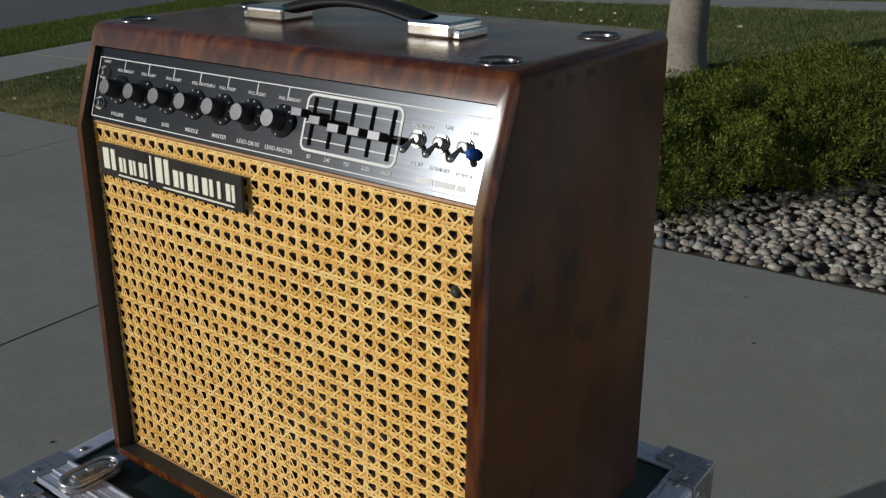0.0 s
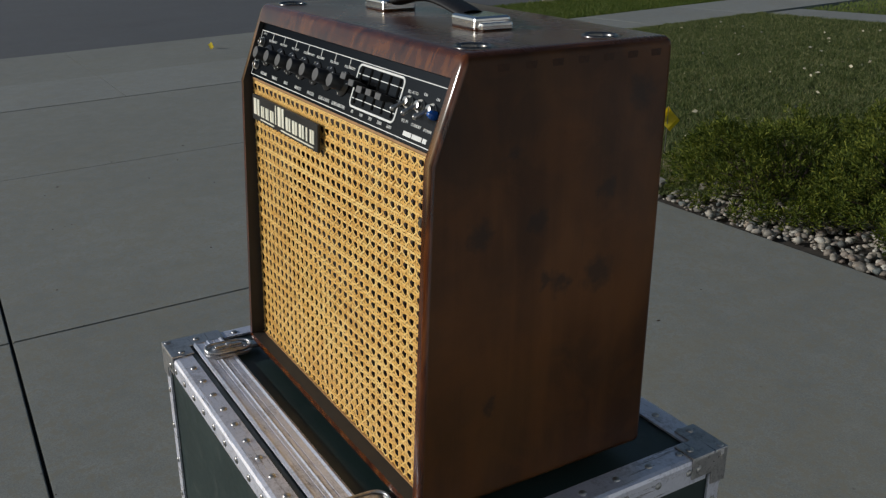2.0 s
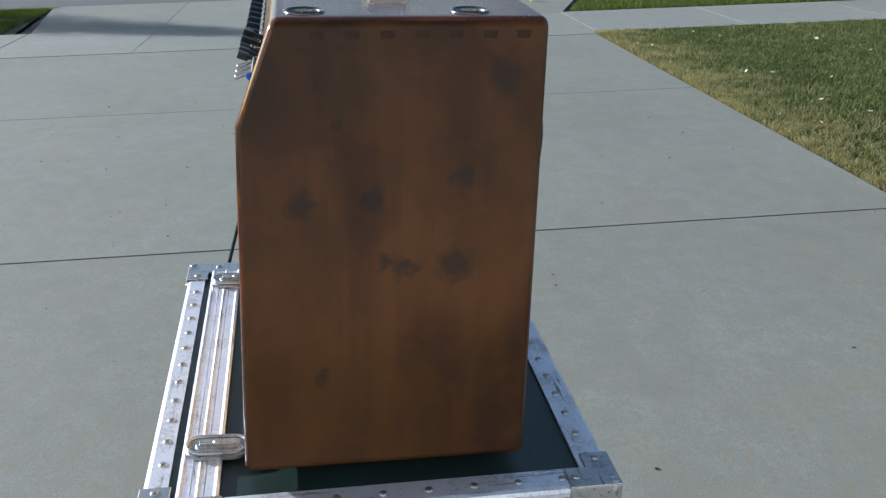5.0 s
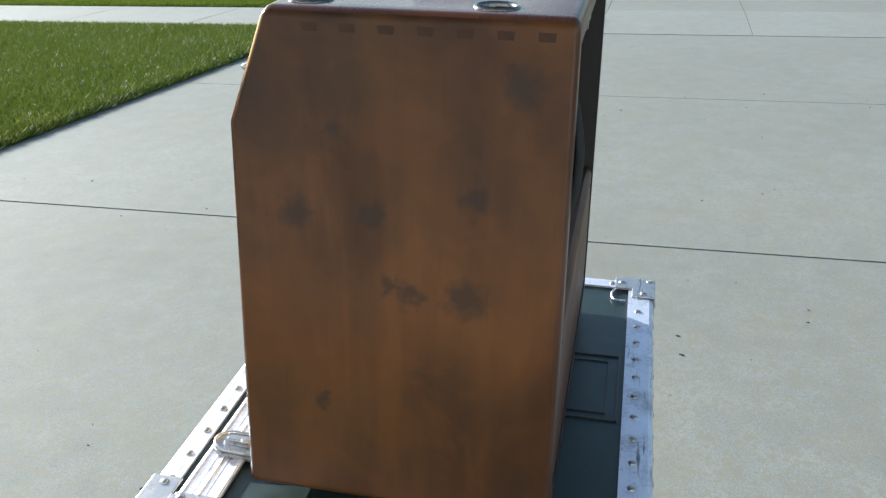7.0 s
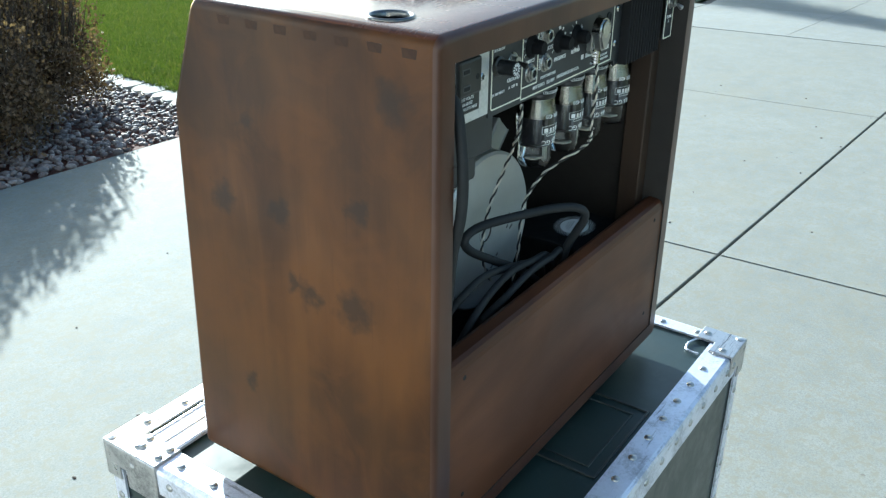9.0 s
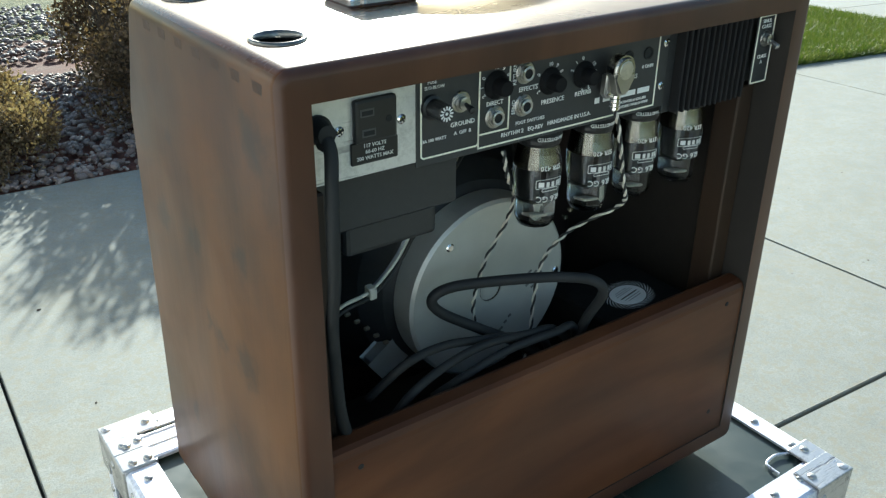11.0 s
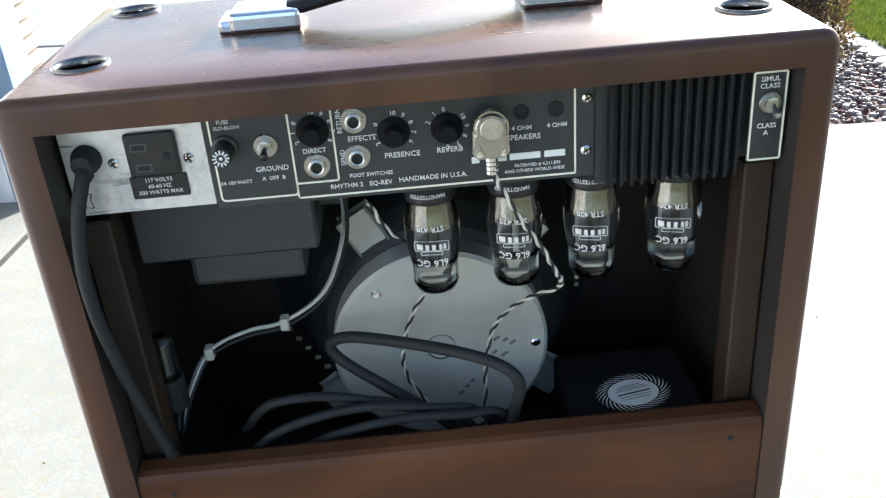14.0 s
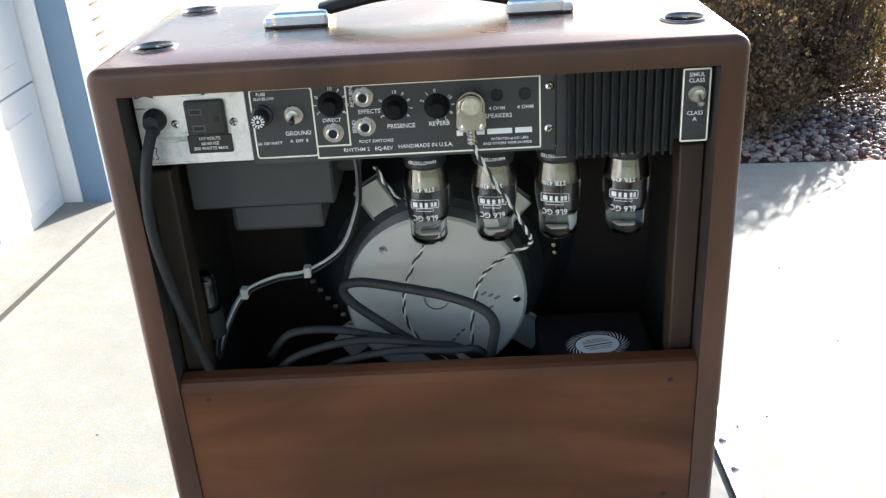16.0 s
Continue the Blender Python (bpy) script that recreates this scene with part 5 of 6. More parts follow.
def knob(x, y, size=1.0, turn=0.0):
    """A black skirted knob with a fluted grip, a dull metal cap and a number ring."""
    b_ = bmesh.new()
    r = 0.0098 * size
    lathe(b_, [(0.0, 0.0), (r * 1.42, 0.0005), (r * 1.42, 0.0012), (r * 1.15, 0.003), (r * 0.92, 0.0042), (r * 0.80, 0.017 * size), (r * 0.76, 0.0176 * size)], 28)
    lathe(b_, [(r * 0.74, 0.0176 * size), (r * 0.72, 0.0180 * size), (0.0, 0.0180 * size)], 28, mat=1)
    for k in range(10):
        if k in (4, 5):
            continue
        a = radians(-90 + 36 * k) + turn
        q = Matrix.Translation((r * 1.22 * math.cos(a), r * 1.22 * math.sin(a), 0.0027)) @ Matrix.Rotation(a, 4, "Z") @ Matrix.Rotation(radians(22), 4, "Y")
        done = len(b_.faces)
        box(b_, (-0.0009, -0.0005, 0), (0.0009, 0.0005, 0.0003), 0, 1, q)
        b_.faces.ensure_lookup_table()
        for f in b_.faces[done:]:
            f.material_index = 2
    me = bpy.data.meshes.new("knob")
    b_.to_mesh(me)
    b_.free()
    for m_ in (BLACK, CAPS, PRINT):
        me.materials.append(m_)
    me.shade_smooth()
    me.set_sharp_from_angle(angle=radians(40))
    return me


CAPS = plain("knob_cap", (0.10, 0.10, 0.105), 0.36, 0.8, vary=0.15, scale=300)
for i, x in enumerate(KNOBS):
    o = part("knob", knob(x, 0, 1.0, i * 0.7), BLACK, control)
    o.matrix_basis = panel_at(x - 0.002, -0.0025)


def jack(m, parent, r=0.0058):
    """A nickel washer and hexagon nut round a dark threaded socket."""
    b_ = bmesh.new()
    lathe(b_, [(r * 0.6, 0.0), (r * 1.16, 0.0), (r * 1.16, 0.0006), (r * 1.10, 0.0010), (r * 0.6, 0.0010)], 28)
    hexa = [(r * 1.03 * math.cos(radians(60 * i + 12)), r * 1.03 * math.sin(radians(60 * i + 12))) for i in range(6)]
    prism(b_, hexa, 0.0010, 0.0030, "z")
    lathe(b_, [(r * 0.78, 0.0030), (r * 0.76, 0.0050), (r * 0.62, 0.0054), (r * 0.50, 0.0050), (r * 0.48, 0.0036)], 24)
    lathe(b_, [(r * 0.50, 0.0048), (r * 0.46, 0.0036), (0.0, 0.0034)], 22, mat=1)
    me = bpy.data.meshes.new("jack")
    b_.to_mesh(me)
    b_.free()
    me.shade_smooth()
    me.set_sharp_from_angle(angle=radians(35))
    me.materials.append(NICKEL)
    me.materials.append(RUBBER)
    o = part("jack", me, NICKEL, parent)
    o.matrix_basis = m
    return o


jack(panel_at(-0.2215, 0.0115), control)
jack(panel_at(-0.2205, -0.0185), control)
# grey that stands for the glossy reflection on top of the black caps
CAP_SHEEN = plain("grey_cap_sheen", (0.10, 0.10, 0.105), 0.35, 0.5, vary=0.15)
PITCHDARK = plain("dark_slot", (0.003, 0.003, 0.003), 0.95, vary=0.2, Specular_IOR_Level=0.05)
for k in range(5):
    x = 0.0645 + 0.0205 * k
    b_ = bmesh.new()
    box(b_, (x - 0.0018, -0.0178, 0.0002), (x + 0.0018, 0.0215, 0.0006), 0, 1, PANEL)
    part("slider_slot", b_, PITCHDARK, control)
    b_ = bmesh.new()
    y = (0.0065, 0.0025, -0.0010, -0.0005, -0.0008)[k]
    box(b_, (x - 0.0022, y - 0.0022, 0.0), (x + 0.0022, y + 0.0022, 0.012), 0.0004, 1, PANEL)
    box(b_, (x - 0.0060, y - 0.0034, 0.010), (x + 0.0060, y + 0.0034, 0.0205), 0.0008, 2, PANEL)
    cap = part("slider_cap", b_, BLACK, control)
    b_ = bmesh.new()
    box(b_, (x - 0.0056, y - 0.0031, 0.0204), (x + 0.0056, y + 0.0031, 0.0208), 0.0001, 1, PANEL)
    part("cap_top", b_, CAP_SHEEN, cap)


def toggle(m, parent, lean=-28, long=0.016, washer=0.0, bat_material=None):
    """A bat toggle switch with its nut, on a round washer where it has one."""
    b_ = bmesh.new()
    if washer:
        lathe(b_, [(0.004, 0.0), (washer, 0.0), (washer, 0.0007), (washer * 0.94, 0.0012), (0.004, 0.0012)], 28)
    hexa = [(0.0064 * math.cos(radians(60 * i)), 0.0064 * math.sin(radians(60 * i))) for i in range(6)]
    prism(b_, hexa, 0.0, 0.0026, "z")
    lathe(b_, [(0.0046, 0.0026), (0.0046, 0.0058), (0.0030, 0.0062), (0.0, 0.0062)], 18)
    bat = Matrix.Translation((0, 0, 0.0052)) @ Matrix.Rotation(radians(-lean), 4, "X")
    lathe(b_, [(0.0013, 0.0), (0.0016, long * 0.3), (0.0027, long * 0.85), (0.0026, long * 0.95), (0.0015, long * 1.03), (0.0, long * 1.05)], 14, bat, mat=1)
    me = bpy.data.meshes.new("toggle_switch")
    b_.to_mesh(me)
    b_.free()
    me.shade_smooth()
    me.set_sharp_from_angle(angle=radians(40))
    me.materials.append(NICKEL if washer else CHROME)
    me.materials.append(bat_material or CHROME)
    o = part("toggle_switch", me, CHROME, parent)
    o.matrix_basis = m
    return o


for x in (0.1722, 0.1938, 0.2155):
    toggle(panel_at(x, 0.0030), control, -42, 0.0165, 0.0070, RIVET)
b_ = bmesh.new()
lathe(b_, [(0.0046, 0.0), (0.0046, 0.003), (0.0038, 0.006), (0.0022, 0.0085), (0.0, 0.009)], 18, panel_at(0.2235, -0.0005, 0.0005))
part("pilot_jewel", b_, plain("blue_jewel", (0.03, 0.14, 0.55), 0.12, vary=0.1, Transmission_Weight=0.3), control, "blue faceted pilot jewel")
for text, x in (("VOLUME", KNOBS[0]), ("TREBLE", KNOBS[1]), ("BASS", KNOBS[2]), ("MIDDLE", KNOBS[3]), ("MASTER", KNOBS[4]), ("LEAD-DRIVE", KNOBS[5]), ("LEAD-MASTER", KNOBS[6])):
    words(text, 0.0052, panel_at(x, -0.0262, 0.0002), PRINT, control)
for left, right, x in (("PULL", "BRIGHT", KNOBS[0]), ("PULL", "SHIFT", KNOBS[1]), ("PULL", "SHIFT", KNOBS[2]), ("PULL", "RHYTHM 2", KNOBS[3]), ("PULL", "DEEP", KNOBS[4]), ("PULL", "LEAD", KNOBS[5]), ("PULL", "BRIGHT", KNOBS[6])):
    words(left, 0.0040, panel_at(x - 0.0015, 0.0160, 0.0002), PRINT, control, align="RIGHT")
    words(right, 0.0040, panel_at(x + 0.0015, 0.0160, 0.0002), PRINT, control, align="LEFT")
words("INPUT", 0.0038, panel_at(-0.2195, 0.0225, 0.0002), PRINT, control)
for text, k in (("80", 0), ("240", 1), ("750", 2), ("2200", 3), ("6600", 4)):
    words(text, 0.0048, panel_at(0.0670 + 0.0205 * k, -0.0265, 0.0002), PRINT, control)
for text, x, y in (("EQ. AUTO", 0.1745, 0.0130), ("ON", 0.1975, 0.0150), ("ON", 0.2200, 0.0140), ("EQ. IN", 0.1745, -0.0150), ("STANDBY", 0.1965, -0.0158), ("POWER", 0.2185, -0.0165)):
    words(text, 0.0042, panel_at(x, y, 0.0002), PRINT, control)
bm = bmesh.new()
for x0, x1 in ((0.1775, 0.1930), (0.1945, 0.2125), (0.2145, 0.2215)):
    box(bm, (x0, -0.0283, 0), (x1, -0.0238, 0.0003), 0, 1, PANEL)
part("maker_mark_bars", bm, PRINT, control)

# ---- top: handle and stacking cups ----
RIMS = plain("dark_nickel_rim", (0.16, 0.155, 0.15), 0.22, 0.95, vary=0.2, scale=200)
handle = new("handle")
handle.parent = amp
for sx in (1, -1):
    b_ = bmesh.new()
    box(b_, (min(sx * 0.076, sx * 0.126), -0.004, TOP - 0.001), (max(sx * 0.076, sx * 0.126), 0.042, TOP + 0.0140), 0.004, 3)
    box(b_, (min(sx * 0.112, sx * 0.134), -0.001, TOP - 0.001), (max(sx * 0.112, sx * 0.134), 0.039, TOP + 0.0085), 0.003, 2)
    part("end_cap", b_, CHROME, handle, "chromed handle end cap")
b_ = bmesh.new()
hp = spline([(-0.085, 0.019, TOP + 0.010), (-0.065, 0.019, TOP + 0.0145), (-0.035, 0.019, TOP + 0.0200), (0, 0.019, TOP + 0.0225), (0.035, 0.019, TOP + 0.0200), (0.065, 0.019, TOP + 0.0145), (0.085, 0.019, TOP + 0.010)], 6)
prof = [(0.0155 * math.cos(a), 0.0052 * math.sin(a) + (0.0012 if math.sin(a) > 0.5 else 0)) for a in [2 * math.pi * i / 18 for i in range(18)]]
rings = []
for i, p in enumerate(hp):
    d = (hp[min(i + 1, len(hp) - 1)] - hp[max(i - 1, 0)]).normalized()
    nrm = Vector((-d.z, 0, d.x))
    rings.append([b_.verts.new(p + Vector((0, q, 0)) + nrm * r_) for q, r_ in prof])
for a, c in zip(rings, rings[1:]):
    for i in range(18):
        b_.faces.new((a[i], a[(i + 1) % 18], c[(i + 1) % 18], c[i]))
part("strap", b_, plain("black_handle_vinyl", (0.014, 0.014, 0.016), 0.55, vary=0.2, scale=250, bump=0.3, Specular_IOR_Level=0.2), handle, smooth=True)
CUPS = [(x, y) for x in (-0.2145, 0.2145) for y in (-0.065, 0.087)]
drill = bmesh.new()
for x, y in CUPS:
    lathe(drill, [(0.0, TOP - 0.0095), (0.0152, TOP - 0.0095), (0.0152, TOP + 0.01), (0.0, TOP + 0.01)], 32, Matrix.Translation((x, y, 0)))
bmesh.ops.recalc_face_normals(drill, faces=drill.faces[:])
drill_me = bpy.data.meshes.new("drill")
drill.to_mesh(drill_me)
drill.free()
bit = bpy.data.objects.new("drill", drill_me)
scene.collection.objects.link(bit)
cut = cabinet.modifiers.new("cups", "BOOLEAN")
cut.operation, cut.solver, cut.object = "DIFFERENCE", "EXACT", bit
bored = bpy.data.meshes.new_from_object(cabinet.evaluated_get(bpy.context.evaluated_depsgraph_get()))
cabinet.modifiers.remove(cut)
cabinet.data = bored
bpy.data.objects.remove(bit)
for x, y in CUPS:
    b_ = bmesh.new()
    lathe(b_, [(0.0188, TOP - 0.0002), (0.0186, TOP + 0.0012), (0.0174, TOP + 0.0019), (0.0158, TOP + 0.0014), (0.0149, TOP - 0.0005), (0.0147, TOP - 0.0030)], 36, Matrix.Translation((x, y, 0)))
    o = part("stacking_cup", b_, RIMS, amp, "dark metal-rimmed stacking cup", smooth=True)
    b_ = bmesh.new()
    lathe(b_, [(0.0147, TOP - 0.0030), (0.0142, TOP - 0.0086), (0.0, TOP - 0.0088)], 28, Matrix.Translation((x, y, 0)))
    part("cup_floor", b_, PITCHDARK, o)

# ---- the amplifier's back: chassis, rear panel, valves, loudspeaker, boards and leads ----
PY = 0.127                                                     # face of the rear panel
REAR = pose(0, PY, 0, 90, 0, 180)                              # its x runs to -x, its y up, its z outwards


def rear_at(x, z, out=0.0):
    return Matrix.Translation((x, PY + out, z)) @ Matrix.Rotation(radians(180), 4, "Z") @ Matrix.Rotation(radians(90), 4, "X")


bm = bmesh.new()
box(bm, (-0.2275, -0.085, 0.3895), (0.2275, PY - 0.0015, 0.4575), 0.001, 1)
chassis = part("chassis", bm, SATIN, amp, "black steel chassis")
rear = new("rear_panel")
rear.parent = amp


def flat(name, x0, z0, x1, z1, t0, t1, material, bevel=0.0, label="", parent=None):
    b_ = bmesh.new()
    box(b_, (x0, PY + t0, z0), (x1, PY + t1, z1), bevel, 1)
    return part(name, b_, material, parent or rear, label)


flat("bare_plate", 0.1375, 0.391, 0.2265, 0.4525, -0.0014, 0.0, SILVER, 0.0003, "bare aluminium plate with a scratch")
flat("printed_plate", -0.1075, 0.387, 0.1373, 0.4528, -0.0014, 0.0002, SATIN, 0.0003, "black printed rear plate")
rounded_frame(-0.1335, 0.3925, -0.0845, 0.4490, 0.0025, 0.0012, 0.0, 0.0006, REAR, CREAM, rear, "printed_frame")
# stepped outline: it drops beside the return jack, runs left under the direct jack, and comes back along the foot
step = [(0.0575, 0.4485), (-0.0955, 0.4485), (-0.0955, 0.3900), (0.0845, 0.3900), (0.0845, 0.4000), (0.0575, 0.4000)]
LINE = 0.0006
for (xa, za), (xb, zb) in zip(step, step[1:] + step[:1]):
    flat("printed_line", min(xa, xb) - LINE, min(za, zb) - LINE, max(xa, xb) + LINE, max(za, zb) + LINE, 0, 0.0006, CREAM)
b_ = bmesh.new()
prism(b_, [(0.2085 - 0.0024 * math.sin(t), 0.4487 + 0.0024 * math.cos(t)) for t in [math.pi * i / 6 - math.pi for i in range(7)]][::-1] + [(0.2250, 0.4511), (0.2250, 0.4466)], PY, PY + 0.0002, "y")
part("purple_mark", b_, plain("purple_paint", (0.07, 0.04, 0.17), 0.6, vary=0.2), rear)
bm = bmesh.new()
box(bm, (0.1545, PY - 0.001, 0.4145), (0.1865, PY + 0.0045, 0.4440), 0.0022, 2)
GREYRIM = plain("grey_moulding", (0.06, 0.06, 0.062), 0.5, vary=0.1)
outlet = part("mains_outlet", bm, BLACK, rear, "black mains outlet")
for lo, hi in (((0.1735, 0.4335), (0.1815, 0.4365)), ((0.1725, 0.4200), (0.1805, 0.4230))):
    flat("slot_rim", lo[0] - 0.0011, lo[1] - 0.0011, hi[0] + 0.0011, hi[1] + 0.0011, 0.004, 0.0047, GREYRIM, 0, "", outlet)
    flat("slot", lo[0], lo[1], hi[0], hi[1], 0.004, 0.0050, RUBBER, 0, "", outlet)
b_ = bmesh.new()
lathe(b_, [(0.0025, 0.0045), (0.0022, 0.0049), (0.0, 0.0049)], 14, rear_at(0.1612, 0.4285))
part("earth_hole", b_, RUBBER, outlet)
flat("rating_plate", 0.1525, 0.3995, 0.1885, 0.4150, 0, 0.0012, BLACK, 0.0008)
for text, z in (("117 VOLTS", 0.4118), ("60-60 HZ", 0.4076), ("200 WATTS MAX", 0.4035)):
    words(text, 0.0037, rear_at(0.1705, z, 0.0013), PRINT, rear)


def cross_screw(x, z, r=0.0036, y=0.0):
    b_ = bmesh.new()
    lathe(b_, [(r, 0), (r * 0.95, 0.0008), (r * 0.6, 0.0017), (0.0, 0.0019)], 16, rear_at(x, z, y))
    o = part("screw", b_, CHROME, rear)
    b_ = bmesh.new()
    box(b_, (-r * 0.6, -r * 0.12, 0.0016), (r * 0.6, r * 0.12, 0.0021), 0, 1, rear_at(x, z, y) @ Matrix.Rotation(0.5, 4, "Z"))
    box(b_, (-r * 0.12, -r * 0.6, 0.0016), (r * 0.12, r * 0.6, 0.0021), 0, 1, rear_at(x, z, y) @ Matrix.Rotation(0.5, 4, "Z"))
    part("cross_slot", b_, RUBBER, o)


for x, z in ((0.196, 0.425), (0.149, 0.4245), (-0.1035, 0.440), (-0.1025, 0.405)):
    cross_screw(x, z)
flat("hole", 0.168, 0.4475, 0.171, 0.4500, 0, 0.0003, RUBBER, 0.001)
# hand-drawn pen mark in the plate's corner
b_ = bmesh.new()
for stroke in ([(0.2228, 0.4045), (0.2190, 0.4050), (0.2200, 0.4020), (0.2225, 0.4000), (0.2212, 0.3972), (0.2185, 0.3965)], [(0.2168, 0.4058), (0.2150, 0.4052), (0.2162, 0.4010), (0.2150, 0.3968), (0.2172, 0.3958)]):
    sweep(b_, [(x, PY + 0.0001, z) for x, z in [(p.x, p.y) for p in spline([(x, z, 0) for x, z in stroke], 5)]], 0.00035, 5)
part("pen_mark", b_, BLACK, rear)
# mains lead with its strain relief
b_ = bmesh.new()
lathe(b_, [(0.0094, 0.0), (0.0094, 0.003), (0.0084, 0.0045), (0.0074, 0.0085), (0.0062, 0.0135), (0.0, 0.0145)], 20, rear_at(0.2115, 0.4295))
box(b_, (0.2075, PY + 0.004, 0.4185), (0.2155, PY + 0.0145, 0.4300), 0.002, 2)
part("strain_relief", b_, RUBBER, rear)
b_ = bmesh.new()
sweep(b_, spline([(0.2115, PY + 0.006, 0.429), (0.2118, PY + 0.017, 0.421), (0.2165, PY + 0.0255, 0.402), (0.2205, PY + 0.0315, 0.368), (0.2210, PY + 0.0305, 0.335), (0.2200, PY + 0.023, 0.300), (0.2160, PY + 0.0170, 0.262), (0.2100, PY + 0.0095, 0.220), (0.2030, PY + 0.0065, 0.188), (0.190, PY - 0.002, 0.13), (0.15, PY - 0.03, 0.07), (0.10, PY - 0.07, 0.032), (0.0, PY - 0.09, 0.030)], 6), 0.0045, 12)
part("mains_lead", b_, RUBBER, amp, "thick black mains lead", smooth=True)
CORD = plain("grey_black_cord", (0.020, 0.021, 0.023), 0.65, vary=0.2, Specular_IOR_Level=0.25)
for pts in ([(0.0, 0.06, 0.06), (-0.03, 0.10, 0.135), (0.005, 0.098, 0.178), (0.045, 0.086, 0.204), (0.078, 0.076, 0.226), (0.086, 0.074, 0.241), (0.070, 0.080, 0.250), (0.030, 0.096, 0.251), (-0.015, 0.117, 0.247), (-0.043, 0.131, 0.241), (-0.053, 0.134, 0.226), (-0.050, 0.128, 0.190), (-0.045, 0.118, 0.14), (-0.04, 0.09, 0.08), (-0.02, 0.06, 0.035)],
            [(0.165, 0.11, 0.15), (0.140, 0.128, 0.186), (0.105, 0.127, 0.201), (0.060, 0.124, 0.205), (0.010, 0.121, 0.196), (-0.025, 0.118, 0.186), (-0.06, 0.10, 0.14), (-0.07, 0.08, 0.05)],
            [(0.16, 0.09, 0.18), (0.135, 0.118, 0.211), (0.100, 0.117, 0.214), (0.060, 0.114, 0.204), (0.020, 0.110, 0.199), (-0.02, 0.105, 0.17), (-0.04, 0.08, 0.06)],
            [(0.11, 0.120, 0.17), (0.085, 0.131, 0.188), (0.040, 0.131, 0.196), (-0.010, 0.129, 0.193), (-0.045, 0.122, 0.18), (-0.06, 0.09, 0.08)]):
    b_ = bmesh.new()
    sweep(b_, spline([(px, py - 0.010 if pz < 0.215 and py > 0.11 else py, pz + (0.003 if py > 0.11 else 0.0)) for px, py, pz in pts], 7), 0.0046 if pts[0][0] == 0.0 else 0.0037, 12)
    part("coiled_lead", b_, CORD, amp, "coil of black mains lead", smooth=True)

# fuse, earth switch, jacks and knobs
b_ = bmesh.new()
lathe(b_, [(0.0085, 0.0), (0.0085, 0.003), (0.0066, 0.004), (0.0062, 0.018), (0.0058, 0.0185), (0.0, 0.0187)], 20, rear_at(0.1255, 0.4285))
fuse = part("fuse_holder", b_, BLACK, rear, smooth=False)
b_ = bmesh.new()
for k in range(12):
    box(b_, (0.0026, -0.0005, 0.0186), (0.0052, 0.0005, 0.0190), 0, 1, rear_at(0.1255, 0.4285) @ Matrix.Rotation(radians(30 * k), 4, "Z"))
lathe(b_, [(0.0012, 0.0187), (0.0, 0.0192)], 8, rear_at(0.1255, 0.4285))
part("fuse_print", b_, PRINT, fuse)
toggle(rear_at(0.1005, 0.4275), rear, -16, 0.010, 0.0078, BLACK)
jack(rear_at(0.0438, 0.4390), rear, 0.0072)
jack(rear_at(0.0440, 0.4148), rear, 0.0072)
jack(rear_at(0.0702, 0.4110), rear, 0.0072)
rear_knob = knob(0, 0, 0.74)
for i in range(3):
    rear_knob.materials[i] = MATT
for x, z in ((0.0700, 0.4345), (0.0195, 0.4290), (-0.0140, 0.4285)):
    o = part("knob", rear_knob, BLACK, rear)
    o.matrix_basis = rear_at(x, z)
    spin = -55 if x < 0 else 0
    for k, digit in enumerate(("6", "7", "8", "9", "10", "", "0", "1", "2")):
        a = radians(-35 + 31 * k + spin)
        if digit:
            words(digit, 0.0042, rear_at(x, z, 0.0003) @ Matrix.Translation((0.0124 * math.cos(a), 0.0124 * math.sin(a), 0)) @ Matrix.Rotation(a - radians(90), 4, "Z"), PRINT, rear)
for x in (-0.0615, -0.0835):
    b_ = bmesh.new()
    lathe(b_, [(0.0052, 0.0), (0.0050, 0.0012), (0.0038, 0.0012), (0.0034, 0.0004), (0.0, 0.0004)], 18, rear_at(x, 0.4345))
    part("jack_hole", b_, RUBBER, rear)
for text, x, z, s in (("FUSE", 0.1245, 0.4452, 0.0036), ("SLO-BLOW", 0.1225, 0.4415, 0.0033), ("GROUND", 0.0985, 0.4120, 0.0048), ("3A 100 WATT", 0.1225, 0.4045, 0.0033), ("A  OFF  B", 0.0985, 0.4055, 0.0036),
                      ("DIRECT", 0.0705, 0.4213, 0.0044), ("EFFECTS", 0.0400, 0.4268, 0.0048), ("PRESENCE", 0.0155, 0.4135, 0.0050), ("REVERB", -0.0150, 0.4140, 0.0050), ("4 OHM", -0.0615, 0.4240, 0.0042), ("4 OHM", -0.0840, 0.4240, 0.0042),
                      ("SPEAKERS", -0.0625, 0.4178, 0.0050), ("FOOT SWITCHES", 0.0365, 0.4020, 0.0036), ("RHYTHM 2", 0.0530, 0.3955, 0.0044), ("EQ-REV", 0.0310, 0.3955, 0.0044), ("HANDMADE IN U.S.A.", -0.0030, 0.3962, 0.0046),
                      ("PATENTED # 4,211,893", -0.0710, 0.3985, 0.0030), ("AND OTHERS WORLD-WIDE", -0.0690, 0.3948, 0.0030)):
    words(text, s, rear_at(x, z, 0.0004), PRINT, rear)
words("RETURN", 0.0044, rear_at(0.0530, 0.4395, 0.0004) @ Matrix.Rotation(radians(90), 4, "Z"), PRINT, rear)
words("SEND", 0.0044, rear_at(0.0530, 0.4150, 0.0004) @ Matrix.Rotation(radians(90), 4, "Z"), PRINT, rear)
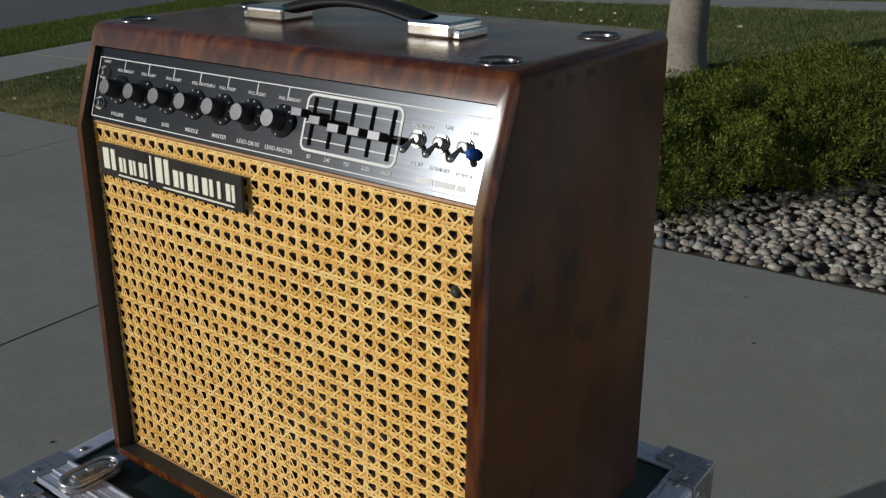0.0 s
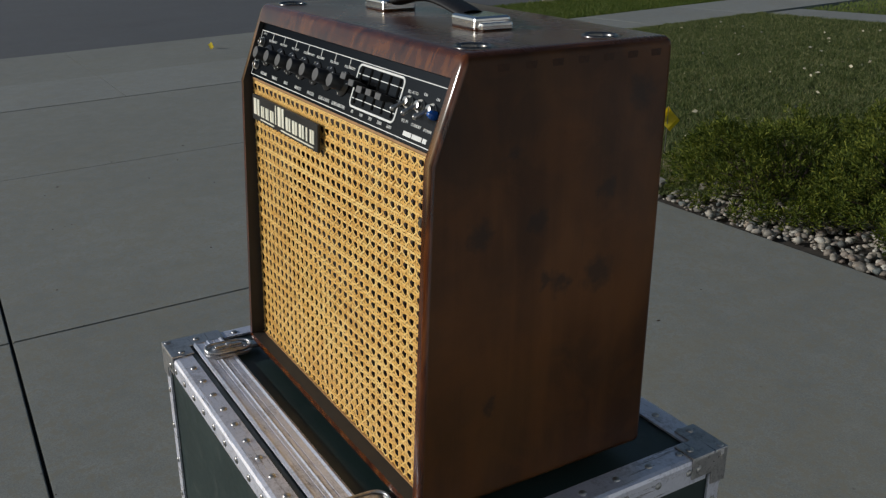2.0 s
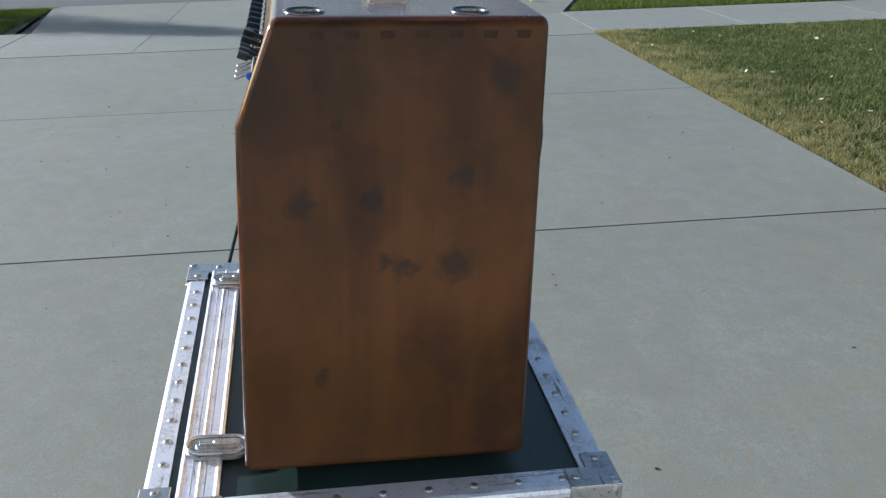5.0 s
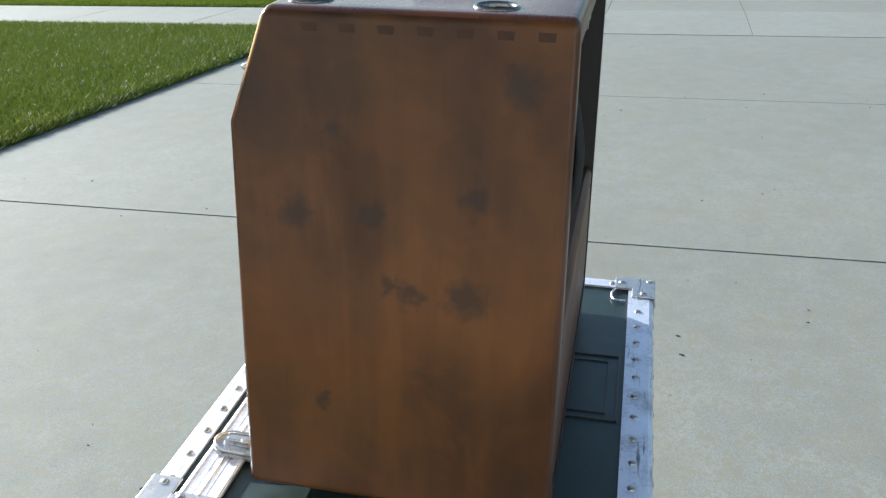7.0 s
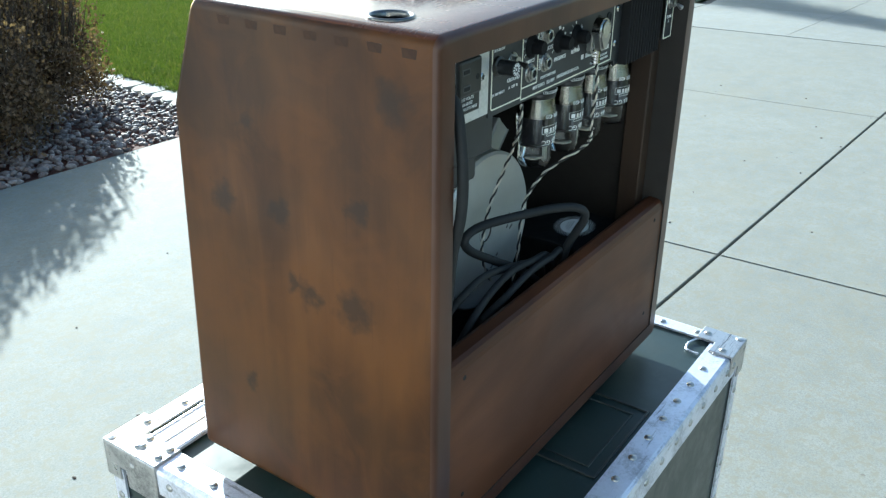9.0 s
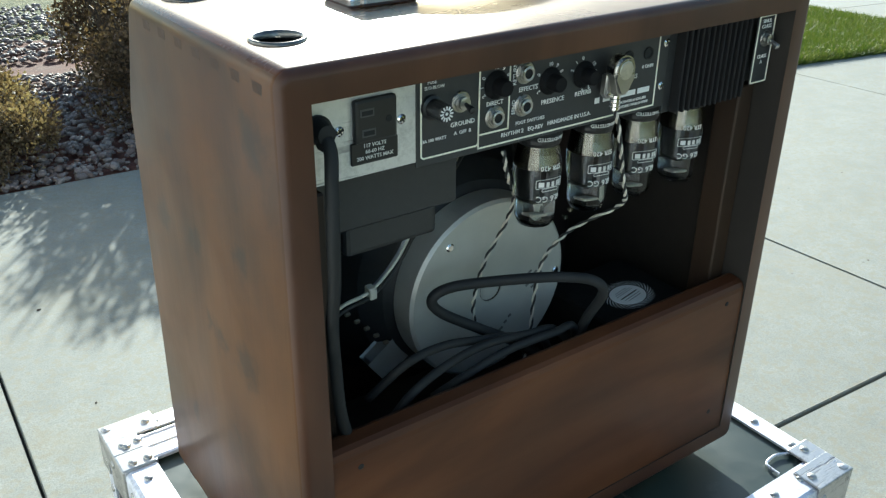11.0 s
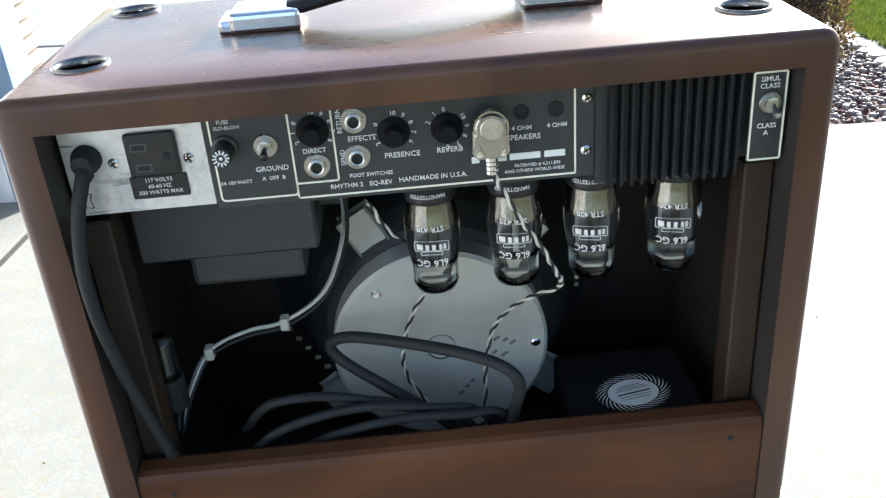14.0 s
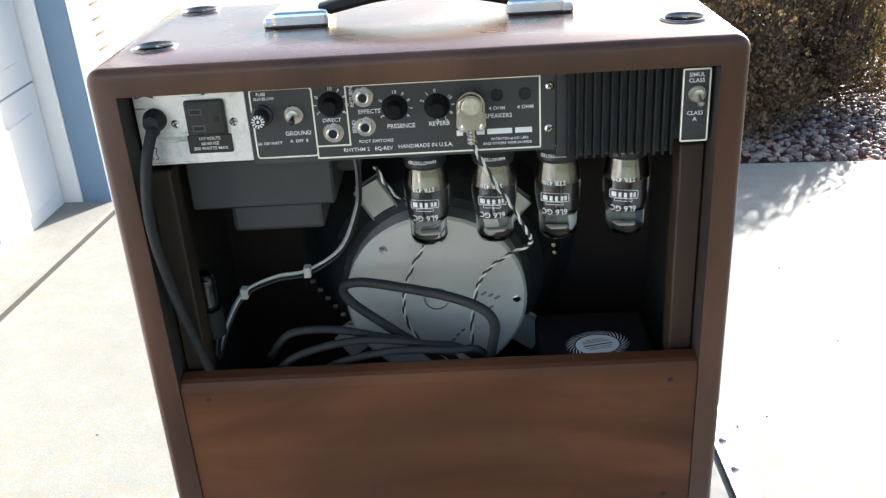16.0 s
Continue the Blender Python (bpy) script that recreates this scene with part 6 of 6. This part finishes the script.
for x0, x1 in ((-0.0335, -0.0285), (-0.0375, -0.0510), (-0.0530, -0.0730), (-0.0755, -0.0890)):
    flat("maker_mark_bar", min(x0, x1), 0.4028, max(x0, x1), 0.4072, 0, 0.0004, PRINT)

# speaker plug: a flat polished plug with its clamp, and the twisted lead
b_ = bmesh.new()
pear = [(0.0112 * math.cos(radians(a)), 0.0112 * math.sin(radians(a))) for a in range(-30, 211, 12)] + [(-0.0062, -0.0165), (-0.0040, -0.0195), (0.0040, -0.0195), (0.0062, -0.0165)]
shoe = [(-0.0112, -0.004), (0.0112, -0.004), (0.0118, -0.0190), (0.0085, -0.0230), (-0.0085, -0.0230), (-0.0118, -0.0190)]
for outline, z0, z1, edge in ((shoe, 0.005, 0.0105, 0.0014), (pear, 0.009, 0.0190, 0.0022)):
    body = bmesh.new()
    prism(body, outline, z0, z1, "z")
    bmesh.ops.bevel(body, geom=[e for e in body.edges if all(v.co.z > z1 - 1e-6 for v in e.verts)], offset=edge, segments=3, affect="EDGES")
    body.transform(rear_at(-0.0405, 0.4315))
    tmp_me = bpy.data.meshes.new("plug_piece")
    body.to_mesh(tmp_me)
    body.free()
    b_.from_mesh(tmp_me)
    bpy.data.meshes.remove(tmp_me)
plug = part("speaker_plug", b_, NICKEL, amp, "flat pear-shaped nickel speaker plug")
plug.data.shade_smooth()
plug.data.set_sharp_from_angle(angle=radians(30))
b_ = bmesh.new()
lathe(b_, [(0.0, 0.0194), (0.0066, 0.0194), (0.0072, 0.0190)], 24, rear_at(-0.0405, 0.4315))
part("plug_disc", b_, plain("worn_plug_face", (0.46, 0.44, 0.38), 0.35, 0.9, vary=0.3, scale=300), plug)
for x in (-0.0475, -0.0335):
    b_ = bmesh.new()
    lathe(b_, [(0.0024, 0.0105), (0.0022, 0.0124), (0.0, 0.0128)], 12, rear_at(x - 0.0004 * (1 if x < -0.04 else -1), 0.4130))
    part("clamp_screw", b_, CHROME, plug)
b_ = bmesh.new()
for k in range(4):
    lathe(b_, [(0.0042, 0), (0.0042, 0.0022), (0.0036, 0.0026)], 12, Matrix.Translation((-0.0405, PY + 0.010, 0.4105 - k * 0.003)) @ Matrix.Rotation(radians(180), 4, "X"))
part("clamp_spring", b_, CHROME, plug)
WHITEWIRE = plain("white_wire", (0.62, 0.58, 0.50), 0.5, vary=0.15, scale=200)
BLACKWIRE = plain("black_wire", (0.015, 0.015, 0.016), 0.5, vary=0.2, scale=200)


def twisted(points, r, turns, name="twisted_lead", mats=None, parent=None):
    pts = spline(points, 10)
    ob = new(name)
    ob.parent = amp
    for k, mt in enumerate(mats or (WHITEWIRE, BLACKWIRE)):
        q = []
        for i, p in enumerate(pts):
            d = (pts[min(i + 1, len(pts) - 1)] - pts[max(i - 1, 0)]).normalized()
            a = 2 * math.pi * turns * i / len(pts) + math.pi * k
            s = d.cross(Vector((0, 1, 0.01))).normalized()
            u = d.cross(s)
            q.append(p + (s * math.cos(a) + u * math.sin(a)) * r * 0.95)
        b2 = bmesh.new()
        sweep(b2, q, r, 7)
        part("strand", b2, mt, ob, smooth=True)
    return ob


twisted([(-0.0405, PY + 0.010, 0.400), (-0.047, PY + 0.010, 0.385), (-0.060, PY + 0.004, 0.358), (-0.073, PY - 0.004, 0.335), (-0.083, PY - 0.008, 0.313), (-0.0875, PY - 0.011, 0.303), (-0.085, PY - 0.020, 0.292), (-0.066, PY - 0.045, 0.270), (-0.050, PY - 0.055, 0.252), (-0.040, PY - 0.060, 0.232), (-0.034, PY - 0.06, 0.20), (-0.032, PY - 0.06, 0.165), (-0.03, PY - 0.065, 0.13)], 0.0011, 17)
twisted([(0.042, PY - 0.022, 0.372), (0.030, PY - 0.03, 0.345), (0.005, PY - 0.05, 0.315), (0.004, 0.066, 0.285), (0.020, 0.062, 0.255), (0.030, 0.061, 0.225), (0.030, 0.060, 0.195), (0.012, 0.060, 0.160)], 0.0011, 12)

# the four power valves hang from the chassis
GLASSM = Nodes("valve_glass")
GLASS = GLASSM.out((0.93, 0.95, 0.95), 0.03, Transmission_Weight=1.0, IOR=1.45)
PLATE = plain("valve_plate_grey", (0.10, 0.10, 0.11), 0.38, 0.8, vary=0.3, scale=200)
SHOULDER_SHEEN = plain("grey_shoulder_sheen", (0.20, 0.185, 0.155), 0.22, 1.0, vary=0.2, scale=60)
TY = 0.098
for i, x in enumerate((0.000, -0.058, -0.1125, -0.171)):
    zt = 0.383
    b_ = bmesh.new()
    env = [(0.0165, zt - 0.012), (0.0175, zt - 0.020), (0.0195, zt - 0.030), (0.0198, zt - 0.040), (0.0180, zt - 0.055), (0.0165, zt - 0.064), (0.0165, zt - 0.078), (0.0145, zt - 0.083), (0.008, zt - 0.0855), (0.0, zt - 0.086)]
    lathe(b_, env, 28, Matrix.Translation((x, TY, 0)))
    tube = part("power_valve", b_, GLASS, amp, "glass power valve with a highlight collar in its shoulder", smooth=True)
    b_ = bmesh.new()
    lathe(b_, [(0.0, zt + 0.008), (0.0172, zt + 0.008), (0.0178, zt - 0.002), (0.0178, zt - 0.011), (0.0168, zt - 0.0135), (0.0, zt - 0.0135)], 26, Matrix.Translation((x, TY, 0)))
    part("valve_base", b_, BLACK, tube)
    b_ = bmesh.new()
    for sgn in (1, -1):
        box(b_, (x + min(sgn * 0.002, sgn * 0.0105), TY - 0.0075, zt - 0.060), (x + max(sgn * 0.002, sgn * 0.0105), TY + 0.0075, zt - 0.022), 0.0015, 1)
    box(b_, (x - 0.0125, TY - 0.009, zt - 0.0625), (x + 0.0125, TY + 0.009, zt - 0.0612), 0, 1)
    box(b_, (x - 0.0115, TY - 0.009, zt - 0.0212), (x + 0.0115, TY + 0.009, zt - 0.0200), 0, 1)
    part("valve_plates", b_, PLATE, tube)
    # metal collar added to stand for bright reflections on the glass shoulder
    b_ = bmesh.new()
    lathe(b_, [(0.0158, zt - 0.0136), (0.0168, zt - 0.020), (0.0186, zt - 0.029), (0.0187, zt - 0.032)], 28, Matrix.Translation((x, TY, 0)))
    part("getter", b_, SHOULDER_SHEEN, tube, "grey metal collar in place of highlights on the glass")
    b_ = bmesh.new()
    box(b_, (x - 0.006, TY - 0.005, zt - 0.076), (x + 0.006, TY + 0.005, zt - 0.0735), 0.001, 1)
    part("lower_spacer", b_, plain("mica", (0.55, 0.52, 0.45), 0.3, vary=0.1), tube)
    b_ = bmesh.new()
    lathe(b_, [(0.0183, zt - 0.001), (0.0183, zt - 0.008)], 28, Matrix.Translation((x, TY, 0)))
    part("base_band", b_, RUBBER, tube)
    turn_ = Matrix.Translation((x, TY + 0.0200, 0)) @ Matrix.Rotation(radians(180), 4, "Z") @ Matrix.Rotation(radians(90), 4, "X") @ Matrix.Rotation(radians(180), 4, "Z")
    spin_ = Matrix.Translation((x, TY, 0)) @ Matrix.Rotation(radians((-6, -9, -14, -16)[i]), 4, "Z") @ Matrix.Translation((-x, -TY, 0))
    turn_ = spin_ @ turn_
    words("STR 420", 0.0056, Matrix.Translation((0, -0.0002, zt - 0.0295)) @ turn_, PRINT, tube, wrap=0.0196)
    words("6L6 GC", 0.0072, Matrix.Translation((0, -0.0010, zt - 0.0560)) @ turn_, PRINT, tube, wrap=0.0188)
    words("HANDTESTED", 0.0040, Matrix.Translation((0, -0.0015, zt - 0.0060)) @ turn_, PRINT, tube, wrap=0.0184)
    at_ = Matrix.Translation((0, -0.0002, zt - 0.0435)) @ turn_
    frame_ = rounded_frame(-0.0125, -0.0038, 0.0125, 0.0034, 0.001, 0.0005, 0.0, 0.0003, Matrix.Identity(4), PRINT, tube, "print_frame")
    strip_ = rounded_frame(-0.0075, 0.0034, 0.0075, 0.0058, 0.0008, 0.0004, 0.0, 0.0003, Matrix.Identity(4), PRINT, tube, "print_frame")
    prints = [frame_, strip_]
    for a, c in ((-0.0105, -0.0085), (-0.0075, -0.0055), (-0.0030, -0.0005), (0.0015, 0.0040), (0.0060, 0.0105)):
        b_ = bmesh.new()
        for q in range(4):
            lo_x = a + (c - a) * q / 4
            box(b_, (lo_x, -0.0022, 0), (lo_x + (c - a) / 4, 0.0018, 0.0003), 0, 1)
        prints.append(part("print_bar", b_, PRINT, tube))
    for o in prints:
        for v in o.data.vertices:
            v.co = at_ @ curl(v.co, 0.0197)
    b_ = bmesh.new()
    lathe(b_, [(0.021, 0.3895), (0.021, 0.3865), (0.0195, 0.3855), (0.0, 0.3855)], 24, Matrix.Translation((x, TY, 0)))
    part("valve_socket", b_, SILVER, tube)

# heat sink with fins, and the class switch plate
FINS = plain("matt_black_fin", (0.016, 0.016, 0.017), 0.8, vary=0.2, Specular_IOR_Level=0.2)
sink = new("heat_sink")
sink.parent = amp
b_ = bmesh.new()
box(b_, (-0.2020, PY - 0.004, 0.3800), (-0.1085, PY - 0.001, 0.4530), 0.0005, 1)
part("back_plate", b_, SATIN, sink)
for k in range(13):
    x = -0.1175 - k * 0.0068
    b_ = bmesh.new()
    box(b_, (x - 0.0011, PY - 0.001, 0.3805), (x + 0.0011, PY + 0.009, 0.4520), 0.0005, 1)
    part("fin", b_, FINS, sink)
flat("class_plate", -0.2265, 0.3915, -0.2040, 0.4510, 0.010, 0.0115, SATIN, 0.0005)
rounded_frame(0.2050, 0.3925, 0.2255, 0.4500, 0.001, 0.0012, 0.0115, 0.0120, REAR, CREAM, rear, "printed_frame")
toggle(rear_at(-0.2160, 0.4305, 0.0115), rear, -30, 0.010, 0.0070, RIVET)
words("SIMUL", 0.0045, rear_at(-0.2152, 0.4455, 0.0117), PRINT, rear)
words("CLASS", 0.0045, rear_at(-0.2152, 0.4410, 0.0117), PRINT, rear)
words("CLASS", 0.0045, rear_at(-0.2152, 0.4150, 0.0117), PRINT, rear)
words("A", 0.0045, rear_at(-0.2152, 0.4102, 0.0117), PRINT, rear)

# transformer cans under the chassis
b_ = bmesh.new()
box(b_, (0.0800, 0.020, 0.3370), (0.2050, 0.098, 0.3880), 0.002, 1)
part("transformer", b_, SATIN, amp, "black transformer can")
b_ = bmesh.new()
box(b_, (0.0930, 0.028, 0.3110), (0.1740, 0.090, 0.3372), 0.004, 2)
part("transformer_bell", b_, SATIN, amp)
b_ = bmesh.new()
box(b_, (0.0600, -0.02, 0.352), (0.0850, 0.06, 0.388), 0.002, 1)
part("choke", b_, SATIN, amp)

# loudspeaker
SC = Vector((0.0, 0.0, 0.209))
SPK = Matrix.Translation((SC.x, 0, SC.z)) @ Matrix.Rotation(radians(-90), 4, "X")     # z runs to +y
MAGNET = plain("grey_magnet_cover", (0.50, 0.50, 0.47), 0.42, 0.35, vary=0.14, scale=30)
b_ = bmesh.new()
lathe(b_, [(0.0, 0.0425), (0.0115, 0.0425), (0.0125, 0.0450), (0.0855, 0.0455), (0.0885, 0.0430), (0.0885, 0.018), (0.086, 0.015), (0.0, 0.015)], 64, SPK)
speaker = part("loudspeaker", b_, MAGNET, amp, "round grey loudspeaker magnet cover")
b_ = bmesh.new()
lathe(b_, [(0.0118, 0.0447), (0.0118, 0.0440), (0.0112, 0.036), (0.0, 0.036)], 24, SPK)
part("pole_vent", b_, RUBBER, speaker)
for dx, dz in ((0.048, 0.057), (-0.078, -0.003)):
    b_ = bmesh.new()
    lathe(b_, [(0.0040, 0.0452), (0.0040, 0.0468), (0.0028, 0.0478), (0.0, 0.0478)], 12, SPK @ Matrix.Translation((dx, -dz, 0)))
    part("bolt", b_, CHROME, speaker)
GREYINK = plain("grey_ink", (0.16, 0.16, 0.155), 0.6, vary=0.2)
for dx, dz, wd in ((-0.046, 0.004, 0.006), (-0.053, 0.002, 0.005), (-0.059, -0.001, 0.006), (-0.044, -0.009, 0.004), (-0.052, -0.012, 0.007), (-0.014, -0.047, 0.005), (-0.019, -0.041, 0.004), (-0.024, -0.036, 0.004)):
    b_ = bmesh.new()
    box(b_, (-wd / 2, -0.0012, 0.0451), (wd / 2, 0.0012, 0.0457), 0, 1, SPK @ Matrix.Translation((dx, -dz, 0)) @ Matrix.Rotation(radians(32), 4, "Z"))
    part("ink_mark", b_, GREYINK, speaker)
b_ = bmesh.new()
lathe(b_, [(0.086, 0.016), (0.095, 0.010), (0.110, -0.010), (0.118, -0.030), (0.135, -0.070), (0.148, -0.088), (0.152, -0.090), (0.152, -0.097), (0.0, -0.097)], 48, SPK)
part("basket", b_, SATIN, speaker)
for a in (60, 133, 215, 325):
    b_ = bmesh.new()
    box(b_, (-0.013, 0.084, -0.006), (0.013, 0.124, 0.010), 0.002, 1, SPK @ Matrix.Rotation(math.atan2(-math.cos(radians(a)), -math.sin(radians(a))), 4, "Z"))
    part("basket_leg", b_, MAGNET, speaker)
LUG, LUG_WORN = plain("solder_lug", (0.6, 0.56, 0.46), 0.25, 0.9, vary=0.2), plain("solder_lug_worn", (0.45, 0.38, 0.28), 0.35, 0.8, vary=0.3)
for k in range(5):
    b_ = bmesh.new()
    box(b_, (-0.002, -0.0026, 0), (0.002, 0.0026, 0.004), 0.0006, 1, Matrix.Translation((-0.118 + 0.0015 * (k % 2), 0.045 - 0.008 * k, 0.285 - 0.012 * k)))
    part("terminal_lug", b_, LUG, speaker)
for k in range(6):
    b_ = bmesh.new()
    box(b_, (-0.0026, -0.0018, 0), (0.0026, 0.0018, 0.0034), 0.0006, 1, Matrix.Translation((0.130 - 0.0075 * k, -0.01 + 0.004 * k, 0.205 - 0.008 * k)))
    part("terminal_lug", b_, LUG_WORN, speaker)

# harness along the side with ties, and a small preamp valve
GREYWIRE = plain("grey_wire", (0.34, 0.34, 0.35), 0.5, vary=0.15, scale=200)
har = [(0.060, 0.085, 0.385), (0.062, 0.060, 0.345), (0.070, 0.035, 0.305), (0.090, 0.028, 0.262), (0.124, 0.037, 0.243), (0.155, 0.042, 0.240), (0.186, 0.047, 0.228), (0.203, 0.060, 0.203), (0.2125, 0.070, 0.178), (0.2145, 0.073, 0.1735), (0.2140, 0.070, 0.182), (0.2105, 0.064, 0.205)]
for k, mt in enumerate((GREYWIRE, WHITEWIRE, BLACKWIRE)):
    b_ = bmesh.new()
    sweep(b_, spline([(x + 0.0018 * math.cos(k * 2.1), y + 0.0018 * k, z + 0.0024 * math.sin(k * 2.1)) for x, y, z in har], 7), 0.0016, 7)
    part("harness_wire", b_, mt, amp, smooth=True)
for i in (4, 6):
    b_ = bmesh.new()
    p = Vector(har[i])
    box(b_, p - Vector((0.0035, 0.003, 0.005)), p + Vector((0.0035, 0.007, 0.006)), 0.001, 1)
    part("cable_tie", b_, WHITEWIRE, amp)
b_ = bmesh.new()
lathe(b_, [(0.0, 0.268), (0.004, 0.267), (0.009, 0.261), (0.0100, 0.254), (0.0100, 0.228), (0.0, 0.228)], 20, Matrix.Translation((0.214, 0.076, 0)))
small = part("preamp_valve", b_, GLASS, amp, smooth=True)
b_ = bmesh.new()
lathe(b_, [(0.0, 0.259), (0.0055, 0.258), (0.0060, 0.233), (0.0, 0.233)], 14, Matrix.Translation((0.214, 0.076, 0)))
part("valve_plates", b_, PLATE, small)
b_ = bmesh.new()
lathe(b_, [(0.0, 0.2275), (0.0115, 0.2275), (0.0115, 0.200), (0.0, 0.200)], 18, Matrix.Translation((0.214, 0.076, 0)))
part("valve_socket", b_, SATIN, small)

# boards of the back: lower board with a rounded top, top rail, side cleats
b_ = bmesh.new()
th0, th1 = 0.020, 0.196
board = [(back(th0) - 0.0260, th0), (back(th0) - 0.0015, th0), (back(th1) - 0.0015, th1 - 0.010), (back(th1) - 0.0022, th1 - 0.006), (back(th1) - 0.0045, th1 - 0.002), (back(th1) - 0.0085, th1), (back(th1) - 0.0190, th1 + 0.001), (back(th1) - 0.0235, th1 - 0.001), (back(th1) - 0.0260, th1 - 0.006)]
prism(b_, board, -0.2280, 0.2280, "x")
backboard = part("back_board", b_, WOOD_BOARD, amp, "stained mahogany lower back board")
for x in (-0.205, 0.205):
    for z in (0.05, 0.178):
        b_ = bmesh.new()
        lathe(b_, [(0.0026, 0), (0.0018, 0.0006), (0.0, 0.0007)], 12, Matrix.Translation((x, back(z) - 0.0015, z)) @ Matrix.Rotation(radians(-90), 4, "X"))
        part("board_screw", b_, RUBBER, backboard)
CLEAT = wood_material("dull_brown_cleat", (0.018, 0.010, 0.006), (0.032, 0.018, 0.010), (0.050, 0.027, 0.014), rough=0.6, coat=0.0)
for sx in (1, -1):
    b_ = bmesh.new()
    lo, hi = sorted((sx * 0.2284, sx * 0.2085))
    box(b_, (lo, 0.102, 0.021), (hi, 0.1275, 0.386), 0.0015, 1)
    part("cleat", b_, CLEAT, amp, "brown wooden cleat")
b_ = bmesh.new()
box(b_, (-0.2282, -0.125, 0.0192), (0.2282, 0.1395, 0.0200), 0, 1)
part("floor_lining", b_, plain("dark_inside", (0.035, 0.033, 0.030), 0.85, vary=0.2), amp)
# round data label on the cabinet floor
b_ = bmesh.new()
box(b_, (-0.2060, 0.012, 0.0205), (-0.098, 0.127, 0.1675), 0.004, 2)
part("reverb_tank", b_, plain("black_vinyl_bag", (0.012, 0.012, 0.012), 0.95, vary=0.3, scale=90, bump=0.4, Specular_IOR_Level=0.08), amp, "black vinyl-wrapped reverb tank")
LB = pose(-0.153, 0.0755, 0.1678, 0, 0, 12) @ Matrix.Diagonal((0.78, 0.62, 1, 1))
b_ = bmesh.new()
lathe(b_, [(0.0, 0.0004), (0.027, 0.0004), (0.0275, 0.0)], 40, LB)
LABELWHITE = plain("white_label", (0.80, 0.81, 0.80), 0.5, vary=0.05)
sticker = part("data_label", b_, LABELWHITE, amp, "round white data label with swirled rays")
for k in range(30):
    a0 = radians(12 * k)
    b_ = bmesh.new()
    pts = [Vector(((0.029 + 0.0115 * t) * math.cos(a0 + t * 0.5), (0.029 + 0.0115 * t) * math.sin(a0 + t * 0.5), 0.0003)) for t in (0, 0.33, 0.66, 1)]
    L_, R_ = [], []
    for p, w_ in zip(pts, (0.0012, 0.0012, 0.0009, 0.0002)):
        t_ = Vector((-p.y, p.x, 0)).normalized() * w_
        L_.append(b_.verts.new(LB @ (p + t_)))
        R_.append(b_.verts.new(LB @ (p - t_)))
    for i in range(3):
        b_.faces.new((L_[i], L_[i + 1], R_[i + 1], R_[i]))
    part("label_ray", b_, LABELWHITE, sticker)
for y, hw, t_ in ((0.014, 0.012, 0.0003), (0.010, 0.016, 0.0003), (0.006, 0.018, 0.0003), (-0.002, 0.018, 0.0011), (-0.008, 0.017, 0.0003), (-0.013, 0.014, 0.0003)):
    b_ = bmesh.new()
    box(b_, (-hw, y - t_, 0.0004), (hw, y + t_, 0.0007), 0, 1, LB @ Matrix.Rotation(radians(180), 4, "Z"))
    part("label_bar", b_, BLACKWIRE, sticker)
